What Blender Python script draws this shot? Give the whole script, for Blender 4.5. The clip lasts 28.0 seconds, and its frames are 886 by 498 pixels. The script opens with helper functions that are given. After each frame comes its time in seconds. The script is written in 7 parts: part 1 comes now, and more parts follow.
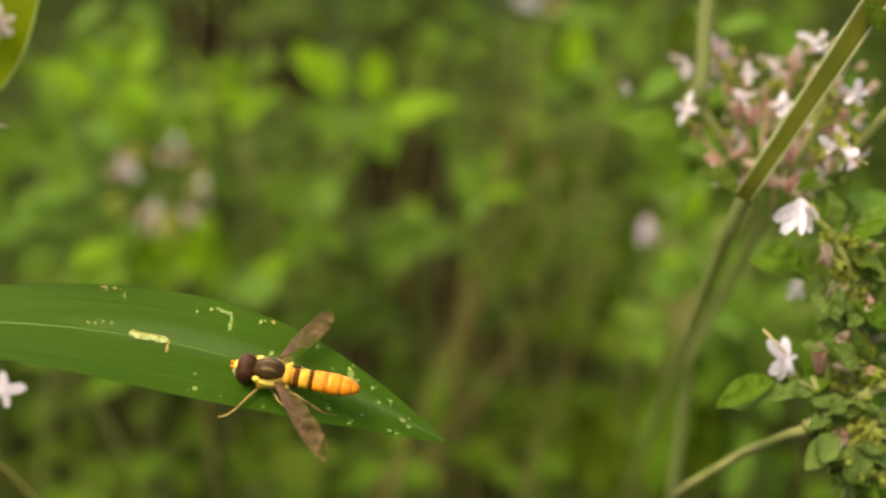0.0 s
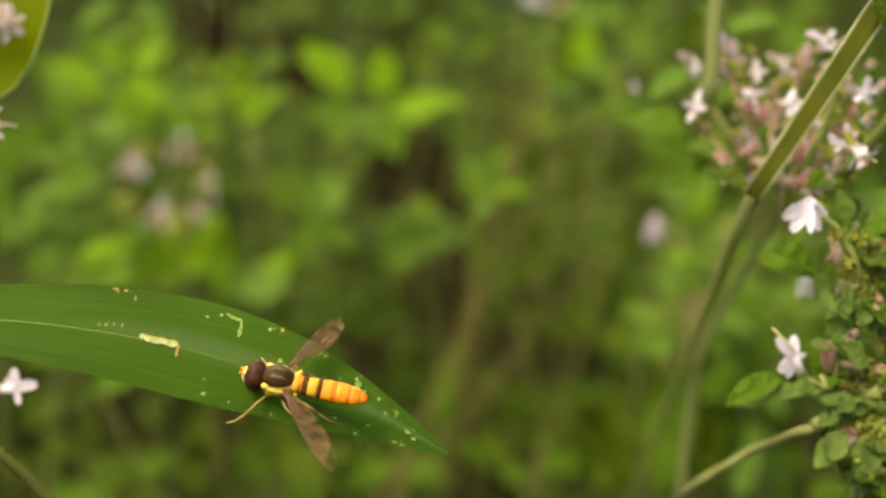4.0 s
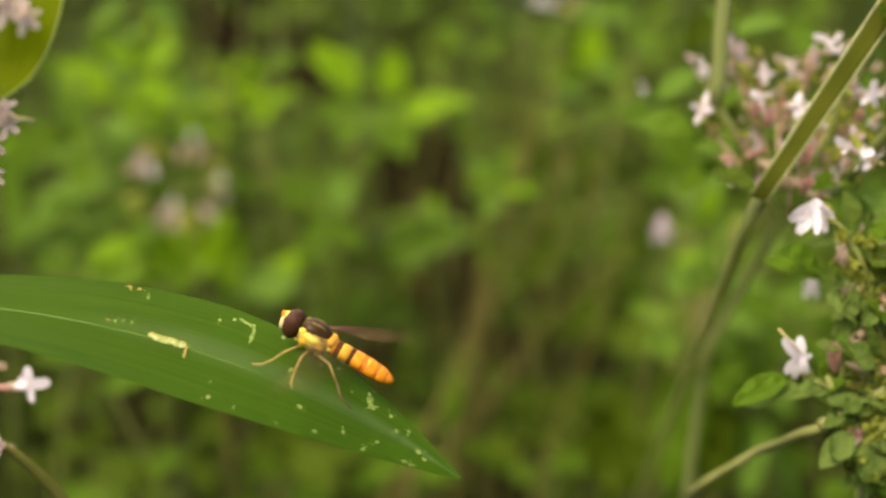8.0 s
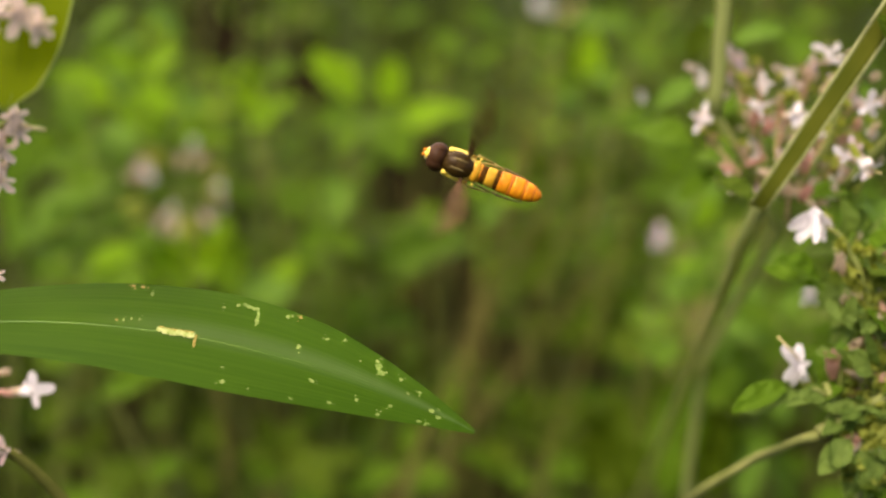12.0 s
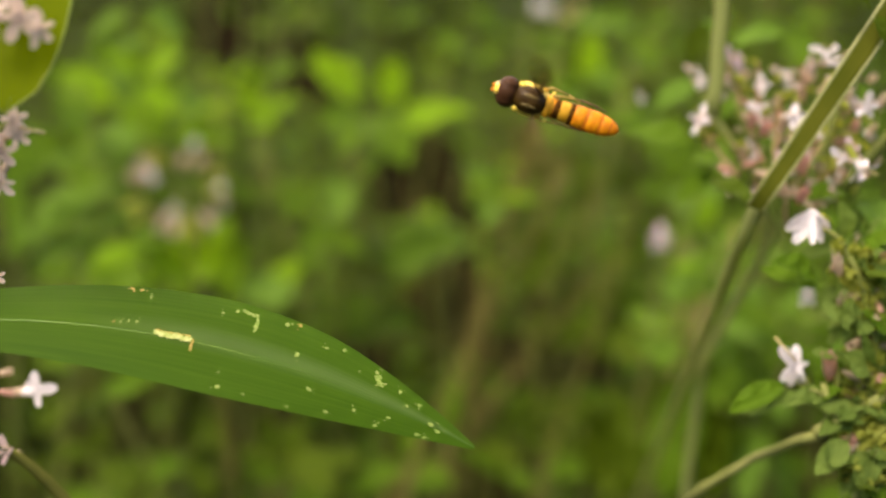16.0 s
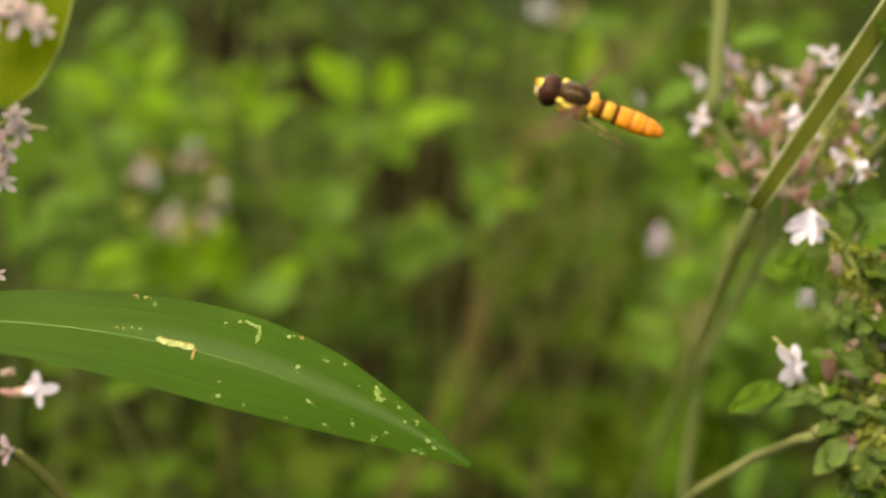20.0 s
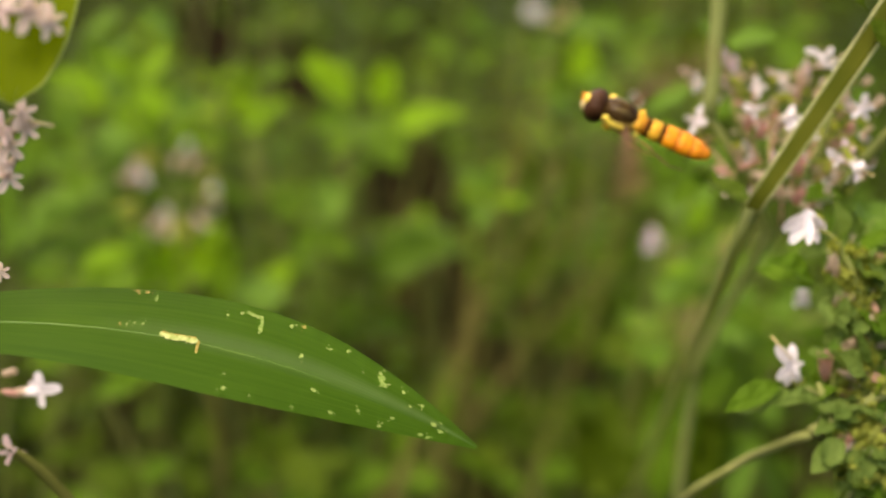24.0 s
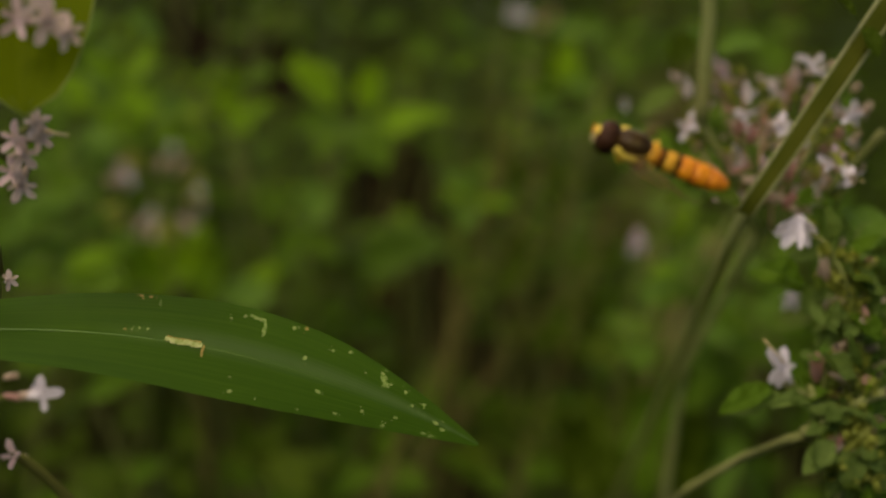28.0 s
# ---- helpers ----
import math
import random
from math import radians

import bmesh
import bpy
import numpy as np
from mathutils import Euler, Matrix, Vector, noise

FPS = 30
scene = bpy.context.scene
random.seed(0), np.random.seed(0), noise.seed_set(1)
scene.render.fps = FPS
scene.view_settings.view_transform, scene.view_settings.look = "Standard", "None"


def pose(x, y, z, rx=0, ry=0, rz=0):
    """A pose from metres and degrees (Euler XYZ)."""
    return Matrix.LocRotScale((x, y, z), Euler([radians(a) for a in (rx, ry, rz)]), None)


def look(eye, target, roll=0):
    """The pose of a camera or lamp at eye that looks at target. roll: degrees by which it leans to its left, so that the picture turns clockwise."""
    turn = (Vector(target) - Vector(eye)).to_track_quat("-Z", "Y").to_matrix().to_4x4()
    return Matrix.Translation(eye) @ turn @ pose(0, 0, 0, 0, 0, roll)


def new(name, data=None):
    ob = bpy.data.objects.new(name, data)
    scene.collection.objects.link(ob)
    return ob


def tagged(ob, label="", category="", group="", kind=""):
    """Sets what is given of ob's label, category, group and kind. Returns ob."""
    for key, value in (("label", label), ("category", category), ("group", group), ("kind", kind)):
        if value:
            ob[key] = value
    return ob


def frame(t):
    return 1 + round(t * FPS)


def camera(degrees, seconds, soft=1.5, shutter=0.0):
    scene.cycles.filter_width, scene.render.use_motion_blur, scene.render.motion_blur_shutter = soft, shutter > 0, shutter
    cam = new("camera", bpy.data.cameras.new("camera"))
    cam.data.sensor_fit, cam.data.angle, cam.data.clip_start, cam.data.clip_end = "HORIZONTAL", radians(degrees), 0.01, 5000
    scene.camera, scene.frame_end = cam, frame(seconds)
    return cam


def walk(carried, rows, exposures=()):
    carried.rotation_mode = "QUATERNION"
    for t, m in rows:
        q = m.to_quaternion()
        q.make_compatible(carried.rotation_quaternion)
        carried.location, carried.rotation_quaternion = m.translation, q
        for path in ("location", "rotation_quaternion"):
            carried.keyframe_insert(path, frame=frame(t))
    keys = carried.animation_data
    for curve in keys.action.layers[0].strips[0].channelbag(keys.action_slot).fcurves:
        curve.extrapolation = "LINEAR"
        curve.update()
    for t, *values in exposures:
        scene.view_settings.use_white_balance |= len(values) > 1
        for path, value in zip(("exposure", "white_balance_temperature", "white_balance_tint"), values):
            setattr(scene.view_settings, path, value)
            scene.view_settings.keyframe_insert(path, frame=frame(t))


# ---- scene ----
# A hoverfly on a grass blade in a bed of flowering herbs, close up. Lengths in metres; MM turns millimetres into metres.
MM = 0.001
cam = camera(36, 28.0, soft=2.2, shutter=1.0)
cam.data.dof.use_dof = True
cam.data.dof.focus_distance = 0.103
cam.data.dof.aperture_fstop = 18
cam.data.dof.aperture_blades = 0
walk(cam, [
    (0.0, pose(0.00094, 0.00192, 0.29899, 67.87, 0.12, -0.49)),
    (0.5, pose(0.00101, 0.00195, 0.29924, 67.80, 0.18, -0.47)),
    (1.0, pose(0.00086, 0.00195, 0.29911, 67.87, 0.14, -0.51)),
    (1.5, pose(0.00093, 0.00197, 0.29927, 67.81, 0.17, -0.46)),
    (2.0, pose(0.00087, 0.00195, 0.29928, 67.81, 0.18, -0.43)),
    (2.5, pose(0.00090, 0.00196, 0.29918, 67.83, 0.18, -0.36)),
    (3.0, pose(0.00089, 0.00198, 0.29927, 67.75, 0.18, -0.29)),
    (3.5, pose(0.00073, 0.00185, 0.29916, 67.77, 0.18, -0.28)),
    (5.5, pose(0.00053, 0.00144, 0.29909, 67.70, 0.14, -0.09)),
    (6.0, pose(0.00071, 0.00132, 0.29915, 67.69, 0.24, 0.03)),
    (6.5, pose(0.00056, 0.00119, 0.29917, 67.72, 0.20, 0.02)),
    (7.0, pose(0.00043, 0.00104, 0.29917, 67.77, 0.14, 0.02)),
    (7.5, pose(0.00078, 0.00098, 0.29967, 67.64, 0.29, 0.16)),
    (8.0, pose(0.00060, 0.00086, 0.29972, 67.70, 0.23, 0.11)),
    (8.5, pose(0.00045, 0.00072, 0.29976, 67.76, 0.14, 0.09)),
    (9.0, pose(0.00046, 0.00049, 0.29967, 67.90, 0.15, 0.12)),
    (9.5, pose(0.00032, 0.00040, 0.29975, 67.93, 0.10, 0.09)),
    (10.0, pose(0.00008, 0.00029, 0.29984, 67.96, 0.02, 0.02)),
    (10.5, pose(0.00004, 0.00016, 0.29981, 68.03, 0.02, 0.00)),
    (11.0, pose(-0.00000, 0.00000, 0.30000, 68.00, -0.00, -0.00)),
    (11.5, pose(0.00008, 0.00003, 0.30008, 67.98, 0.01, 0.03)),
    (12.0, pose(0.00001, 0.00001, 0.30016, 67.97, 0.02, -0.02)),
    (12.5, pose(0.00022, -0.00007, 0.30021, 67.97, 0.07, 0.05)),
    (14.5, pose(0.00037, -0.00028, 0.30039, 67.96, 0.07, 0.10)),
    (15.0, pose(0.00037, -0.00032, 0.30044, 67.95, 0.07, 0.10)),
    (15.5, pose(0.00039, -0.00036, 0.30046, 67.95, 0.06, 0.10)),
    (16.0, pose(0.00041, -0.00040, 0.30044, 67.96, 0.06, 0.10)),
    (16.5, pose(0.00033, -0.00044, 0.30047, 67.96, 0.04, 0.08)),
    (17.0, pose(0.00031, -0.00044, 0.30046, 67.97, -0.01, 0.08)),
    (17.5, pose(0.00033, -0.00044, 0.30038, 68.00, -0.02, 0.09)),
    (18.0, pose(0.00029, -0.00050, 0.30027, 68.05, -0.05, 0.08)),
    (18.5, pose(0.00022, -0.00056, 0.30027, 68.06, -0.08, 0.06)),
    (19.0, pose(0.00023, -0.00059, 0.30026, 68.07, -0.10, 0.07)),
    (19.5, pose(0.00022, -0.00067, 0.30025, 68.08, -0.10, 0.06)),
    (20.0, pose(0.00022, -0.00070, 0.30020, 68.10, -0.10, 0.06)),
    (20.5, pose(0.00016, -0.00073, 0.30006, 68.16, -0.14, 0.05)),
    (21.0, pose(0.00001, -0.00080, 0.30008, 68.16, -0.16, -0.01)),
    (21.5, pose(-0.00002, -0.00086, 0.30006, 68.17, -0.17, -0.02)),
    (23.5, pose(-0.00051, -0.00116, 0.30015, 68.18, -0.30, -0.26)),
    (24.0, pose(-0.00076, -0.00123, 0.30013, 68.21, -0.35, -0.37)),
    (24.5, pose(-0.00084, -0.00134, 0.30026, 68.19, -0.35, -0.43)),
    (25.0, pose(-0.00094, -0.00139, 0.30030, 68.19, -0.39, -0.47)),
    (25.5, pose(-0.00107, -0.00147, 0.30031, 68.21, -0.39, -0.55)),
    (26.0, pose(-0.00130, -0.00153, 0.30049, 68.17, -0.49, -0.65)),
    (26.5, pose(-0.00164, -0.00169, 0.30047, 68.23, -0.53, -0.84)),
    (27.0, pose(-0.00206, -0.00180, 0.30073, 68.18, -0.59, -1.04)),
    (27.5, pose(-0.00241, -0.00194, 0.30081, 68.20, -0.64, -1.22)),
    (28.0, pose(-0.00260, -0.00219, 0.30097, 68.19, -0.73, -1.30)),
], exposures=[(0.0, 1.84, 8200, 22), (27.4, 1.84, 8200, 22), (27.6, 1.42, 8200, 22), (27.8, 0.94, 8200, 22), (28.0, 0.39, 8200, 22)])

# ---- light: a bright overcast sky and a broad, veiled sun ----
world = bpy.data.worlds.new("overcast_sky")
scene.world = world
world.use_nodes = True
sky = world.node_tree.nodes.new("ShaderNodeTexSky")
sky.sky_type = "NISHITA"
sky.sun_disc = False
sky.sun_elevation = radians(58)
sky.sun_rotation = radians(-35)
sky.air_density, sky.dust_density = 1.0, 4.0
background = world.node_tree.nodes["Background"]
background.inputs["Strength"].default_value = 0.1
world.node_tree.links.new(sky.outputs["Color"], background.inputs["Color"])
sun = new("sun", bpy.data.lights.new("sun", "SUN"))
sun.data.energy, sun.data.angle, sun.data.color = 1.6, radians(24), (1.0, 0.95, 0.86)
sun.matrix_basis = look((-0.35, -0.5, 1.0), (0, 0, 0))


# ---- materials ----
def nodes_of(name):
    mat = bpy.data.materials.new(name)
    mat.use_nodes = True
    tree = mat.node_tree
    return mat, tree, tree.nodes["Principled BSDF"], tree.nodes["Material Output"]


def mixed(tree, factor, a, b):
    mix = tree.nodes.new("ShaderNodeMix")
    mix.data_type = "RGBA"
    tree.links.new(factor, mix.inputs["Factor"])
    for socket, colour in ((mix.inputs["A"], a), (mix.inputs["B"], b)):
        if isinstance(colour, tuple):
            socket.default_value = (*colour, 1)
        else:
            tree.links.new(colour, socket)
    return mix.outputs["Result"]


def noise_of(tree, scale, detail=3.0, coords="Object"):
    place = tree.nodes.new("ShaderNodeTexCoord")
    tex = tree.nodes.new("ShaderNodeTexNoise")
    tex.inputs["Scale"].default_value = scale
    tex.inputs["Detail"].default_value = detail
    tree.links.new(place.outputs[coords], tex.inputs["Vector"])
    return tex.outputs["Fac"]


def ramp(tree, value, low, high):
    fit = tree.nodes.new("ShaderNodeMapRange")
    fit.inputs["From Min"].default_value, fit.inputs["From Max"].default_value = low, high
    tree.links.new(value, fit.inputs["Value"])
    return fit.outputs["Result"]


def bumped(tree, shader, height, distance, strength=0.5):
    bump = tree.nodes.new("ShaderNodeBump")
    bump.inputs["Strength"].default_value = strength
    bump.inputs["Distance"].default_value = distance
    tree.links.new(height, bump.inputs["Height"])
    tree.links.new(bump.outputs["Normal"], shader.inputs["Normal"])


def random_of(tree):
    return tree.nodes.new("ShaderNodeObjectInfo").outputs["Random"]


def plain(name, a, b, scale, rough=0.6, relief=0.0001, gloss=None):
    """A mottled opaque surface between two colours."""
    mat, tree, shader, out = nodes_of(name)
    n = noise_of(tree, scale)
    tree.links.new(mixed(tree, ramp(tree, n, 0.35, 0.65), a, b), shader.inputs["Base Color"])
    shader.inputs["Roughness"].default_value = rough
    shader.inputs["Specular IOR Level"].default_value = gloss if gloss is not None else 0.0 if rough > 0.9 else 0.1 if rough > 0.7 else 0.25
    bumped(tree, shader, noise_of(tree, scale * 6), relief)
    return mat


def leafy(name, a, b, through_colour, share=0.35, rough=0.5, single=True, gloss=0.05):
    """A thin leaf: mottled between two greens, differing from leaf to leaf, and letting some light through."""
    mat, tree, shader, out = nodes_of(name)
    n = ramp(tree, noise_of(tree, 1.6), 0.3, 0.7)
    fine = ramp(tree, noise_of(tree, 9.0), 0.3, 0.7)
    tone = mixed(tree, random_of(tree) if single else tree.nodes.new("ShaderNodeNewGeometry").outputs["Random Per Island"], a, b)
    tone = mixed(tree, n, tone, tuple(0.5 * (p + q) for p, q in zip(a, b)))
    darker = tree.nodes.new("ShaderNodeMix")
    darker.data_type, darker.blend_type = "RGBA", "MULTIPLY"
    darker.inputs["Factor"].default_value = 0.25
    tree.links.new(tone, darker.inputs["A"])
    tree.links.new(mixed(tree, fine, (0.55, 0.6, 0.5), (1, 1, 1)), darker.inputs["B"])
    tree.links.new(darker.outputs["Result"], shader.inputs["Base Color"])
    shader.inputs["Roughness"].default_value = rough
    shader.inputs["Specular IOR Level"].default_value = gloss
    glow = tree.nodes.new("ShaderNodeBsdfTranslucent")
    glow.inputs["Color"].default_value = (*through_colour, 1)
    both = tree.nodes.new("ShaderNodeMixShader")
    both.inputs["Fac"].default_value = share
    tree.links.new(shader.outputs["BSDF"], both.inputs[1])
    tree.links.new(glow.outputs["BSDF"], both.inputs[2])
    tree.links.new(both.outputs["Shader"], out.inputs["Surface"])
    bumped(tree, shader, noise_of(tree, 5.0), 0.02, 0.4)
    return mat


def blade_material():
    """The grass blade: fine veins along it, a sheen painted as a paler band beside the midrib, faint mottling."""
    mat, tree, shader, out = nodes_of("grass_blade")
    uv = tree.nodes.new("ShaderNodeUVMap")
    split = tree.nodes.new("ShaderNodeSeparateXYZ")
    tree.links.new(uv.outputs["UV"], split.inputs["Vector"])
    wave = tree.nodes.new("ShaderNodeMath")
    wave.operation = "SINE"
    many = tree.nodes.new("ShaderNodeMath")
    many.operation = "MULTIPLY"
    many.inputs[1].default_value = 150.0
    tree.links.new(split.outputs["Y"], many.inputs[0])
    tree.links.new(many.outputs[0], wave.inputs[0])
    veins = ramp(tree, wave.outputs[0], -1, 1)
    stretch = tree.nodes.new("ShaderNodeMapping")
    stretch.inputs["Scale"].default_value = (5, 26, 1)
    tree.links.new(uv.outputs["UV"], stretch.inputs["Vector"])
    streak = tree.nodes.new("ShaderNodeTexNoise")
    streak.inputs["Scale"].default_value = 1.0
    tree.links.new(stretch.outputs["Vector"], streak.inputs["Vector"])
    tone = mixed(tree, ramp(tree, streak.outputs["Fac"], 0.3, 0.7), (0.052, 0.145, 0.008), (0.076, 0.186, 0.012))
    off = tree.nodes.new("ShaderNodeMath")
    off.operation = "SUBTRACT"
    off.inputs[1].default_value = 0.56
    tree.links.new(split.outputs["Y"], off.inputs[0])
    near = tree.nodes.new("ShaderNodeMath")
    near.operation = "ABSOLUTE"
    tree.links.new(off.outputs[0], near.inputs[0])
    # Sheen beside the midrib, put into the colour of the outer half.
    pale = tree.nodes.new("ShaderNodeMath")
    pale.operation = "MULTIPLY"
    tree.links.new(ramp(tree, near.outputs[0], 0.15, 0.02), pale.inputs[0])
    tree.links.new(ramp(tree, split.outputs["X"], 0.5, 0.64), pale.inputs[1])
    half = tree.nodes.new("ShaderNodeMath")
    half.operation = "MULTIPLY"
    tree.links.new(pale.outputs[0], half.inputs[0])
    half.inputs[1].default_value = 0.5
    tone = mixed(tree, half.outputs[0], tone, (0.16, 0.27, 0.09))
    lines = tree.nodes.new("ShaderNodeMix")
    lines.data_type, lines.blend_type = "RGBA", "MULTIPLY"
    lines.inputs["Factor"].default_value = 0.07
    tree.links.new(tone, lines.inputs["A"])
    tree.links.new(mixed(tree, veins, (0.6, 0.65, 0.55), (1, 1, 1)), lines.inputs["B"])
    tree.links.new(lines.outputs["Result"], shader.inputs["Base Color"])
    shader.inputs["Roughness"].default_value = 0.55
    shader.inputs["Specular IOR Level"].default_value = 0.12
    glow = tree.nodes.new("ShaderNodeBsdfTranslucent")
    glow.inputs["Color"].default_value = (0.1, 0.25, 0.01, 1)
    both = tree.nodes.new("ShaderNodeMixShader")
    both.inputs["Fac"].default_value = 0.25
    tree.links.new(shader.outputs["BSDF"], both.inputs[1])
    tree.links.new(glow.outputs["BSDF"], both.inputs[2])
    tree.links.new(both.outputs["Shader"], out.inputs["Surface"])
    bumped(tree, shader, veins, 0.00003, 0.2)
    return mat


def wing_material():
    """A clear, brown-tinted membrane."""
    mat, tree, shader, out = nodes_of("wing_membrane")
    shader.inputs["Base Color"].default_value = (0.14, 0.09, 0.03, 1)
    shader.inputs["Roughness"].default_value = 0.6
    shader.inputs["Specular IOR Level"].default_value = 0.15
    clear = tree.nodes.new("ShaderNodeBsdfTransparent")
    clear.inputs["Color"].default_value = (0.9, 0.84, 0.68, 1)
    both = tree.nodes.new("ShaderNodeMixShader")
    tree.links.new(ramp(tree, noise_of(tree, 1300, 5.0), 0.36, 0.74), both.inputs["Fac"])
    tree.links.new(clear.outputs["BSDF"], both.inputs[1])
    tree.links.new(shader.outputs["BSDF"], both.inputs[2])
    tree.links.new(both.outputs["Shader"], out.inputs["Surface"])
    return mat


# Soil colour darkened to carry the shade deep between the herbs.
SOIL = plain("shade_dark_soil", (0.005, 0.004, 0.002), (0.011, 0.009, 0.004), 60, 1.0, 0.003)
YOUNG = leafy("young_leaf", (0.12, 0.265, 0.012), (0.19, 0.38, 0.02), (0.24, 0.45, 0.012), 0.42)
MATURE = leafy("mature_leaf", (0.055, 0.13, 0.009), (0.097, 0.196, 0.014), (0.125, 0.24, 0.01), 0.35)
# Mature leaf again, with shade put into a darker colour.
SHADE = leafy("shaded_leaf", (0.032, 0.066, 0.004), (0.058, 0.1, 0.005), (0.06, 0.1, 0.003), 0.25)
PALE = leafy("pale_leaf", (0.085, 0.19, 0.025), (0.12, 0.24, 0.032), (0.13, 0.27, 0.02), 0.35, 0.5)
# Undergrowth green, darkened to carry the shade among the stems.
TANGLE = leafy("shade_dark_tangle_leaf", (0.016, 0.036, 0.002), (0.045, 0.085, 0.003), (0.045, 0.08, 0.002), 0.3, 0.5, False)
BROAD = leafy("broad_leaf", (0.095, 0.15, 0.002), (0.12, 0.18, 0.003), (0.2, 0.27, 0.001), 0.5)
STEM = plain("green_stem", (0.08, 0.115, 0.018), (0.14, 0.16, 0.032), 160, 0.6)
THICK = plain("thick_green_stem", (0.058, 0.076, 0.006), (0.088, 0.102, 0.01), 220, 0.65, 0.0001, 0.08)
RIDGE = plain("pale_stem_ridge", (0.22, 0.25, 0.085), (0.3, 0.33, 0.14), 300, 0.5)
DUSKY = plain("brownish_green_stem", (0.075, 0.085, 0.018), (0.12, 0.13, 0.032), 160, 0.95)
FLANK = plain("dull_olive_flank", (0.34, 0.23, 0.045), (0.58, 0.43, 0.09), 900, 0.5, 0.00002)
STRAW = plain("dry_stem", (0.062, 0.06, 0.016), (0.1, 0.095, 0.028), 120, 0.95)
TAN = plain("tan_stem", (0.16, 0.14, 0.055), (0.24, 0.21, 0.085), 120, 0.95)
SAGE = leafy("pale_sage_stem", (0.24, 0.3, 0.1), (0.33, 0.38, 0.15), (0.36, 0.42, 0.15), 0.5, 0.9)
HOARY = leafy("hoary_curled_leaf", (0.1, 0.18, 0.033), (0.16, 0.245, 0.058), (0.17, 0.28, 0.035), 0.35, 0.55)
DOWNY = plain("downy_green_stem", (0.15, 0.18, 0.05), (0.23, 0.26, 0.085), 260, 0.8)
LILAC = leafy("lilac_petal", (0.8, 0.66, 0.78), (0.88, 0.76, 0.86), (0.84, 0.7, 0.8), 0.4, 0.6)
PETAL = leafy("white_petal", (0.84, 0.82, 0.84), (0.92, 0.9, 0.92), (0.9, 0.88, 0.88), 0.4, 0.6)
CREAMY = leafy("cream_petal", (0.84, 0.74, 0.68), (0.92, 0.84, 0.78), (0.9, 0.8, 0.72), 0.4, 0.6)
BLUSH = leafy("pink_petal", (0.82, 0.66, 0.66), (0.9, 0.78, 0.76), (0.86, 0.74, 0.72), 0.4, 0.6)
WITHER = leafy("withered_petal", (0.6, 0.42, 0.24), (0.72, 0.58, 0.4), (0.7, 0.5, 0.3), 0.4, 0.7)
CALYX = leafy("pink_calyx", (0.52, 0.4, 0.28), (0.68, 0.6, 0.46), (0.64, 0.52, 0.36), 0.4, 0.7)
GREENCALYX = leafy("green_calyx", (0.24, 0.31, 0.04), (0.42, 0.46, 0.11), (0.4, 0.46, 0.06), 0.4, 0.7)
ROSE = leafy("rose_calyx", (0.5, 0.26, 0.21), (0.62, 0.4, 0.32), (0.55, 0.32, 0.24), 0.35, 0.7)
BLADE = blade_material()
MIDRIB = plain("pale_midrib", (0.056, 0.142, 0.012), (0.08, 0.17, 0.018), 300, 0.45)
SCAR = plain("bleached_scar", (0.11, 0.2, 0.028), (0.19, 0.28, 0.06), 2500, 0.7, 0.00001)
OCHRE = plain("browned_scar", (0.2, 0.2, 0.03), (0.3, 0.24, 0.05), 2500, 0.7, 0.00001)
BLEACHED = plain("bleached_gnawed_streak", (0.2, 0.28, 0.06), (0.34, 0.4, 0.14), 2500, 0.7, 0.00001)
RIM = plain("pale_leaf_margin", (0.211, 0.298, 0.062), (0.260, 0.341, 0.087), 300, 0.5)
BLACK = plain("brown_black_cuticle", (0.022, 0.012, 0.003), (0.045, 0.026, 0.006), 1500, 0.33, 0.00002, 0.1)
BAND = plain("dark_brown_band", (0.04, 0.016, 0.003), (0.085, 0.035, 0.005), 1800, 0.5, 0.00002, 0.03)
EYE = plain("dark_red_brown_eye", (0.035, 0.015, 0.006), (0.048, 0.021, 0.008), 3000, 0.5, 0.00001, 0.1)
STRIPE = plain("olive_stripe", (0.1, 0.075, 0.026), (0.145, 0.115, 0.042), 1500, 0.45, 0.00002, 0.12)
YELLOW = plain("yellow_cuticle", (0.5, 0.24, 0.012), (0.66, 0.38, 0.035), 1500, 0.5, 0.00002)
LEMON = plain("lemon_cuticle", (0.72, 0.54, 0.05), (0.8, 0.64, 0.12), 900, 0.5, 0.00002)
CREAM = plain("cream_face", (0.62, 0.5, 0.2), (0.72, 0.62, 0.34), 900, 0.5, 0.00002)
ORANGE = plain("orange_cuticle", (0.52, 0.15, 0.006), (0.74, 0.29, 0.012), 1300, 0.45, 0.00002)
RUST = plain("rust_band", (0.4, 0.1, 0.008), (0.5, 0.14, 0.01), 900, 0.5, 0.00002)
LEG = plain("yellow_leg", (0.27, 0.2, 0.045), (0.4, 0.31, 0.085), 900, 0.5, 0.00002)
TARSUS = plain("dusky_leg", (0.12, 0.07, 0.03), (0.2, 0.12, 0.05), 900, 0.5, 0.00002)
WING = wing_material()
VEIN = plain("wing_vein", (0.07, 0.035, 0.015), (0.12, 0.06, 0.03), 900, 0.5, 0.00002)


# ---- building helpers ----
def mesh_of(name, bm, *mats):
    me = bpy.data.meshes.new(name)
    bm.to_mesh(me)
    bm.free()
    for m in mats:
        me.materials.append(m)
    me.polygons.foreach_set("use_smooth", [True] * len(me.polygons))
    return me


def crisp(bm, angle=1.0):
    """Keeps the rim of a thin sheet sharp."""
    for e in bm.edges:
        if e.calc_face_angle(0.0) > angle:
            e.smooth = False


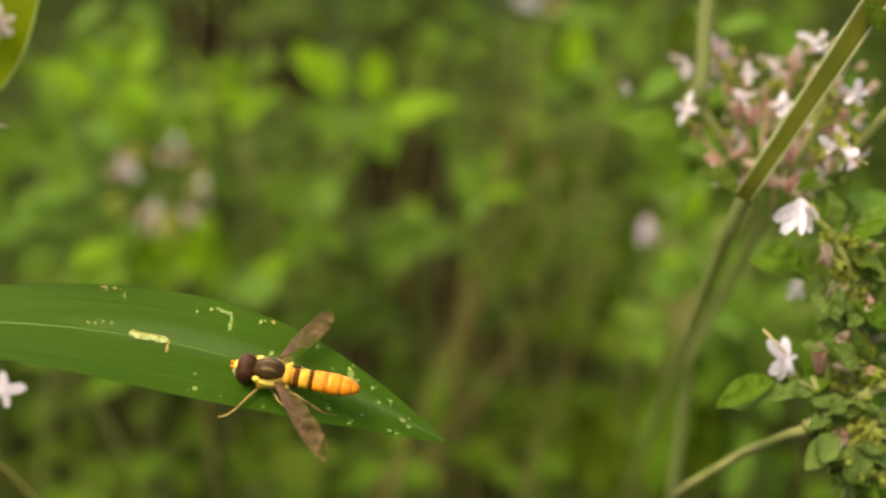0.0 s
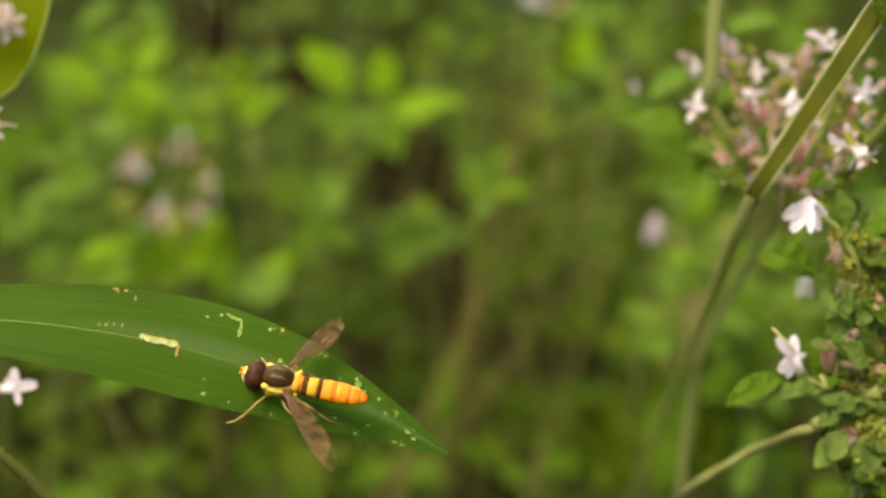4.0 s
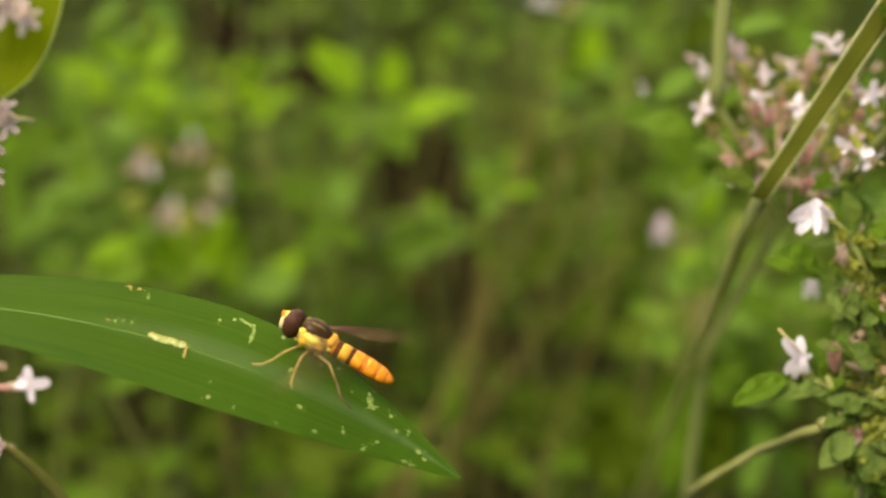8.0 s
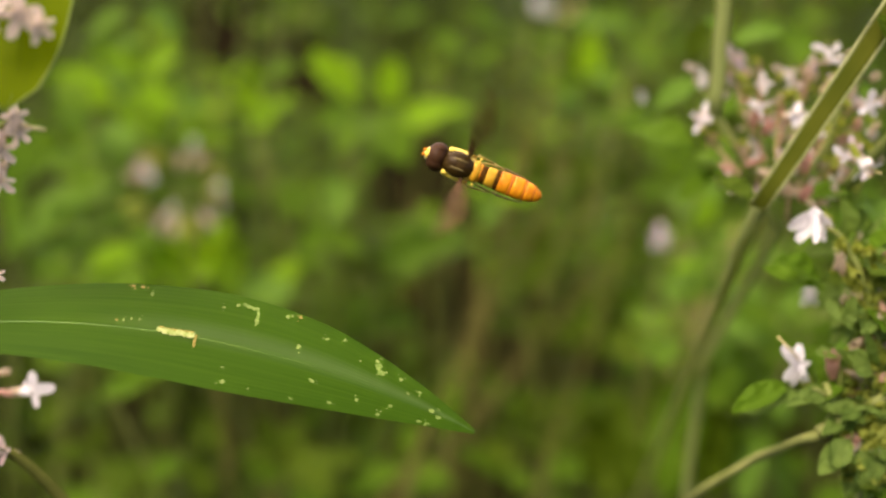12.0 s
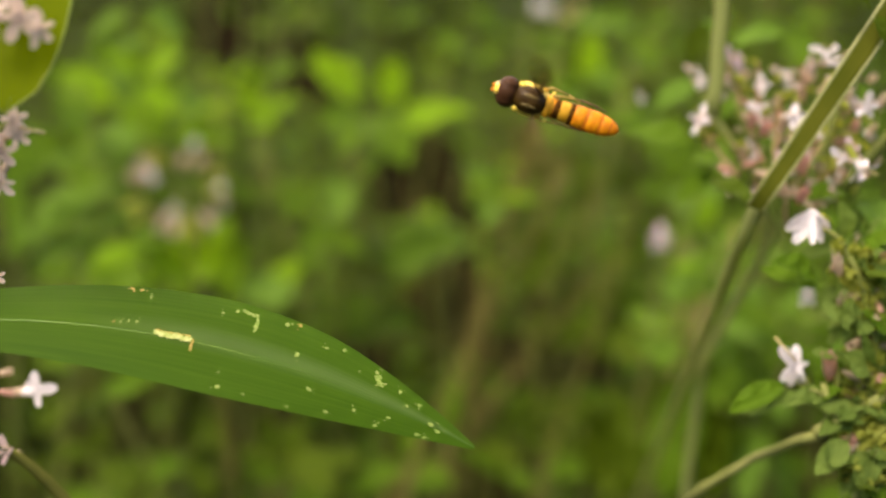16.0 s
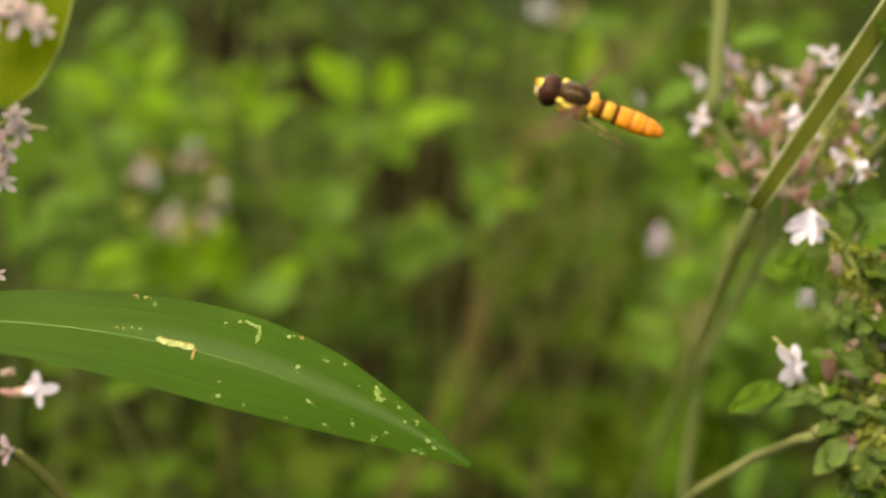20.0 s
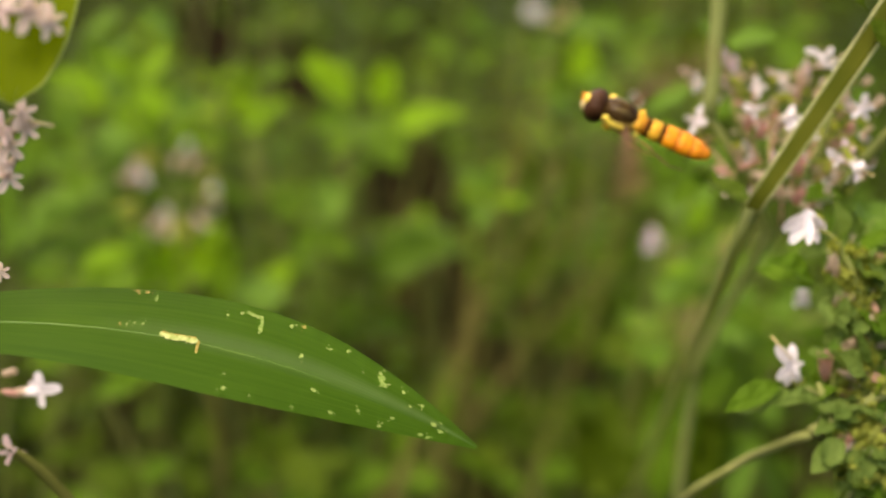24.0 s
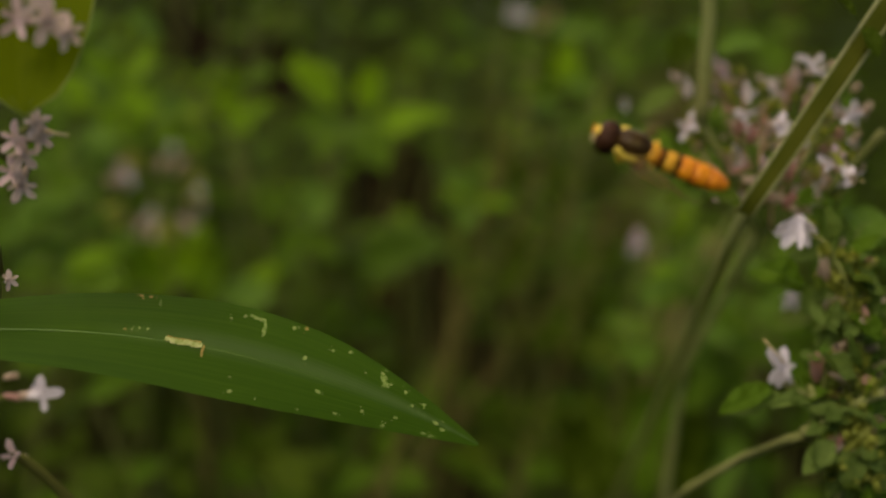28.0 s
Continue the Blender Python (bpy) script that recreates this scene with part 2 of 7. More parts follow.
def part(name, bm, material, parent, label="", at=None):
    """One mesh object under a thing or a part. bm may be a bmesh or a mesh that is shared."""
    me = mesh_of(name, bm, material) if isinstance(bm, bmesh.types.BMesh) else bm
    ob = new(name, me)
    ob.parent = parent
    if at is not None:
        ob.matrix_basis = at
    return tagged(ob, label)


# The bed behind is laid out at five eighths size, then scaled about the camera to keep its view.
VIEWPOINT, BED = Vector((0.0003, -0.0004, 0.3005)), 1.6


def set_back(ob):
    ob.location = VIEWPOINT + (ob.location - VIEWPOINT) * BED
    ob.scale = (BED, BED, BED)
    return ob


def thing(name, place, label, category, group="", kind=""):
    ob = new(name)
    ob.empty_display_size = 0.005
    ob.location = place
    if name in ("herb_plant", "dry_stalk", "slender_stalk"):
        set_back(ob)
    return tagged(ob, label, category, group, kind)


def tube(bm, points, r0, r1, sides=6, swell=()):
    """A tapered tube along points, closed at both ends."""
    pts = [Vector(p) for p in points]
    rings = []
    side = None
    for i, p in enumerate(pts):
        ahead = (pts[min(i + 1, len(pts) - 1)] - pts[max(i - 1, 0)]).normalized()
        if side is None:
            side = ahead.orthogonal().normalized()
        side = (side - ahead * side.dot(ahead)).normalized()
        other = ahead.cross(side)
        f = i / (len(pts) - 1)
        r = r0 + (r1 - r0) * f
        for centre, width, more in swell:
            r *= 1 + more * math.exp(-((f - centre) / width) ** 2)
        rings.append([bm.verts.new(p + side * (r * math.cos(a)) + other * (r * math.sin(a)))
                      for a in (2 * math.pi * k / sides for k in range(sides))])
    for a, b in zip(rings, rings[1:]):
        for k in range(sides):
            bm.faces.new((a[k], a[(k + 1) % sides], b[(k + 1) % sides], b[k]))
    bm.faces.new(rings[0][::-1])
    bm.faces.new(rings[-1])
    return bm


def squared(points, radii):
    """A grooved square stem along points, shaped for the camera's view: flat face towards it, flattened behind."""
    bm = bmesh.new()
    pts = [Vector(p) for p in points]
    along = (pts[-1] - pts[len(pts) // 2]).normalized()
    across = along.cross(Vector((0, 0.927, -0.375))).normalized()
    front = across.cross(along).normalized()
    front = front if front.y < 0 else -front
    rings = []
    for i, p in enumerate(pts):
        r = radii[i]
        rings.append([bm.verts.new(p + across * (r * u) + front * (r * v)) for u, v in
                      ((-1, 0.5), (-0.8, 0.62), (-0.4, 0.6), (0, 0.58), (0.4, 0.6), (0.8, 0.62), (1, 0.5), (1, 0.0), (0.5, -0.25), (-0.5, -0.25), (-1, 0.0))])
    for one, two in zip(rings, rings[1:]):
        for k in range(11):
            bm.faces.new((one[k], one[(k + 1) % 11], two[(k + 1) % 11], two[k]))
    bm.faces.new(rings[0][::-1])
    bm.faces.new(rings[-1])
    return bm, across, front


def bend(a, b, sag, n=9, seed=0):
    """Points from a to b on an arc that bows by sag (a vector), with a slight waver."""
    rng = random.Random(seed)
    a, b, sag = Vector(a), Vector(b), Vector(sag)
    size = (b - a).length * 0.006
    out = []
    for i in range(n):
        f = i / (n - 1)
        waver = Vector((rng.uniform(-1, 1), rng.uniform(-1, 1), rng.uniform(-1, 1))) * size if 0 < i < n - 1 else Vector()
        out.append(a.lerp(b, f) + sag * (4 * f * (1 - f)) + waver)
    return out


def blob(bm, centre, size, turn=None, rings=8, segs=12):
    """A rounded body with the half-sizes given."""
    m = Matrix.Translation(centre) @ (turn.to_4x4() if turn else Matrix()) @ Matrix.Diagonal((*size, 1))
    bmesh.ops.create_uvsphere(bm, u_segments=segs, v_segments=rings, radius=1, matrix=m)
    return bm


def facing(base, ahead, up, scale=1.0):
    """A pose at base with x along ahead and z as near to up as can be."""
    x = Vector(ahead).normalized()
    z = Vector(up)
    z = z - x * z.dot(x)
    z = z.normalized() if z.length > 1e-6 else x.orthogonal().normalized()
    y = z.cross(x)
    m = Matrix((x, y, z)).transposed().to_4x4()
    return Matrix.Translation(base) @ m @ Matrix.Diagonal((scale, scale, scale, 1))


def leaf_mesh(material, width, curl, fold, wave, seed, n=9, petiole=0.1):
    """An oval leaf of length 1 along x, folded along its midrib and curling at the tip; a short stalk at its base."""
    rng = random.Random(seed)
    bm = bmesh.new()
    rows = []
    for i in range(n + 1):
        s = i / n
        half = 0.5 * width * math.sin(math.pi * s ** 0.82) ** 0.72 if 0 < i < n else 0.012
        z = -curl * s * s + 0.1 * curl * s
        row = []
        for j, t in enumerate((-1, -0.55, 0, 0.55, 1)):
            ripple = wave * math.sin(7 * s + 2.1 * seed) * t * abs(t) + rng.uniform(-0.008, 0.008)
            row.append(bm.verts.new((petiole + s * (1 - petiole), half * t * (1 + 0.06 * rng.uniform(-1, 1)),
                                     z + fold * half * abs(t) * 0.9 - (0.018 if t == 0 else 0) + ripple * half)))
        rows.append(row)
    for a, b in zip(rows, rows[1:]):
        for k in range(4):
            bm.faces.new((a[k], b[k], b[k + 1], a[k + 1]))
    tube(bm, [(0, 0, 0), (petiole, 0, 0.0)], 0.022, 0.018, 5)
    return mesh_of("leaf", bm, material)


LEAVES = {}
for kind_name, kind_mat in (("young", YOUNG), ("mature", MATURE), ("shade", SHADE), ("pale", PALE), ("hoary", HOARY)):
    LEAVES[kind_name] = [leaf_mesh(kind_mat, w, c, f, v, i) for i, (w, c, f, v) in enumerate(
        ((0.5, 0.12, 0.25, 0.1), (0.58, 0.25, 0.35, 0.16), (0.46, -0.1, 0.5, 0.1), (0.62, 0.05, 0.15, 0.2), (0.54, -0.28, 0.3, 0.12)))]

LEAVES["curled"] = [leaf_mesh(HOARY, w, c, f, v, i, 12) for i, (w, c, f, v) in enumerate(((0.6, 0.75, 0.5, 0.3), (0.52, -0.7, 0.6, 0.25), (0.68, 0.5, -0.4, 0.35), (0.56, 0.95, 0.3, 0.3), (0.62, -0.5, 0.8, 0.4)))]


def petal_mesh(material, width, curl, seed):
    bm = bmesh.new()
    rng = random.Random(seed)
    rows = []
    for i in range(6):
        s = i / 5
        half = 0.5 * width * (0.35 + 0.65 * math.sin(math.pi * min(s * 0.62 + 0.12, 0.95))) * (0.55 if i == 5 else 1)
        rows.append([bm.verts.new((s, half * t, curl * s * s + 0.18 * half * t * t * 2 + rng.uniform(-0.02, 0.02))) for t in (-1, -0.4, 0.4, 1)])
    for a, b in zip(rows, rows[1:]):
        for k in range(3):
            bm.faces.new((a[k], b[k], b[k + 1], a[k + 1]))
    bmesh.ops.solidify(bm, geom=bm.faces[:], thickness=0.03)
    crisp(bm)
    return mesh_of("petal", bm, material)


PETALS = {n: [petal_mesh(m, w, c, i) for i, (w, c) in enumerate(((0.48, -0.2), (0.6, -0.45), (0.42, 0.1)))]
          for n, m in (("white", PETAL), ("pink", BLUSH), ("wither", WITHER), ("lilac", LILAC), ("cream", CREAMY))}


def calyx_mesh(material, seed):
    """A ribbed little cup of length 1 along x with five teeth."""
    bm = bmesh.new()
    rng = random.Random(seed)
    rings = []
    for s, r in ((0, 0.07), (0.15, 0.14), (0.45, 0.2), (0.75, 0.19), (1.0, 0.23)):
        ring = []
        for k in range(10):
            a = 2 * math.pi * k / 10
            tooth = (0.14 if k % 2 else -0.1) if s == 1.0 else 0
            rr = r * (1.08 if k % 2 else 0.94)
            ring.append(bm.verts.new((s + tooth + rng.uniform(-0.02, 0.02), rr * math.cos(a), rr * math.sin(a))))
        rings.append(ring)
    for a, b in zip(rings, rings[1:]):
        for k in range(10):
            bm.faces.new((a[k], a[(k + 1) % 10], b[(k + 1) % 10], b[k]))
    bm.faces.new(rings[0][::-1])
    return mesh_of("calyx", bm, material)


CUPS = {n: [calyx_mesh(m, i) for i in range(2)] for n, m in (("pink", CALYX), ("green", GREENCALYX), ("rose", ROSE))}


def tube_mesh(material):
    return mesh_of("corolla_tube", tube(bmesh.new(), [(0, 0, 0), (0.5, 0, 0.02), (1, 0, 0.08)], 0.12, 0.26, 8), material)


TUBES = {"white": tube_mesh(PETAL), "pink": tube_mesh(BLUSH), "wither": tube_mesh(WITHER), "lilac": tube_mesh(LILAC), "cream": tube_mesh(CREAMY)}
STAMEN = mesh_of("stamen", blob(tube(bmesh.new(), [(0, 0, 0), (0.5, 0, 0.06), (1, 0, 0.2)], 0.03, 0.025, 5), (1.0, 0, 0.2), (0.08, 0.06, 0.06), None, 4, 6), CREAM)


def flower(plant, origin, place, ahead, up, size, tint="white", cup="pink", splay=0.75, petals=5):
    """A small two-lipped flower on its plant: cup, tube, lobes round the mouth and two stamens. size: length of a lobe."""
    ahead, up = Vector(ahead).normalized(), Vector(up)
    base = Vector(place) - Vector(origin) - ahead * size * 1.1
    head = part("flower", TUBES[tint], None, plant, "%s lipped flower" % {"white": "white", "pink": "pale pink", "wither": "withering buff", "lilac": "pale lilac", "cream": "cream-white"}[tint], facing(base, ahead, up, size))
    part("calyx", CUPS[cup][0], None, head, "", pose(-0.75, 0, 0) @ Matrix.Diagonal((1.1, 1.1, 1.1, 1)))
    for k in range(petals):
        a = 2 * math.pi * (k + 0.25) / petals
        rad = Vector((0, math.cos(a), math.sin(a)))
        out = Vector((1, 0, 0)) * (1 - splay) + rad * splay
        part("petal", PETALS[tint][k % 3], None, head, "", facing(Vector((0.95, 0, 0.05)) + rad * 0.18, out, Vector((1, 0, 0)) * splay - rad * (1 - splay),
                                                             1.05 if k % 2 else 0.85))
    for a in (-0.12, 0.14):
        part("stamen", STAMEN, None, head, "", facing((0.9, a, 0.12), (1, a * 2, 0.25), (0, 0, 1), 0.9))
    return head


def lipped(plant, origin, throat, stalk, tips, tint="white", cup="green", wide=0.8, label="white lipped flower"):
    """A larger two-lipped flower: a short tube from its cup at stalk to the throat, and one lobe to each of the tips."""
    o, throat, stalk = Vector(origin), Vector(throat), Vector(stalk)
    size = (throat - stalk).length
    head = part("flower", mesh_of("corolla_tube", tube(bmesh.new(), [(0, 0, 0), (throat - stalk) * 0.6, throat - stalk], 0.25 * MM, 0.55 * MM, 8), PETAL), None, plant, label,
                Matrix.Translation(stalk - o))
    part("calyx", CUPS[cup][0], None, head, "", facing((stalk - throat) * 0.55, throat - stalk, (0, -0.5, 1), size * 0.9))
    for k, (tip, w) in enumerate(tips):
        reach = Vector(tip) - throat
        part("petal", PETALS[tint][k % 3], None, head, "", facing(throat - stalk - reach * 0.12, reach, (0, -0.9, 0.4), reach.length * 1.1) @ Matrix.Diagonal((1, 1.3 * wide * w, 0.8, 1)))
    return head


def bud(plant, origin, place, ahead, size, cup="pink"):
    ahead = Vector(ahead).normalized()
    return part("calyx", CUPS[cup][1], None, plant, "", facing(Vector(place) - Vector(origin) - ahead * size * 0.5, ahead, (0.3, 0.2, 1), size))


def leaf_on(plant, origin, base, tip, kind, seed=0, up=(0, -0.45, 1), wide=1.0):
    base, tip = Vector(base), Vector(tip)
    size = (tip - base).length
    return part("leaf", LEAVES[kind][seed % 5], None, plant, "", facing(base - Vector(origin), tip - base, up, size) @ Matrix.Diagonal((1, wide, 1, 1)))


# Dark gaps fitted to the camera's view: view slopes across and down, and radius.
VIEW_GAPS = ((0.0075, -0.4099, 0.0207), (-0.0037, -0.4618, 0.0240), (0.0238, -0.4769, 0.0199), (0.0076, -0.4418, 0.0186), (0.2173, -0.5470, 0.0099), (-0.1057, -0.2582, 0.0058), (-0.1677, -0.2280, 0.0066), (-0.0169, -0.3505, 0.0174), (-0.0366, -0.3505, 0.0108), (0.0743, -0.4744, 0.0174), (0.1083, -0.4617, 0.0182), (0.0822, -0.5077, 0.0166), (0.1195, -0.5129, 0.0141), (-0.2892, -0.6045, 0.0199), (-0.2681, -0.5555, 0.0166), (-0.1573, -0.5581, 0.0207), (0.0420, -0.6265, 0.0166), (0.3152, -0.6067, 0.0182), (-0.0663, -0.5027, 0.0166))


def in_view_gap(x, y, z):
    """Whether a leaf there would close one of the dark gaps kept open in the camera's view."""
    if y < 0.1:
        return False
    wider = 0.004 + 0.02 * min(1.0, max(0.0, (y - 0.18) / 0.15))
    return any((x / y - u) ** 2 + ((z - 0.3) / y - v) ** 2 < (r + wider) ** 2 for u, v, r in VIEW_GAPS)


def herb(place, top, seed, pairs=7, size=9 * MM, young=2, gap=8 * MM, lean=0.3, stem=STEM, kinds=("mature", "shade"), tag="leafy green herb with oval leaves in opposite pairs", drop=0.0, thick=0.5 * MM):
    """A leafy herb from the ground at place to its top: stem and pairs of leaves, each pair turned a quarter from the last."""
    rng = random.Random(seed)
    place, top = Vector(place), Vector(top)
    plant = thing("herb_plant", place, tag, "herb", "herb bed")
    sag = Vector((rng.uniform(-1, 1), rng.uniform(-1, 1), 0)) * (top - place).length * 0.06
    pts = bend(place, top, sag, 12, seed)
    part("stem", tube(bmesh.new(), [p - place for p in pts], thick * 1.5, thick * 0.7, 6), stem, plant)
    total = (top - place).length
    turn = rng.uniform(0, math.pi)
    for k in range(pairs):
        f = 1 - (k * gap * (0.75 + 0.08 * k)) / total
        if f < 0.12:
            break
        i = f * 11
        j = min(int(i), 10)
        at = pts[j].lerp(pts[j + 1], i - j)
        turn += math.pi / 2 + rng.uniform(-0.3, 0.3)
        grown = min(1.0, 0.5 + 0.16 * k) * size * rng.uniform(0.85, 1.15)
        for half in (0, math.pi):
            if rng.random() < drop:
                continue
            a = turn + half + rng.uniform(-0.25, 0.25)
            rise = lean + 0.5 * (0.5 if k < 2 else 0.0) + rng.uniform(-0.25, 0.25) - 0.05 * k
            ahead = Vector((math.cos(a), math.sin(a), rise))
            if in_view_gap(*(at + ahead.normalized() * grown * 0.5)):
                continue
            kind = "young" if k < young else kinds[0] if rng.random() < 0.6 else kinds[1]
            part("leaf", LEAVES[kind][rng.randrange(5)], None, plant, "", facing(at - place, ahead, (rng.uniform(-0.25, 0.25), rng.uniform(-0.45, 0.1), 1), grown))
    return plant


# ---- ground ----
def ground():
    """One sheet of soil, finely humped under the herbs and running out to the horizon."""
    bm = bmesh.new()
    steps = [-900, -90, -12, -3, -1.2] + [-0.6 + 0.03 * i for i in range(41)] + [1.2, 3, 12, 90, 900]
    grid = [[bm.verts.new((x, y + 0.3, 0.012 * noise.noise((x * 9, y * 9, 0)) + 0.005 * noise.noise((x * 40, y * 40, 3))
                           if abs(x) < 1 and abs(y) < 1 else 0.0)) for x in steps] for y in steps]
    for a, b in zip(grid, grid[1:]):
        for k in range(len(steps) - 1):
            bm.faces.new((a[k], a[k + 1], b[k + 1], b[k]))
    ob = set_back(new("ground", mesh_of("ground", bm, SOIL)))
    return tagged(ob, "dark soil under the herb bed, shade put into its colour", "ground", kind="structure")


def undergrowth():
    """The far part of the herb bed and the low growth under the near part, leaf by leaf in one mass."""
    rng = random.Random(11)
    verts, faces = [], []

    def add(place, ahead, up, size):
        m = facing(place, ahead, up, size)
        if in_view_gap(*(m @ Vector((0.5, 0, 0)))):
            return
        k = len(verts)
        for u, v, w in ((0, 0, 0), (0.3, 0.25, 0.06), (0.65, 0.22, 0.03), (1, 0, -0.15), (0.65, -0.22, 0.03), (0.3, -0.25, 0.06), (0.5, 0, -0.05)):
            verts.append(m @ Vector((u, v, w)))
        faces.extend([(k, k + 1, k + 6), (k + 1, k + 2, k + 6), (k + 2, k + 3, k + 6), (k + 3, k + 4, k + 6), (k + 4, k + 5, k + 6), (k + 5, k, k + 6)])
    for i in range(1400):
        y = 0.3 + 1.9 * rng.random() ** 1.4
        x = rng.uniform(-1, 1) * (0.08 + 0.5 * y)
        z = max(0.05, 0.3 - y * rng.uniform(0.12, 0.48))
        turn = rng.uniform(0, 6.28)
        size = rng.uniform(5.5, 9.5) * MM * (1 + 0.8 * y)
        for k in range(12):
            turn += 1.57 + rng.uniform(-0.3, 0.3)
            for half in (0, math.pi):
                c, d = math.cos(turn + half), math.sin(turn + half)
                add((x + 0.002 * c, y + 0.002 * d, max(0.004, z - k * 0.7 * size * (0.8 + 0.05 * k))), (c, d, rng.uniform(-0.2, 0.6)), (rng.uniform(-0.3, 0.3), rng.uniform(-0.6, 0.2), 1), size * min(1, 0.5 + 0.15 * k))
    for i in range(2600):
        x, y = rng.uniform(-1.4, 1.4), rng.uniform(-1.1, 2.3)
        if abs(x) < 0.08 + 0.5 * max(0, y) and y > -0.15:
            continue
        z, size, turn = rng.uniform(0.1, 0.24), rng.uniform(12, 22) * MM, rng.uniform(0, 6.28)
        for k in range(12):
            turn += 1.57 + rng.uniform(-0.3, 0.3)
            for half in (0, math.pi):
                c, d = math.cos(turn + half), math.sin(turn + half)
                add((x, y, max(0.004, z - k * 0.8 * size)), (c, d, rng.uniform(-0.2, 0.6)), (rng.uniform(-0.3, 0.3), rng.uniform(-0.3, 0.3), 1), size * min(1, 0.5 + 0.15 * k))
    for i in range(2500):
        x, y = rng.uniform(-0.25, 0.25), rng.uniform(0.16, 0.5)
        add((x, y, rng.uniform(0.005, 0.1)), (rng.uniform(-1, 1), rng.uniform(-1, 1), rng.uniform(-0.4, 0.5)), (rng.uniform(-0.5, 0.5), rng.uniform(-0.6, 0.2), 1), rng.uniform(6, 12) * MM)
    me = bpy.data.meshes.new("undergrowth")
    me.from_pydata(verts, [], faces)
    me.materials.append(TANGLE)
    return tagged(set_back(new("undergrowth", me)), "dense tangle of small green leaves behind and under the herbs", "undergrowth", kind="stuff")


ground()


# ---- the herb bed behind the grass blade ----
def sprig(place, top, seed, leaves, stem=STEM, pairs=3, size=8 * MM, kinds=("mature", "shade"), thick=0.5 * MM, tag="leafy herb with bright young leaves at its top"):
    """A herb whose top leaves are given one by one: base, tip, kind and how wide."""
    plant = herb(place, top, seed, 0, stem=stem, thick=thick, tag=tag)
    origin = Vector(place)
    for k, (base, tip, kind, wide) in enumerate(leaves):
        leaf_on(plant, origin, base, tip, kind, seed + k, wide=wide)
    rng = random.Random(seed)
    top = Vector(top)
    down = (origin - top).normalized()
    for k in range(pairs):
        a = rng.uniform(0, math.pi)
        at = top + down * (12 + 10 * k) * MM
        for half in (0, math.pi):
            ahead = Vector((math.cos(a + half), math.sin(a + half), rng.uniform(-0.1, 0.4)))
            if not in_view_gap(*(at + ahead * size * 0.5)):
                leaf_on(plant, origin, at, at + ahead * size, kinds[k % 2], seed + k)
    return plant


def foot(p, dx=0.0, dy=0.03):
    """The spot on the ground from which a stem reaches p."""
    return (p[0] + dx, p[1] + dy, -0.19)


def grown(top, seed, leaves, dx=0.0, dy=0.03, **more):
    return sprig(foot(top, dx, dy), top, seed, leaves, **more)


# bright whorl in the middle
T = (-0.01000, 0.18038, 0.24727)
grown(T, 21, [((-0.01077, 0.18140, 0.24978), (-0.01843, 0.18495, 0.25483), "young", 0.85), ((-0.00716, 0.17739, 0.24877), (-0.00619, 0.17844, 0.25581), "young", 1.25), ((-0.00634, 0.17505, 0.24742), (0.00256, 0.17607, 0.24993), "young", 1.0), ((-0.01029, 0.17834, 0.24667), (-0.00709, 0.17358, 0.24378), "mature", 1.0), (T, (-0.01362, 0.17062, 0.24536), "mature", 0.9), (T, (-0.00494, 0.16760, 0.24678), "mature", 0.9)])
T = (-0.02779, 0.19238, 0.24333)
grown(T, 22, [((-0.02724, 0.18968, 0.24412), (-0.03071, 0.18834, 0.24827), "young", 1.0), ((-0.02669, 0.18677, 0.24440), (-0.02139, 0.18662, 0.24776), "young", 1.0), ((-0.02776, 0.19118, 0.24411), (-0.02577, 0.19167, 0.24904), "young", 1.0), ((-0.02766, 0.18668, 0.24417), (-0.03003, 0.18369, 0.24424), "mature", 1.0)])
T = (-0.04192, 0.18592, 0.24976)
grown(T, 23, [((-0.04168, 0.18621, 0.25049), (-0.03639, 0.18489, 0.25469), "young", 1.2), (T, (-0.04588, 0.18859, 0.25637), "mature", 1.0), (T, (-0.03349, 0.17556, 0.24868), "mature", 1.1), (T, (-0.04833, 0.18407, 0.25266), "pale", 1.0), (T, (-0.04102, 0.17151, 0.24756), "mature", 1.0)])
T = (-0.03948, 0.18861, 0.24148)
grown(T, 24, [(T, (-0.03329, 0.18698, 0.24492), "pale", 1.0), (T, (-0.04575, 0.18668, 0.24417), "mature", 1.1), (T, (-0.03545, 0.17881, 0.23963), "mature", 1.0)])
T = (0.02064, 0.19781, 0.24930)
grown(T, 25, [(T, (0.02200, 0.19693, 0.25460), "young", 1.0), (T, (0.02713, 0.19551, 0.25108), "mature", 1.0), (T, (0.01342, 0.19913, 0.25257), "mature", 1.0), (T, (0.01479, 0.18834, 0.24827), "mature", 1.0), (T, (0.02029, 0.18473, 0.24682), "mature", 0.9)])
T = (-0.03103, 0.16527, 0.23211)
grown(T, 26, [((-0.03051, 0.16568, 0.23314), (-0.02829, 0.16740, 0.23740), "young", 1.2), ((-0.02858, 0.16305, 0.22662), (-0.02689, 0.16232, 0.23371), "young", 1.2), (T, (-0.03584, 0.16610, 0.23417), "young", 1.0), ((-0.02606, 0.16347, 0.22765), (-0.01657, 0.16123, 0.23102), "young", 1.15), (T, (-0.02523, 0.15790, 0.23167), "mature", 0.9), (T, (-0.03290, 0.15624, 0.23200), "young", 1.0)], pairs=1)
T = (-0.01729, 0.18742, 0.23106)
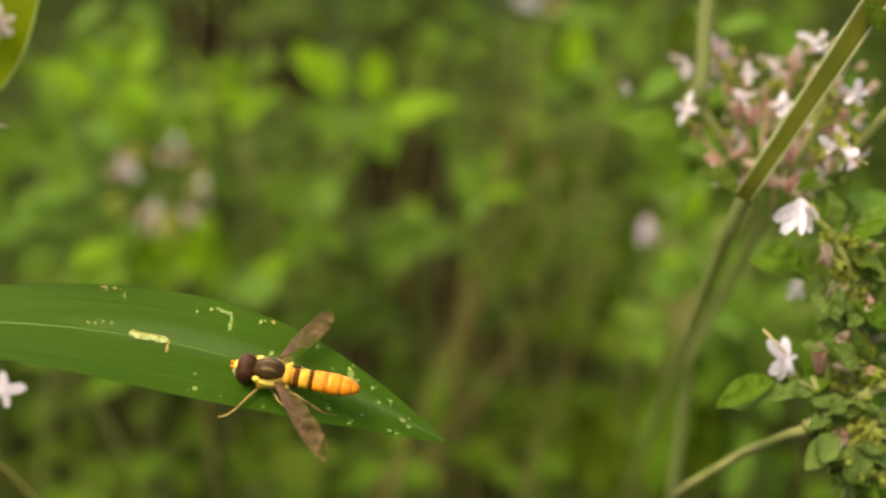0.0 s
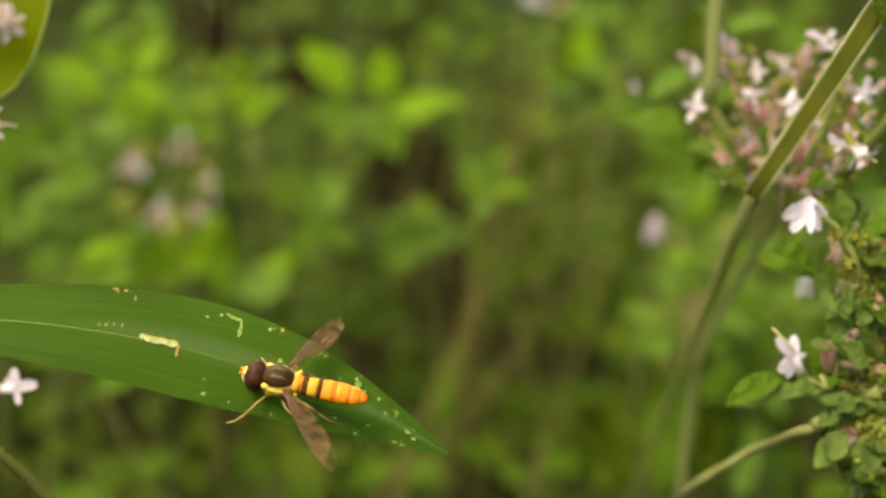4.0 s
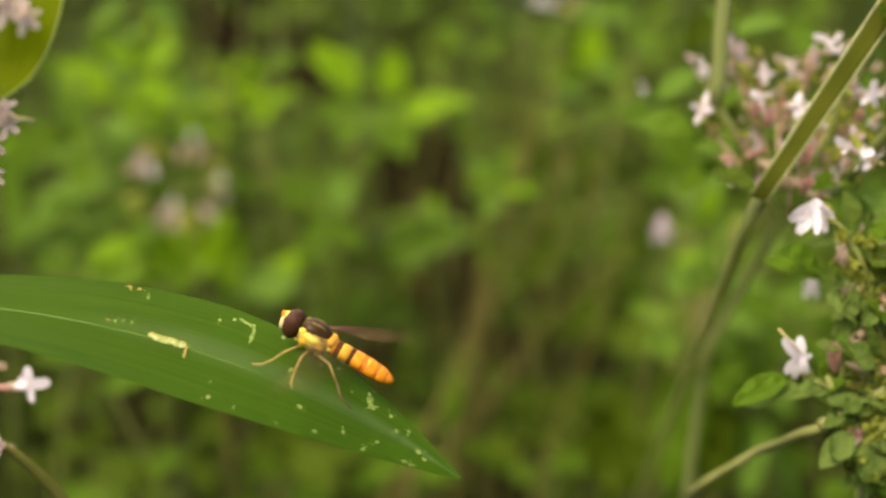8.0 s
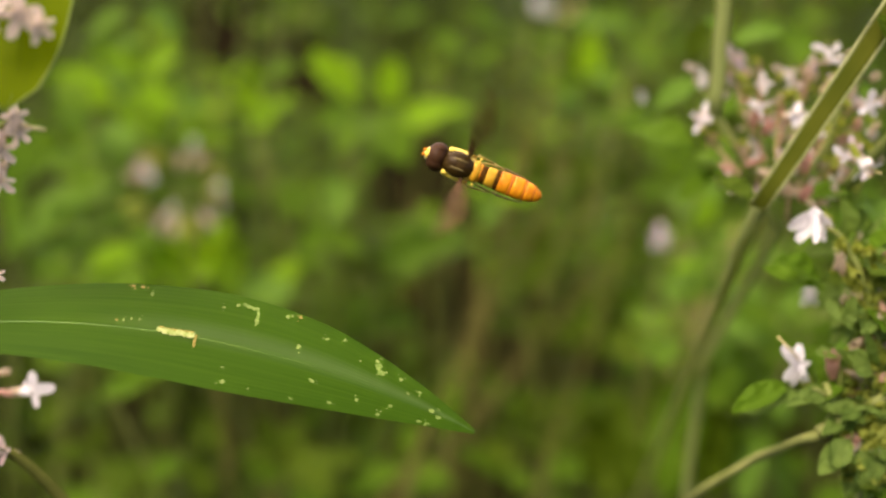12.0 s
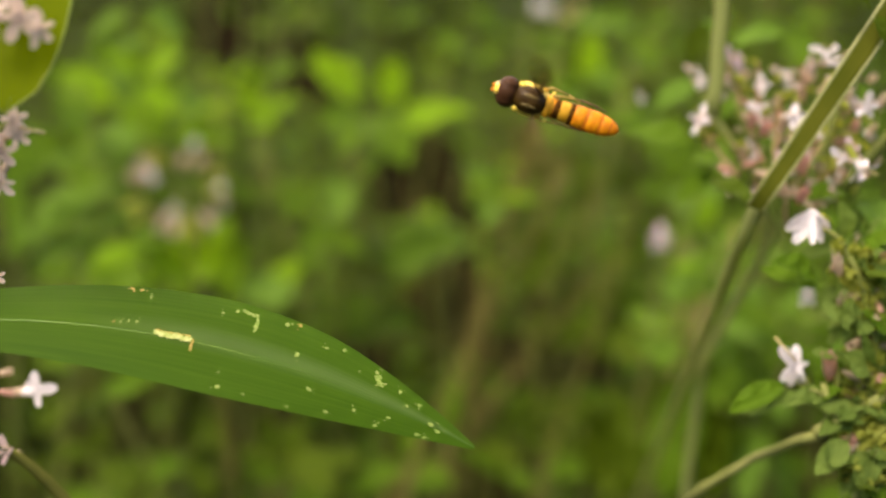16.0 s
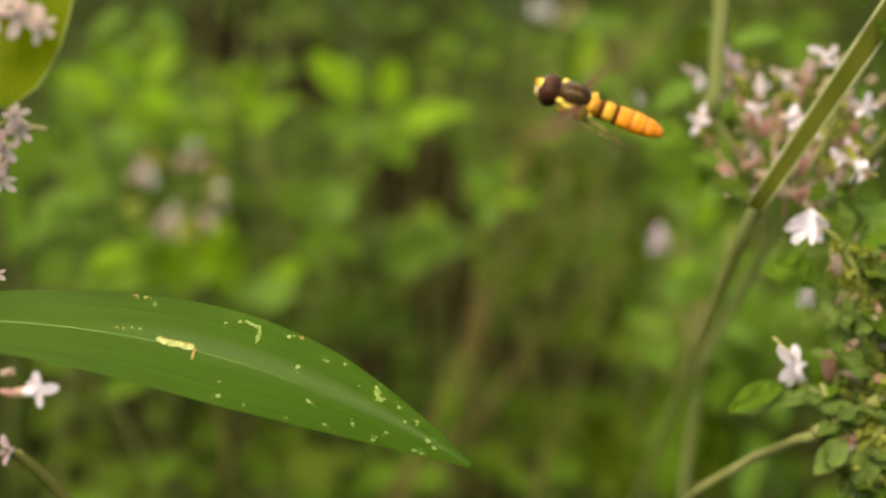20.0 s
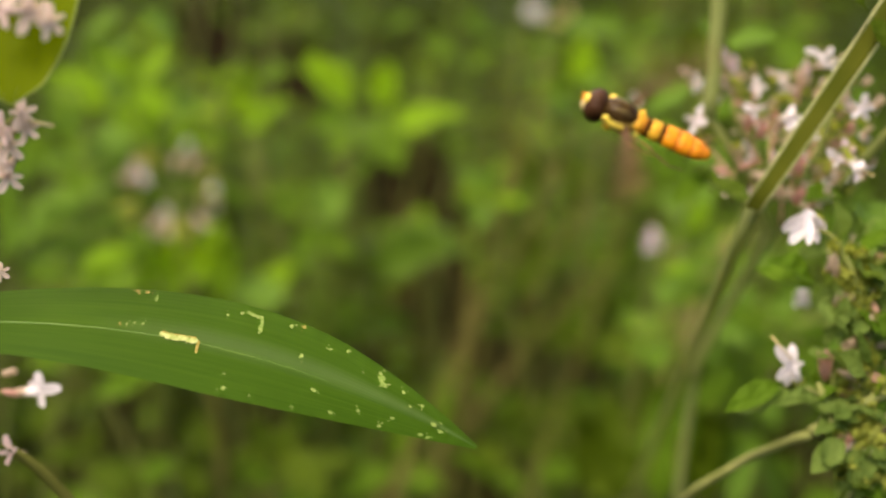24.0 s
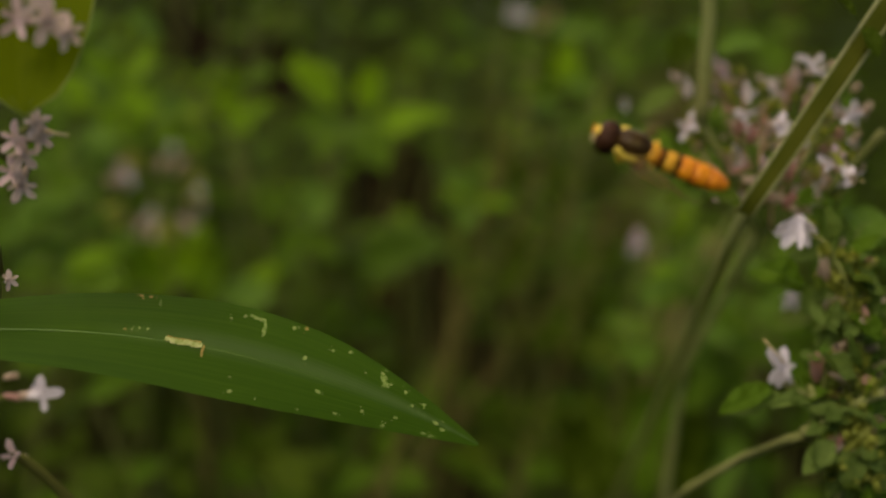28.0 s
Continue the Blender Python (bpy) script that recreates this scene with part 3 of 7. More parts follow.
grown(T, 27, [(T, (-0.01174, 0.18601, 0.23505), "mature", 1.1), (T, (-0.02235, 0.18571, 0.23429), "mature", 1.0), (T, (-0.01458, 0.17775, 0.22955), "mature", 1.0)])
T = (-0.00973, 0.18732, 0.22332)
grown(T, 28, [(T, (0.00440, 0.18317, 0.22802), "pale", 1.15), (T, (-0.01439, 0.18324, 0.22070), "shade", 1.0)])
T = (0.00664, 0.17166, 0.23902)
grown(T, 29, [(T, (0.01140, 0.16768, 0.23808), "young", 0.9), (T, (0.00389, 0.17137, 0.24277), "mature", 0.8), (T, (0.00852, 0.17160, 0.24333), "young", 0.7), (T, (0.00392, 0.16423, 0.23843), "mature", 0.8)], stem=STRAW, pairs=2)
T = (-0.04344, 0.15229, 0.23559)
grown(T, 31, [(T, (-0.03720, 0.15048, 0.24000), "young", 1.0), (T, (-0.04861, 0.14872, 0.23564), "mature", 1.0), (T, (-0.03494, 0.14346, 0.23757), "mature", 1.0)])
T = (-0.01672, 0.18901, 0.21257)
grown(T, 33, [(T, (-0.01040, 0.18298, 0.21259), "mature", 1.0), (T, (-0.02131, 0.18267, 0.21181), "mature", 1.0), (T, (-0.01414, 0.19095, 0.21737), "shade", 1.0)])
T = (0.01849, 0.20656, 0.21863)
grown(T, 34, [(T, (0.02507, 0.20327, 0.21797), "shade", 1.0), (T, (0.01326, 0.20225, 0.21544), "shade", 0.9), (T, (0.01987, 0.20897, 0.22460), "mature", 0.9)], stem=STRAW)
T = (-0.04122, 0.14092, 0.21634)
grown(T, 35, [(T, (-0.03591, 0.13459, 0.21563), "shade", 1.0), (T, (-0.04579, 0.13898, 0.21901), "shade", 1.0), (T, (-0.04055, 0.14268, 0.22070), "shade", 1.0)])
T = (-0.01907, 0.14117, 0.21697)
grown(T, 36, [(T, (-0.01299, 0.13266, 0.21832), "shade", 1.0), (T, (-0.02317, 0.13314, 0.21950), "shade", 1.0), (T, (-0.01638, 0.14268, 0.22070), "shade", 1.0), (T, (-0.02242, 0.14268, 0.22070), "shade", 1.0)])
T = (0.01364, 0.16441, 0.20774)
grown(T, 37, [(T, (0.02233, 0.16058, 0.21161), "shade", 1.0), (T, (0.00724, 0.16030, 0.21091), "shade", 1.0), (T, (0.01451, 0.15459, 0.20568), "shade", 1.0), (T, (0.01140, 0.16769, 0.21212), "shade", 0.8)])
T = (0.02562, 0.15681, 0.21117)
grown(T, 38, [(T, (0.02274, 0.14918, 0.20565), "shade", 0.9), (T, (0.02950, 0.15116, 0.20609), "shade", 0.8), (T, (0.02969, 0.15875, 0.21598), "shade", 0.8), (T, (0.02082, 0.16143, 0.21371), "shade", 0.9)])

for k, (T, A1, A2, A3, kind) in enumerate((
        ((0.03330, 0.14922, 0.23689), (0.03734, 0.14479, 0.24087), (0.02761, 0.14309, 0.23666), (0.03165, 0.13449, 0.23779), "mature"), ((0.02044, 0.15514, 0.20705), (0.02878, 0.15279, 0.21013), (0.01279, 0.15143, 0.20676), (0.02110, 0.14775, 0.20655), "shade"),
        ((0.03607, 0.14909, 0.20986), (0.04096, 0.14568, 0.21031), (0.03048, 0.14568, 0.21031), (0.03678, 0.15069, 0.21382), "pale"), ((0.04331, 0.15279, 0.21013), (0.04676, 0.14882, 0.20920), (0.03714, 0.15296, 0.21499), (0.04349, 0.14632, 0.20746), "mature"),
        ((-0.05339, 0.18834, 0.24827), (-0.04628, 0.18770, 0.25416), (-0.05737, 0.18710, 0.25269), (-0.05028, 0.18056, 0.24398), "mature"), ((-0.05223, 0.17806, 0.24152), (-0.04521, 0.17574, 0.24468), (-0.05587, 0.17659, 0.24679), (-0.04664, 0.17031, 0.24014), "mature"),
        ((0.02659, 0.17883, 0.21728), (0.01817, 0.17749, 0.22144), (0.03103, 0.17749, 0.22144), (0.02108, 0.17137, 0.21375), "shade"), ((0.01737, 0.17629, 0.21846), (0.00919, 0.17285, 0.21743), (0.02266, 0.17285, 0.21743), (0.01765, 0.16886, 0.21502), "shade"),
        ((-0.00452, 0.14791, 0.21139), (0.00111, 0.14398, 0.21055), (-0.00997, 0.14398, 0.21055), (-0.00377, 0.14856, 0.21744), "mature"), ((-0.02785, 0.12897, 0.22414), (-0.02317, 0.12779, 0.22761), (-0.03162, 0.12575, 0.22257), (-0.02478, 0.12427, 0.22210), "shade"),
        ((0.02681, 0.18444, 0.25733), (0.03167, 0.18230, 0.26091), (0.02101, 0.18258, 0.26162), (0.02735, 0.17591, 0.25400), "mature"), ((0.04349, 0.16853, 0.26244), (0.04748, 0.16575, 0.26446), (0.03710, 0.16472, 0.26189), (0.04314, 0.16016, 0.25951), "mature"))):
    grown(T, 70 + k, [(T, A1, kind, 1.0), (T, A2, "mature", 1.0), (T, A3, kind, 0.9)], pairs=2)

for k, (T, A1, A2, A3, kind) in enumerate((
        ((0.03515, 0.16906, 0.23259), (0.04043, 0.16679, 0.23589), (0.02932, 0.16679, 0.23589), (0.03532, 0.16069, 0.22967), "mature"), ((0.04117, 0.16291, 0.22627), (0.04621, 0.16096, 0.23034), (0.03532, 0.15878, 0.22495), (0.04177, 0.15496, 0.22440), "mature"),
        ((0.04621, 0.16205, 0.23304), (0.05033, 0.15977, 0.23629), (0.04035, 0.15950, 0.23563), (0.04586, 0.15379, 0.23040), "mature"), ((0.04631, 0.15373, 0.22579), (0.04956, 0.15150, 0.22916), (0.04056, 0.14942, 0.22403), (0.04701, 0.14716, 0.22288), "mature"),
        ((0.03296, 0.18057, 0.23653), (0.03795, 0.17676, 0.23456), (0.02702, 0.17764, 0.23674), (0.03194, 0.18161, 0.24283), "mature"), ((0.04941, 0.15073, 0.24062), (0.05160, 0.14649, 0.24508), (0.04382, 0.14649, 0.24508), (0.04813, 0.14125, 0.23957), "pale"),
        ((0.03364, 0.16086, 0.21231), (0.03895, 0.15847, 0.21529), (0.02784, 0.15736, 0.21254), (0.03459, 0.15307, 0.21081), "shade"), ((0.04900, 0.13824, 0.22464), (0.05100, 0.13422, 0.22966), (0.04412, 0.13282, 0.22618), (0.04760, 0.12897, 0.22414), "pale"))):
    grown(T, 90 + k, [(T, A1, kind, 1.0), (T, A2, "mature", 1.0), (T, A3, kind, 0.9)], pairs=2)
T = (0.03138, 0.15578, 0.19972)
grown(T, 99, [(T, (0.02599, 0.16014, 0.21941), "mature", 0.7), ((0.03599, 0.15292, 0.20156), (0.03277, 0.15497, 0.21552), "mature", 0.8), ((0.04040, 0.15034, 0.20407), (0.03714, 0.15323, 0.21566), "mature", 0.8), ((0.04462, 0.14722, 0.20523), (0.03960, 0.14870, 0.21335), "pale", 0.8), ((0.02581, 0.15863, 0.19788), (0.01931, 0.16086, 0.21231), "shade", 0.7)], pairs=0)
T = (0.02861, 0.12348, 0.22016)
grown(T, 98, [((0.02340, 0.12348, 0.22016), (0.02578, 0.12727, 0.23595), "mature", 0.5), (T, (0.02813, 0.12595, 0.23267), "shade", 0.5), ((0.03096, 0.12143, 0.22149), (0.03304, 0.12330, 0.22916), "pale", 0.6), ((0.02100, 0.12896, 0.21662), (0.01908, 0.13150, 0.23040), "shade", 0.5)], pairs=0, tag="herb with long soft leaves rising from the bed")
T = (0.02920, 0.13449, 0.23779)
grown(T, 97, [((0.02521, 0.13690, 0.24376), (0.02884, 0.13434, 0.24383), "pale", 0.8), (T, (0.03387, 0.13032, 0.23708), "pale", 0.7), ((0.03536, 0.13253, 0.23936), (0.03978, 0.12981, 0.24222), "pale", 0.8), ((0.03717, 0.13380, 0.23608), (0.03139, 0.13408, 0.23999), "mature", 0.8), ((0.02903, 0.14101, 0.23898), (0.03104, 0.13725, 0.24462), "pale", 0.7)], pairs=1, tag="herb with pale young leaves behind the leaning stem")
# broad leaf clumps that fill the bed behind the grass blade
for k, (T, leaves, tag) in enumerate((
        ((0.01928, 0.17528, 0.25211), (((0.01896, 0.17264, 0.25360), (0.01937, 0.17231, 0.26077), "young", 1), ((0.01822, 0.17347, 0.25565), (0.02242, 0.16973, 0.25439), "pale", 1), ((0.01601, 0.17402, 0.25702), (0.01248, 0.17216, 0.26044), "pale", 1), ((0.02191, 0.17514, 0.25975), (0.02481, 0.17300, 0.26246), "pale", 1), ((0.01859, 0.17209, 0.25223), (0.01466, 0.16836, 0.25102), "pale", 0.9)), "herb with bright leaves high in the bed"),
        ((0.02903, 0.14240, 0.24549), (((0.02754, 0.13914, 0.24541), (0.02925, 0.13795, 0.25047), "young", 0.8), ((0.02847, 0.13914, 0.24541), (0.03126, 0.13589, 0.24538), "pale", 0.8), ((0.02536, 0.14123, 0.25060), (0.02699, 0.13703, 0.24821), "pale", 0.8), ((0.02599, 0.13797, 0.24253), (0.02730, 0.13406, 0.24086), "pale", 0.8), ((0.02473, 0.14589, 0.26212), (0.02241, 0.14411, 0.26571), "mature", 0.8)), "herb with yellow-green leaves under the flower head"),
        ((0.03520, 0.13946, 0.23286), (((0.03263, 0.13770, 0.23650), (0.03644, 0.13354, 0.23422), "pale", 0.9), ((0.03578, 0.13912, 0.24001), (0.03125, 0.13497, 0.23776), "pale", 0.8), ((0.03767, 0.13770, 0.23650), (0.04157, 0.13401, 0.23536), "mature", 0.8), ((0.03453, 0.13581, 0.23183), (0.03046, 0.13219, 0.23090), "mature", 0.8), ((0.03516, 0.13486, 0.22950), (0.03818, 0.13081, 0.22746), "pale", 0.7), ((0.03264, 0.13273, 0.22424), (0.03695, 0.12942, 0.22403), "mature", 0.7), ((0.03012, 0.13580, 0.23183), (0.03261, 0.13428, 0.23605), "pale", 0.8)), "soft green herb behind the white flower"),
        ((0.04235, 0.14409, 0.24960), (((0.03842, 0.13915, 0.24541), (0.04192, 0.13568, 0.24482), "mature", 0.8), ((0.04588, 0.14009, 0.24772), (0.04789, 0.13843, 0.25160), "pale", 0.8), ((0.04339, 0.13892, 0.24484), (0.04619, 0.13660, 0.24708), "mature", 0.8), ((0.04463, 0.14336, 0.25579), (0.04740, 0.14140, 0.25894), "mature", 0.8), ((0.03531, 0.13868, 0.24426), (0.03705, 0.13453, 0.24200), "pale", 0.7), ((0.02661, 0.13774, 0.24195), (0.02426, 0.13360, 0.23973), "pale", 0.8)), "soft green herb behind the flower head"),
        ((-0.03617, 0.16010, 0.25626), (((-0.03594, 0.15829, 0.25884), (-0.03004, 0.15692, 0.26247), "young", 1.1), ((-0.03594, 0.15804, 0.25821), (-0.03999, 0.15676, 0.26210), "young", 1), ((-0.03627, 0.15778, 0.25759), (-0.03202, 0.15411, 0.25552), "young", 1.1), ((-0.04269, 0.15980, 0.26259), (-0.03634, 0.15821, 0.26566), "pale", 1), ((-0.03054, 0.16007, 0.26322), (-0.03469, 0.15858, 0.26659), "pale", 1)), "herb with broad bright leaves"),
        ((-0.04313, 0.16251, 0.25051), (((-0.04245, 0.15998, 0.25129), (-0.04563, 0.15736, 0.25422), "pale", 1), ((-0.04245, 0.15998, 0.25129), (-0.03680, 0.15635, 0.25170), "pale", 1), ((-0.04384, 0.15867, 0.24808), (-0.04765, 0.15506, 0.24855), "pale", 1), ((-0.04107, 0.15842, 0.24744), (-0.04426, 0.15380, 0.24541), "mature", 1), ((-0.04038, 0.16284, 0.25836), (-0.04292, 0.16093, 0.26302), "pale", 1), ((-0.04107, 0.16310, 0.25900), (-0.03613, 0.16093, 0.26302), "pale", 1), ((-0.04731, 0.16205, 0.25642), (-0.04223, 0.15787, 0.25547), "mature", 1), ((-0.03137, 0.16207, 0.25643), (-0.02935, 0.15712, 0.25358), "pale", 1), ((-0.05007, 0.15555, 0.24037), (-0.04562, 0.15405, 0.24604), "pale", 0.8), ((-0.03829, 0.15557, 0.24037), (-0.03340, 0.15102, 0.23849), "mature", 1)), "herb with many light leaves"),
        ((-0.03559, 0.16606, 0.24755), (((-0.04145, 0.16500, 0.25197), (-0.04676, 0.16482, 0.25856), "young", 1), ((-0.03434, 0.16394, 0.24934), (-0.02644, 0.16103, 0.24916), "young", 1.1), ((-0.03433, 0.16368, 0.24868), (-0.03976, 0.16285, 0.25370), "young", 1.2), ((-0.03220, 0.16394, 0.24934), (-0.02960, 0.16299, 0.25402), "young", 1), ((-0.03718, 0.16341, 0.24802), (-0.04395, 0.16074, 0.24850), "pale", 1.1), ((-0.03504, 0.16314, 0.24736), (-0.04079, 0.15957, 0.24558), "pale", 1)), "herb with soft spreading leaves"),
        ((-0.02376, 0.16747, 0.24938), (((-0.02337, 0.16506, 0.25086), (-0.02685, 0.16395, 0.25557), "young", 1), ((-0.02337, 0.16492, 0.25053), (-0.01857, 0.16362, 0.25472), "young", 1), ((-0.02444, 0.16506, 0.25086), (-0.02088, 0.16177, 0.25017), "young", 1.2), ((-0.02338, 0.16626, 0.25383), (-0.02369, 0.16527, 0.25881), "mature", 1), ((-0.02301, 0.16680, 0.25516), (-0.01878, 0.16515, 0.25849), "mature", 1)), "herb with an open whorl of bright leaves"),
        ((-0.00936, 0.16329, 0.25140), (((-0.00990, 0.16113, 0.25349), (-0.01567, 0.16121, 0.26117), "young", 0.75), ((-0.00712, 0.16139, 0.25414), (-0.00509, 0.16074, 0.25997), "young", 1.1), ((-0.00490, 0.16079, 0.25265), (0.00337, 0.15863, 0.25471), "young", 0.85), ((-0.00990, 0.16100, 0.25317), (-0.01518, 0.15791, 0.25300), "mature", 1), ((-0.00643, 0.16074, 0.25253), (-0.00413, 0.15588, 0.24795), "mature", 1)), "herb with bright upright leaves"),
        ((-0.01397, 0.17284, 0.23782), (((-0.01488, 0.17148, 0.24191), (-0.01264, 0.16635, 0.23663), "pale", 1.1), ((-0.01676, 0.17077, 0.24017), (-0.02108, 0.16675, 0.23767), "mature", 1), ((-0.01374, 0.16880, 0.23529), (-0.01908, 0.16508, 0.23355), "mature", 1), ((-0.01225, 0.17078, 0.24017), (-0.00724, 0.16955, 0.24453), "mature", 1), ((-0.01600, 0.16880, 0.23529), (-0.01056, 0.16482, 0.23287), "mature", 1)), "herb with soft green leaves"),
        ((0.00055, 0.17912, 0.22876), (((0.00331, 0.17676, 0.23072), (-0.00939, 0.17303, 0.22934), "mature", 1.05), ((0.00134, 0.17640, 0.22984), (0.00598, 0.17456, 0.23309), "shade", 1)), "herb with one broad pale leaf"),
        ((0.00687, 0.15987, 0.24290), (((0.00676, 0.15737, 0.24417), (0.00297, 0.15607, 0.24839), "pale", 0.8), ((0.00676, 0.15737, 0.24417), (0.01115, 0.15403, 0.24333), "young", 0.7), ((0.00675, 0.15750, 0.24448), (0.00747, 0.15615, 0.24858), "pale", 0.8), ((0.00676, 0.15711, 0.24353), (0.00495, 0.15282, 0.24036), "pale", 0.7)), "slender herb with a starry top"),
        ((-0.04373, 0.16716, 0.24025), (((-0.04190, 0.16453, 0.24174), (-0.05472, 0.15828, 0.23435), "pale", 0.5), ((-0.04009, 0.16475, 0.24227), (-0.04973, 0.16131, 0.24182), "pale", 0.7), ((-0.05242, 0.16473, 0.24227), (-0.05437, 0.16443, 0.24955), "pale", 1), ((-0.04806, 0.16093, 0.23286), (-0.03797, 0.15898, 0.23600), "pale", 1), ((-0.05314, 0.16065, 0.23219), (-0.04545, 0.15990, 0.23832), "pale", 0.7), ((-0.04589, 0.16283, 0.23757), (-0.03868, 0.16004, 0.23865), "pale", 1)), "herb with long soft leaves"),
        ((-0.03065, 0.15646, 0.23244), (((-0.03150, 0.15397, 0.23428), (-0.03094, 0.15365, 0.24148), "young", 1), ((-0.02802, 0.15371, 0.23363), (-0.02649, 0.15314, 0.24021), "young", 1), ((-0.03081, 0.15371, 0.23363), (-0.03607, 0.15262, 0.23894), "young", 1), ((-0.03359, 0.15397, 0.23428), (-0.03812, 0.15082, 0.23451), "young", 1), ((-0.02524, 0.15424, 0.23492), (-0.02533, 0.15353, 0.24116), "mature", 1), ((-0.01744, 0.15352, 0.23312), (-0.02444, 0.15040, 0.23343), "pale", 1.25), ((-0.02663, 0.15319, 0.23234), (-0.02273, 0.15174, 0.23673), "young", 1)), "herb with bright young leaves"),
        ((-0.04731, 0.14063, 0.24136), (((-0.04650, 0.13787, 0.24252), (-0.04520, 0.13972, 0.25508), "pale", 0.4),), "herb with narrow light leaf"),
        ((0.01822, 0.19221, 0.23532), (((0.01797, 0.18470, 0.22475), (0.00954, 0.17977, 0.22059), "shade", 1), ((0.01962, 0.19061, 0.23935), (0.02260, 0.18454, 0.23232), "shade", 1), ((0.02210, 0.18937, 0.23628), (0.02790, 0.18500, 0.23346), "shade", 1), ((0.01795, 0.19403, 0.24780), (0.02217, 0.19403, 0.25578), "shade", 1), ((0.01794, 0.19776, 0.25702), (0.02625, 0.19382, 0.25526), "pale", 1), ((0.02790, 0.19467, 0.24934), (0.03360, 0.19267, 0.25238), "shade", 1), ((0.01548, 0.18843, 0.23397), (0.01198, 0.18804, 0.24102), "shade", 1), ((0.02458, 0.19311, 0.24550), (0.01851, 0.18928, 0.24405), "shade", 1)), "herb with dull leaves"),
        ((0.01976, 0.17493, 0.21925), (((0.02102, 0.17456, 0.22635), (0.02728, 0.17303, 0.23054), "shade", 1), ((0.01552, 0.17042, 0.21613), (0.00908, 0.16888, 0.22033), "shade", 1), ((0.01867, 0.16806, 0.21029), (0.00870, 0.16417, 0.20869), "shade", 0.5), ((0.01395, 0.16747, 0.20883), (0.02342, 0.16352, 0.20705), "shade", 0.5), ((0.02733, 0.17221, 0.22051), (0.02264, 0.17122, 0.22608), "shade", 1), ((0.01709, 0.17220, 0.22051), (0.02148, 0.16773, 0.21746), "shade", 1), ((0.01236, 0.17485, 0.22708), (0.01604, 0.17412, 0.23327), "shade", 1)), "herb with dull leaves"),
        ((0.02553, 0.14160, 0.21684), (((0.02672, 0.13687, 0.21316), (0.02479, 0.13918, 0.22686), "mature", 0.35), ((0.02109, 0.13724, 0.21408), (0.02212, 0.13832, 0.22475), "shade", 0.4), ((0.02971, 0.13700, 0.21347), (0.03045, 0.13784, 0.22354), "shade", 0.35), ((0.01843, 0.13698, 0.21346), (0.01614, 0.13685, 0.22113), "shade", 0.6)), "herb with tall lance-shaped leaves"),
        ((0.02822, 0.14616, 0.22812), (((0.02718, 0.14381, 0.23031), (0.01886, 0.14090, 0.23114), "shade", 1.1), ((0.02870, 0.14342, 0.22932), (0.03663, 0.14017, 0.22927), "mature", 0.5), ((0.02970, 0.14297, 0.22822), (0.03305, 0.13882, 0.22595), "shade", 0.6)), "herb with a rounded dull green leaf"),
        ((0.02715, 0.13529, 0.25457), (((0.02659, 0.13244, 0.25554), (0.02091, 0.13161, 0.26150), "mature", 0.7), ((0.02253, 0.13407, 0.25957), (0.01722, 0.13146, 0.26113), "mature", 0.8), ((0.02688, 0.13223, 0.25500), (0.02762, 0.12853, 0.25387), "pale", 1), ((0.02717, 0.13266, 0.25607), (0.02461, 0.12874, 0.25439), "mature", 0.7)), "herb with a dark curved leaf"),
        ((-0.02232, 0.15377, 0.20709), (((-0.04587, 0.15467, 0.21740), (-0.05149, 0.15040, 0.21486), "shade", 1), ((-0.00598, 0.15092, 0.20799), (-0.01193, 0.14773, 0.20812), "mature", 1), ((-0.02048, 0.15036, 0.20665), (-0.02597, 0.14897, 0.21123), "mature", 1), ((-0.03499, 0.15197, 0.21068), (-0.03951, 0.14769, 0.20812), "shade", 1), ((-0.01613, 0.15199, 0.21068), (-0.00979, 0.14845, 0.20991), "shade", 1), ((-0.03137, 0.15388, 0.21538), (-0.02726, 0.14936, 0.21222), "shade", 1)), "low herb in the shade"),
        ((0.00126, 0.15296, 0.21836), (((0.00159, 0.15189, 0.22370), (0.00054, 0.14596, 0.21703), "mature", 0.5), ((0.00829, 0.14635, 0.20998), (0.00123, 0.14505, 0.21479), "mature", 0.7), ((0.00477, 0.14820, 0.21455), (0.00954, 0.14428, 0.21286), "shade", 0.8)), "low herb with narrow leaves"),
        ((-0.03447, 0.12631, 0.23259), (((-0.03577, 0.12354, 0.23374), (-0.02705, 0.12168, 0.23712), "mature", 0.8),), "herb leaf close below the grass blade"),
        ((-0.01622, 0.20960, 0.25174), (((-0.02469, 0.20728, 0.25404), (-0.01704, 0.20503, 0.25645), "shade", 1), ((-0.03165, 0.20727, 0.25404), (-0.03506, 0.20533, 0.25724), "mature", 1), ((-0.00206, 0.20666, 0.25243), (0.00355, 0.20268, 0.25057), "mature", 1), ((-0.00815, 0.20698, 0.25323), (-0.00332, 0.20505, 0.25645), "mature", 1), ((0.00404, 0.20471, 0.24759), (0.01042, 0.20276, 0.25073), "mature", 1), ((0.01012, 0.20668, 0.25243), (0.00381, 0.20506, 0.25646), "mature", 1), ((-0.01511, 0.20632, 0.25162), (-0.01833, 0.20497, 0.25629), "shade", 1)), "herb with leaves high in the bed"))):
    grown(T, 300 + k, leaves, pairs=0, thick=0.25 * MM, tag=tag)
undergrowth()

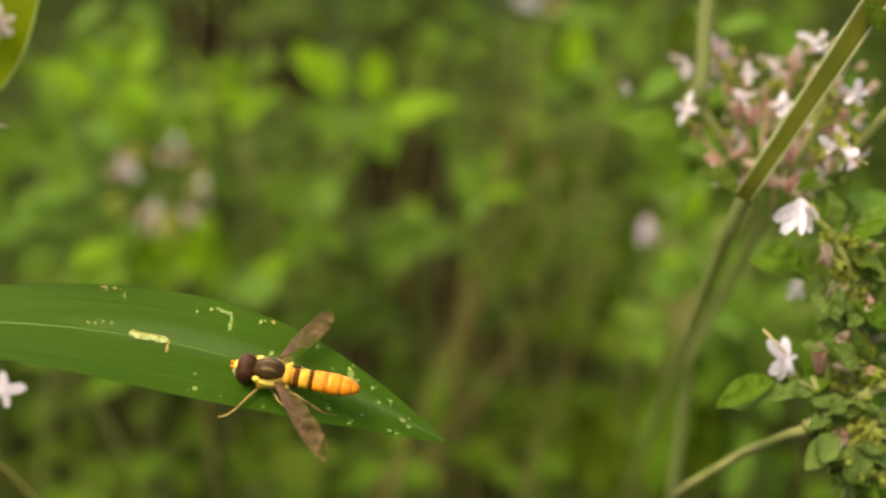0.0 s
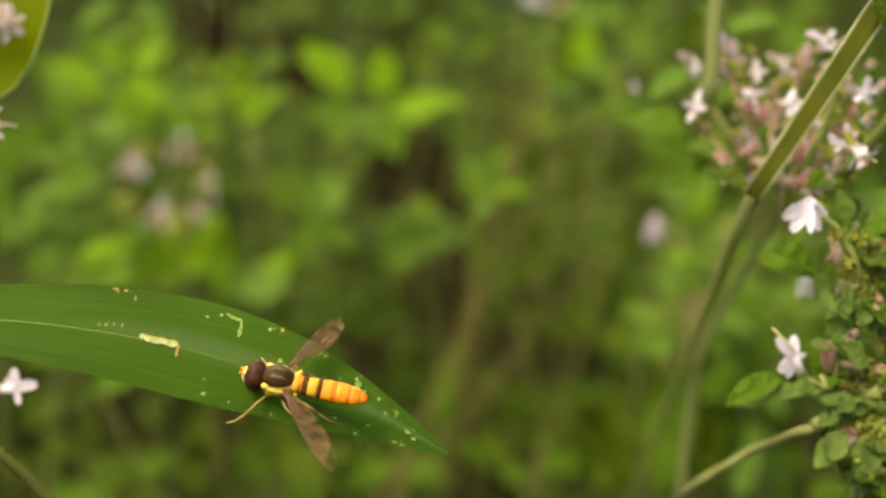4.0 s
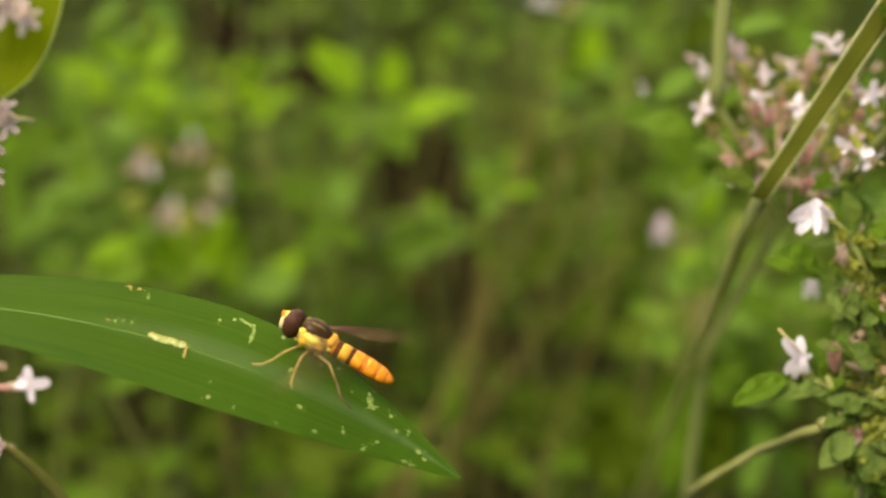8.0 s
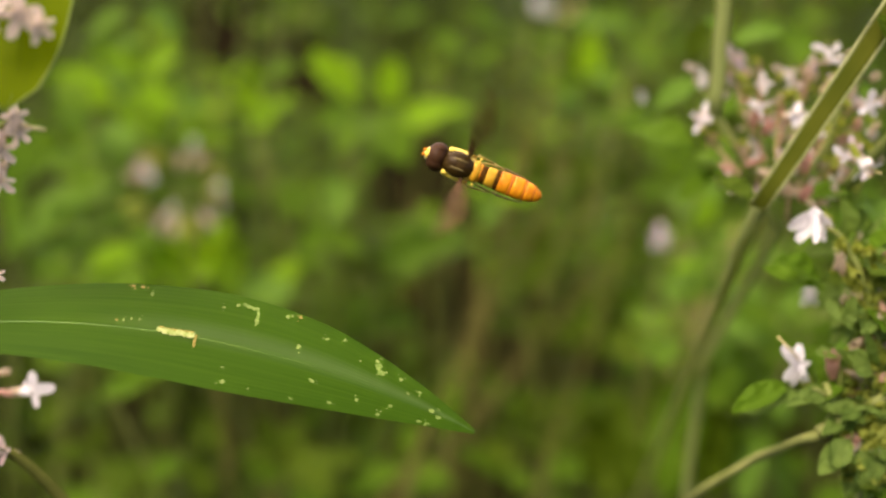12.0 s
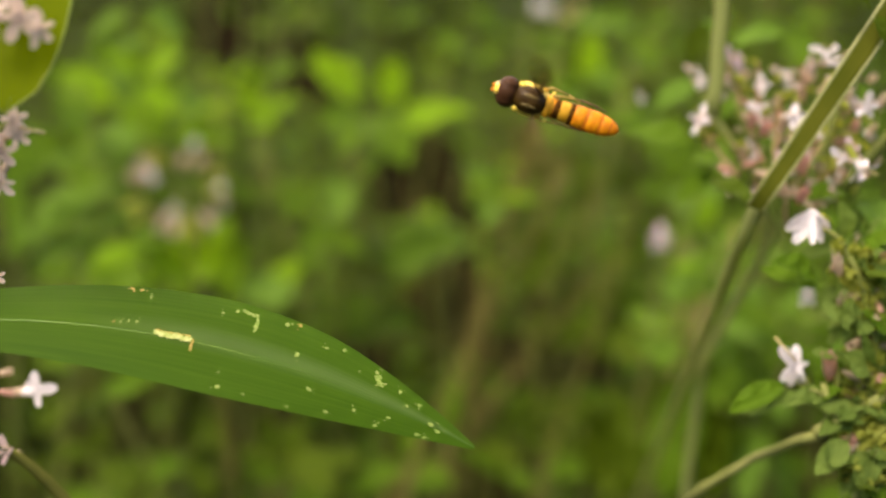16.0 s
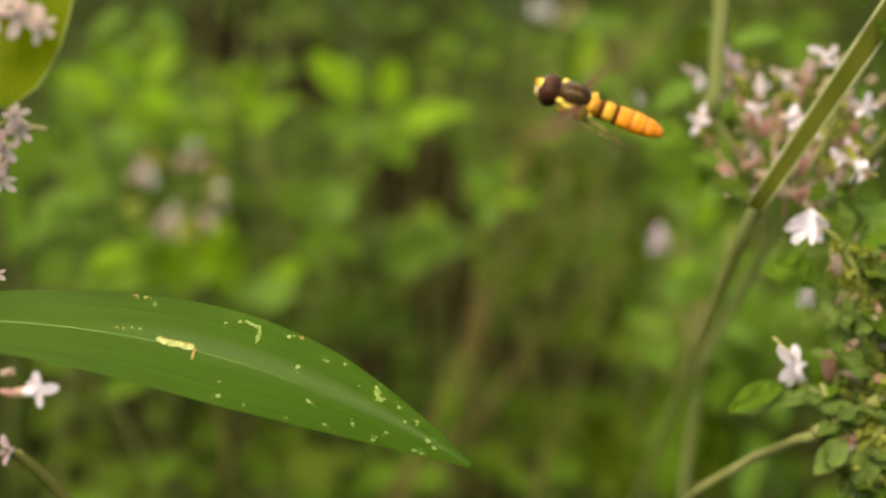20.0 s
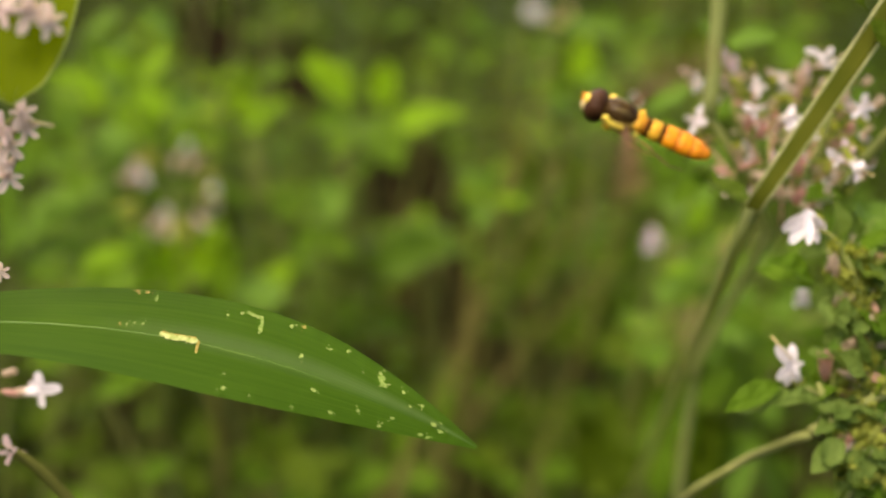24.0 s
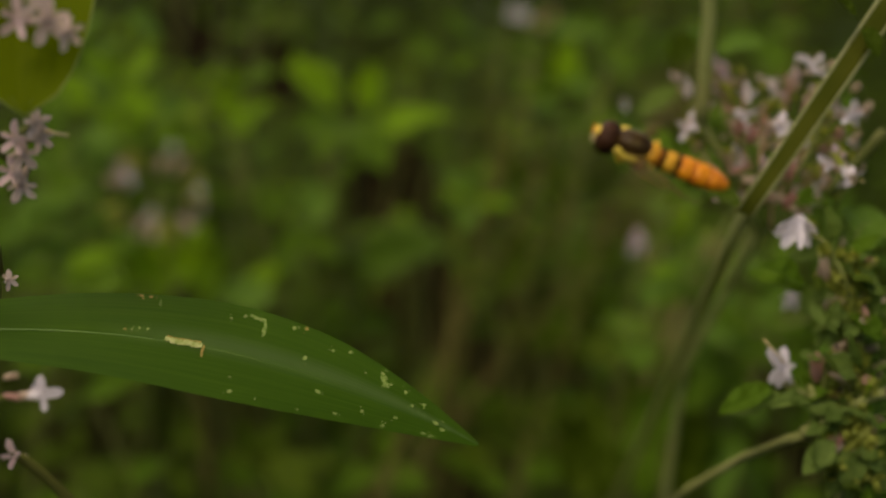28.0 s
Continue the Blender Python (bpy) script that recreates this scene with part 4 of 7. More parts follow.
# straw-coloured old stems that rise among them
for k, (top, low) in enumerate((((0.01267, 0.19681, 0.24681), (0.00675, 0.18020, 0.22815)), ((0.01000, 0.20419, 0.25014), (0.00542, 0.18441, 0.22735)), ((0.00483, 0.17019, 0.23539), (0.00320, 0.15116, 0.20609)), ((0.02425, 0.18265, 0.24167), (0.00875, 0.16312, 0.21790)),
                                ((0.02079, 0.21380, 0.23654), (0.01301, 0.20005, 0.22119)), ((-0.01509, 0.21242, 0.23313), (-0.01241, 0.18901, 0.21257)), ((-0.02712, 0.14520, 0.22693), (-0.02521, 0.13435, 0.21503)))):
    top, low = Vector(top), Vector(low)
    end = low + (low - top).normalized() * 0.12
    end.z = max(end.z, -0.004)
    stalk = thing("dry_stalk", end, "thin straw-brown bare stalk among the herbs", "stalk", "dry stalks")
    part("stem", tube(bmesh.new(), [p - end for p in bend(end, top, (0.002, 0, 0), 10, k)], 0.28 * MM, 0.23 * MM, 6), STRAW, stalk)
    for f in (0.5, 0.72, 0.9):
        part("joint", blob(bmesh.new(), (top - end) * f + Vector((0.002, 0, 0)) * (4 * f * (1 - f)), (0.38 * MM, 0.38 * MM, 0.5 * MM), None, 5, 8), STRAW, stalk)

for k, (top, low) in enumerate((((0.03822, 0.16368, 0.23708), (0.03277, 0.15062, 0.20474)), ((0.04873, 0.16510, 0.22280), (0.03747, 0.15348, 0.20293)), ((0.03365, 0.17500, 0.23022), (0.03042, 0.16151, 0.20501)), ((0.03537, 0.15641, 0.23688), (0.02562, 0.15403, 0.20430)))):
    top, low = Vector(top), Vector(low)
    end = low + (low - top).normalized() * 0.1
    end.z = max(end.z, -0.004)
    stalk = thing("dry_stalk", end, "thin tan bare stalk behind the flowering herb", "stalk", "dry stalks")
    part("stem", tube(bmesh.new(), [p - end for p in bend(end, top, (0.002, 0, 0), 10, k)], 0.6 * MM, 0.45 * MM, 6), TAN, stalk)
    for f in (0.5, 0.75):
        part("joint", blob(bmesh.new(), (top - end) * f + Vector((0.002, 0, 0)) * (4 * f * (1 - f)), (0.75 * MM, 0.75 * MM, 0.6 * MM), None, 5, 8), TAN, stalk)

# slender dull olive stalks that lean through the gap
for k, (top, low, r) in enumerate((((0.01507, 0.17570, 0.25584), (0.00602, 0.15771, 0.23807), 0.24), ((0.01893, 0.17743, 0.24678), (0.00851, 0.16155, 0.23422), 0.22), ((0.02278, 0.17011, 0.22866), (0.01033, 0.15679, 0.22245), 0.24), ((0.01156, 0.18194, 0.24460), (0.00502, 0.16421, 0.22748), 0.22), ((0.02653, 0.17900, 0.23730), (0.01919, 0.16311, 0.22472), 0.2), ((0.02803, 0.14844, 0.24174), (0.02568, 0.13447, 0.23389), 0.18))):
    top, low = Vector(top), Vector(low)
    end = low + (low - top).normalized() * 0.1
    end.z = max(end.z, -0.004)
    stalk = thing("slender_stalk", end, "slender dull olive bare stalk leaning among the herbs", "stalk", "slender stalks")
    part("stem", tube(bmesh.new(), [p - end for p in bend(end, top, (0.002, 0, 0), 10, 20 + k)], r * 1.2 * MM, r * MM, 6), STRAW, stalk)
    part("joint", blob(bmesh.new(), (top - end) * 0.7 + Vector((0.0017, 0, 0)), (r * 1.5 * MM, r * 1.5 * MM, r * 1.3 * MM), None, 5, 8), STRAW, stalk)

# a flower head out of focus among the leaves
T = (-0.03123, 0.15182, 0.24667)
head = grown(T, 40, [], pairs=0, tag="herb with a loose head of small white flowers")
O = Vector(foot(T))
for k, p in enumerate(((-0.03588, 0.15547, 0.24768), (-0.03500, 0.15506, 0.24668), (-0.02685, 0.15458, 0.24548), (-0.03249, 0.15359, 0.24303), (-0.02997, 0.15664, 0.25058), (-0.02658, 0.15384, 0.24366))):
    flower(head, O, p, (0.2 * math.sin(k * 2.4), -0.93, 0.37), (0, 0, 1), (0.9, 0.75, 0.85, 0.8, 0.7, 0.6)[k] * MM, "white", "pink", 0.8)
for k in range(16):
    a = k * 2.4
    bud(head, O, Vector(T) + Vector((math.cos(a) * 0.0045, -0.002 + 0.002 * math.sin(k), math.sin(a) * 0.0045)), (math.cos(a), -0.5, math.sin(a)), 2.4 * MM, "pink" if k % 2 else "green")
T = (0.01639, 0.19533, 0.25811)
head = grown(T, 41, [], pairs=0, tag="herb with a few white flowers at its top")
O = Vector(foot(T))
for k, p in enumerate(((0.01351, 0.19292, 0.25960), (0.01512, 0.19273, 0.25916), (0.01794, 0.19515, 0.25766), (0.01941, 0.19570, 0.25902))):
    flower(head, O, p, (0.3 * math.cos(k), -0.93, 0.37), (0, 0, 1), (1.1, 1.0, 0.8, 0.9)[k] * MM, "white" if k < 2 else "wither", "pink", 0.7)

# more herbs, their spread and heights chosen to fill the camera's view
rng = random.Random(5)
made = 0
while made < 270:
    y = 0.2 + 0.22 * rng.random() ** 1.3
    x = rng.uniform(-1, 1) * (0.05 + 0.46 * y)
    z = max(0.06, 0.298 - y * rng.uniform(0.13, 0.5))
    made += 1
    herb((x + rng.uniform(-0.02, 0.02), y + rng.uniform(0, 0.03), -0.004), (x, y, z), 100 + made, pairs=rng.randrange(6, 10), size=rng.uniform(6, 10) * MM, gap=6 * MM,
         young=2 if rng.random() < 0.35 else 0, drop=0.1, stem=STRAW if rng.random() < 0.35 else STEM)


# ---- the flowering herb beside the gap ----
def stalk_part(plant, origin, points, r0, r1, mat=STEM, sides=6, name="stem", label="", swell=()):
    o = Vector(origin)
    return part(name, tube(bmesh.new(), [Vector(p) - o for p in points], r0, r1, sides, swell), mat, plant, label)


# thick leaning stem with a node
top, node, low = Vector((0.03973, 0.11373, 0.27939)), Vector((0.02775, 0.11254, 0.25876)), Vector((0.03059, 0.15552, 0.21687))
end = low + (low - node).normalized() * 0.1
end.z = max(end.z, -0.004)
giant = thing("leaning_stem", end, "thick square green stem with pale ridges leaning over the herbs", "stem")
line = [top.lerp(node, i / 8) for i in range(9)] + [node.lerp(low, i / 6) for i in range(1, 7)] + [low.lerp(end, i / 4) for i in range(1, 5)]
line = [p - end for p in line[::-1]]
part("stem", tube(bmesh.new(), line[:11], 0.66 * MM, 0.62 * MM, 10), SAGE, giant, "pale sage-green lower stem")
upper = [top.lerp(node, i / 8) - end for i in range(9)][::-1]
down = (low - node).normalized()
square, across, front = squared([upper[0] + down * d * MM for d in (3, 1.5)] + upper, [r * MM for r in (0.5, 0.66, 0.75)] + [(0.74 + 0.2 * i / 8) * MM for i in range(1, 9)])
part("stem", square, THICK, giant, "olive square upper stem")
for side in (-1, 1):
    part("ridge", tube(bmesh.new(), [p + across * side * (0.72 + 0.24 * i / 8) * MM + front * 0.45 * MM for i, p in enumerate(upper)], 0.13 * MM, 0.15 * MM, 6), RIDGE, giant, "pale ridge along the stem edge")
leaf_on(giant, end, (0.03621, 0.11233, 0.27591), (0.03732, 0.11003, 0.27407), "shade", 1)
leaf_on(giant, end, (0.03593, 0.11251, 0.27635), (0.03283, 0.11242, 0.27870), "shade", 2)
leaf_on(giant, end, node, (0.02457, 0.11818, 0.26010), "shade", 0, wide=0.7)

# second, straight stem and the flower head above the node
T = (0.02739, 0.13308, 0.27589)
O = Vector(foot(T, -0.006, 0.02))
second = thing("flowering_herb", O, "herb with many small white and pink flowers in a loose head", "flowering herb", "flowering herbs")
knee = Vector((0.02668, 0.12873, 0.26235))
stalk_part(second, O, [O, (0.03116, 0.15016, 0.20598), (0.03150, 0.14745, 0.22596), (0.03668, 0.13934, 0.24587), (0.03226, 0.13413, 0.25435), knee], 0.55 * MM, 0.5 * MM, SAGE)
stalk_part(second, O, bend(knee, T, (0.0002, 0, 0), 8, 3), 0.74 * MM, 0.78 * MM, SAGE, label="pale sage-green upper stem")
stalk_part(second, O, bend((0.02860, 0.13411, 0.25286), (0.03032, 0.12988, 0.26376), (0.0015, 0, 0), 7, 4), 0.3 * MM, 0.25 * MM)
stalk_part(second, O, bend((0.02925, 0.12148, 0.25560), (0.03407, 0.12409, 0.26206), (0.001, 0, 0.001), 7, 5), 0.3 * MM, 0.25 * MM)
stalk_part(second, O, bend((0.03407, 0.12208, 0.25709), (0.03782, 0.12569, 0.26603), (0.001, 0, 0.001), 7, 6), 0.3 * MM, 0.2 * MM)
stalk_part(second, O, bend((0.03742, 0.11910, 0.25814), (0.04158, 0.11831, 0.26462), (0, 0, 0), 7, 7), 0.55 * MM, 0.55 * MM)
for k, (p, way, size, tint) in enumerate((
        ((0.02549, 0.12909, 0.26180), (-0.8, -0.5, 0.5), 1.75, "white"), ((0.02655, 0.12952, 0.25981), (0.5, -0.6, -0.6), 1.4, "wither"), ((0.02723, 0.14455, 0.26270), (0, -1, 0.2), 1.0, "pink"),
        ((0.02412, 0.16025, 0.25528), (-0.2, -1, 0.1), 1.2, "white"), ((0.03107, 0.13834, 0.26334), (-0.2, -1, 0.4), 1.3, "pink"), ((0.03042, 0.12641, 0.26361), (0.1, -1, 0.1), 1.6, "white"),
        ((0.03181, 0.13141, 0.26449), (-0.3, -0.8, 0.6), 1.3, "white"), ((0.03220, 0.12000, 0.26460), (0.2, -1, 0.2), 1.75, "white"), ((0.03630, 0.12531, 0.26929), (0.1, -0.8, 0.7), 1.7, "white"),
        ((0.03694, 0.12499, 0.26851), (0.7, -0.6, 0.2), 1.3, "white"), ((0.03852, 0.11886, 0.26599), (-0.3, -0.9, 0.4), 1.4, "white"), ((0.03545, 0.11410, 0.26263), (-0.6, -0.8, 0.2), 1.6, "white"),
        ((0.03680, 0.11266, 0.26197), (0.4, -0.7, -0.7), 2.0, "white"), ((0.03604, 0.11428, 0.26309), (0.2, -0.8, 0.6), 1.5, "pink"), ((0.03508, 0.13406, 0.26494), (0.3, -1, 0.5), 1.1, "pink"))):
    flower(second, O, p, way, (0, -0.3, 1), size * 0.8 * MM, tint, "pink" if k % 2 else "green", (0.7, 0.4, 0.55, 0.3)[k % 4], (4, 5, 3)[k % 3])
rng = random.Random(8)
for k in range(36):
    u, v = rng.random(), rng.random()
    p = Vector((0.02988, 0.13672, 0.26543)).lerp(Vector((0.04259, 0.12897, 0.26571)), u).lerp(Vector((0.03032, 0.12572, 0.25346)).lerp(Vector((0.04005, 0.11664, 0.25627)), u), v * 0.9)
    flower(second, O, p, (rng.uniform(-0.6, 0.6), -1, rng.uniform(-0.4, 0.6)), (0, 0, 1), rng.uniform(0.5, 0.75) * MM, ("white", "pink", "white", "wither")[k % 4], "pink", rng.uniform(0.3, 0.6), 3 + k % 3)
for k in range(96):
    u, v = rng.random(), rng.random()
    p = Vector((0.02906, 0.13582, 0.26625)).lerp(Vector((0.04259, 0.12897, 0.26571)), u).lerp(Vector((0.02942, 0.12403, 0.25350)).lerp(Vector((0.04005, 0.11664, 0.25627)), u), v * 0.9)
    p += Vector((0, rng.uniform(-0.004, 0.006), 0))
    bud(second, O, p, (rng.uniform(-0.8, 0.8), -0.5, rng.uniform(-0.3, 1)), rng.uniform(1.0, 1.8) * MM, ("pink", "green", "pink", "green", "pink", "green", "pink", "green", "rose")[k % 9])
    if k % 4 == 0:
        stalk_part(second, O, bend(p, p + Vector((rng.uniform(-1, 1), rng.uniform(0, 1.5), -3.5)) * MM, (0, 0, 0), 4, k), 0.12 * MM, 0.16 * MM, ROSE if k % 8 else DOWNY, 5, "pedicel")
for k, (p, way) in enumerate((((0.03324, 0.11834, 0.26048), (-0.1, -0.6, 1)), ((0.03075, 0.12413, 0.26216), (0.1, -0.7, 0.8)), ((0.03024, 0.12742, 0.26189), (0, -0.7, 0.8)), ((0.03303, 0.11731, 0.25795), (0.1, -0.7, 0.8)))):
    bud(second, O, p, way, 2.2 * MM, "rose")
leaf_on(second, O, (0.02654, 0.13561, 0.25657), (0.01955, 0.14026, 0.25849), "mature", 1, wide=0.8)
leaf_on(second, O, (0.02890, 0.13477, 0.25450), (0.02448, 0.13367, 0.25177), "mature", 0, wide=0.9)
leaf_on(second, O, (0.02729, 0.13790, 0.25584), (0.02939, 0.13043, 0.25596), "mature", 3, wide=0.9)
leaf_on(second, O, (0.03836, 0.12208, 0.25709), (0.03376, 0.11861, 0.25693), "mature", 2)
leaf_on(second, O, (0.03996, 0.12168, 0.25610), (0.04158, 0.11478, 0.25588), "pale", 1)
leaf_on(second, O, (0.03931, 0.13125, 0.26104), (0.03705, 0.13040, 0.25895), "pale", 1)
for k in range(14):
    p = Vector((0.03464, 0.15803, 0.25867)).lerp(Vector((0.04764, 0.13637, 0.25207)), rng.random()) + Vector((rng.uniform(-0.006, 0.006), 0, rng.uniform(-0.008, 0.008)))
    a = rng.uniform(0, 6.28)
    leaf_on(second, O, p, p + Vector((math.cos(a), -0.2, math.sin(a))) * rng.uniform(4, 7) * MM, ("mature", "pale", "shade")[k % 3], k)

# the loose outer part of the head: small pale flowers and buds on thin reddish pedicels
rng = random.Random(17)
for k in range(48):
    u = rng.random()
    p = Vector((0.02310, 0.13690, 0.26656)).lerp(Vector((0.04443, 0.13311, 0.26779)), u).lerp(Vector((0.02755, 0.12383, 0.25557)).lerp(Vector((0.03866, 0.12008, 0.25693)), u), rng.random())
    way = Vector((rng.uniform(-0.7, 0.7), -1, rng.uniform(-0.3, 0.8)))
    if k % 5 < 2:
        flower(second, O, p, way, (0, 0, 1), rng.uniform(0.55, 0.95) * MM, ("white", "pink", "lilac")[k % 3], "pink", rng.uniform(0.4, 0.7), 4 + k % 2)
    else:
        bud(second, O, p, way, rng.uniform(1.1, 1.8) * MM, ("pink", "green", "pink", "rose")[k % 4])
    if k % 2:
        stalk_part(second, O, bend(p - way.normalized() * MM, p.lerp(Vector((0.03166, 0.12322, 0.25405)), rng.uniform(0.3, 0.55)), (0, 0.001, 0), 5, k), 0.1 * MM, 0.14 * MM, (ROSE, DOWNY)[k % 4 // 2], 5, "pedicel")

# lower plant with curled leaves, buds and two clear flowers
T = (0.03487, 0.10531, 0.24700)
O = Vector(foot(T, 0.01, 0.02))
lower = thing("flowering_herb", O, "herb with curled leaves, green buds and drooping white flowers", "flowering herb", "flowering herbs")
stalk_part(lower, O, bend((0.02434, 0.11686, 0.22543), (0.03286, 0.10403, 0.24062), (0, 0, 0.001), 8, 1), 0.4 * MM, 0.46 * MM, DOWNY, label="slanting hairy green stem")
stalk_part(lower, O, bend((0.03286, 0.10403, 0.24062), (0.03957, 0.10397, 0.24497), (0, 0, 0.0006), 6, 2), 0.5 * MM, 0.5 * MM, DOWNY, swell=((0.0, 0.1, 0.6),))
stalk_part(lower, O, bend((0.03301, 0.10409, 0.24076), (0.03428, 0.10513, 0.24655), (0.0006, 0, 0), 6, 3), 0.35 * MM, 0.28 * MM, STEM)
stalk_part(lower, O, bend((0.03706, 0.10422, 0.24429), (0.03535, 0.10878, 0.25558), (0.001, 0, 0), 8, 4), 0.5 * MM, 0.3 * MM, STEM)
stalk_part(lower, O, bend((0.03535, 0.10842, 0.25467), (0.03335, 0.11078, 0.25731), (0.0004, 0, 0.0006), 6, 5), 0.25 * MM, 0.2 * MM, STEM)
stalk_part(lower, O, bend(O, (0.03706, 0.10422, 0.24429), (0.002, 0.002, 0), 10, 6), 0.8 * MM, 0.6 * MM, STEM)
lipped(lower, O, (0.03229, 0.11097, 0.25860), (0.03398, 0.11279, 0.25729), (((0.03000, 0.10966, 0.25774), 1.2), ((0.03091, 0.10910, 0.25702), 1.0), ((0.03198, 0.10889, 0.25648), 0.9), ((0.03302, 0.10925, 0.25675), 0.9), ((0.03397, 0.11022, 0.25753), 0.9)),
       wide=0.5, label="drooping white flower with a hooded rim")
lipped(lower, O, (0.03089, 0.10587, 0.24637), (0.03210, 0.10624, 0.24407), (((0.02942, 0.10594, 0.24814), 0.95), ((0.03089, 0.10596, 0.24818), 0.85), ((0.03187, 0.10564, 0.24687), 1.0), ((0.02946, 0.10420, 0.24597), 1.0), ((0.03029, 0.10428, 0.24565), 0.75)), wide=0.7)
stalk_part(lower, O, [(0.03056, 0.10489, 0.24741), (0.02965, 0.10480, 0.24853), (0.02851, 0.10475, 0.24974)], 0.1 * MM, 0.08 * MM, CREAM, name="style", label="protruding pale style")
flower(lower, O, (0.03819, 0.12987, 0.24239), (-0.1, -0.93, 0.3), (0, 0, 1), 1.15 * MM, "white", "green", 0.6)
bud(lower, O, (0.03360, 0.10513, 0.24655), (-0.2, -0.4, 0.9), 3.0 * MM, "rose")
bud(lower, O, (0.03438, 0.10842, 0.25467), (-0.3, -0.3, 1), 2.2 * MM, "pink")
for base, tip, kind, k, wide in (((0.03121, 0.10440, 0.24474), (0.02552, 0.10588, 0.24228), "hoary", 3, 0.75), ((0.03318, 0.10820, 0.25254), (0.02837, 0.11214, 0.25356), "mature", 0, 0.75),
                                 ((0.03708, 0.10352, 0.24640), (0.03280, 0.10399, 0.24756), "curled", 4, 0.75), ((0.03531, 0.10256, 0.24146), (0.03226, 0.10073, 0.23821), "hoary", 4, 0.9), ((0.03472, 0.10588, 0.24969), (0.03516, 0.10662, 0.25281), "hoary", 2, 0.9), ((0.03594, 0.10343, 0.24362), (0.03410, 0.10235, 0.24224), "curled", 1, 0.8), ((0.03504, 0.10897, 0.25444), (0.03779, 0.10914, 0.25648), "mature", 3, 0.9), ((0.03724, 0.10581, 0.25079), (0.03576, 0.10496, 0.24933), "curled", 1, 0.9), ((0.03845, 0.10264, 0.24295), (0.03668, 0.10301, 0.24450), "curled", 2, 0.8), ((0.03666, 0.10189, 0.23980), (0.03499, 0.10012, 0.23735), "curled", 2, 0.8), ((0.03941, 0.10518, 0.24922), (0.03668, 0.10604, 0.25201), "mature", 1, 1.0), ((0.03456, 0.10567, 0.24627), (0.03548, 0.10412, 0.24467), "curled", 2, 0.8), ((0.03909, 0.10743, 0.25351), (0.03651, 0.10753, 0.25505), "hoary", 4, 1.0), ((0.03941, 0.10083, 0.23848), (0.03721, 0.10153, 0.24084), "hoary", 0, 1.0),
                                 ((0.03691, 0.10579, 0.24946), (0.03482, 0.10626, 0.25191), "hoary", 4, 0.9), ((0.03350, 0.10878, 0.24525), (0.03487, 0.10385, 0.24339), "mature", 1, 0.9),
                                 ((0.03763, 0.10234, 0.24092), (0.03660, 0.10006, 0.23784), "hoary", 1, 0.7), ((0.03633, 0.10896, 0.25603), (0.03909, 0.10924, 0.25801), "mature", 0, 0.9),
                                 ((0.03706, 0.10823, 0.25422), (0.03941, 0.10662, 0.25281), "hoary", 2, 0.9), ((0.03227, 0.10519, 0.24349), (0.03472, 0.10397, 0.24497), "mature", 2, 1.0),
                                 ((0.03602, 0.10237, 0.23811), (0.03860, 0.10034, 0.23597), "mature", 0, 1.0)):
    leaf_on(lower, O, base, tip, kind, k, wide=wide)
rng = random.Random(9)
for k in range(100):
    p = Vector((0.03456, 0.10970, 0.25626)).lerp(Vector((0.03876, 0.10878, 0.25558)), rng.random()).lerp(Vector((0.03456, 0.10200, 0.23720)).lerp(Vector((0.03909, 0.10089, 0.23732)), rng.random()), rng.random())
    bud(lower, O, p, (rng.uniform(-1, 0.6), -0.5, rng.uniform(-0.2, 1)), rng.uniform(1.5, 2.4) * MM, ("green", "green", "green", "green", "green", "green", "pink", "green", "green", "green", "green", "green", "rose")[k % 13])
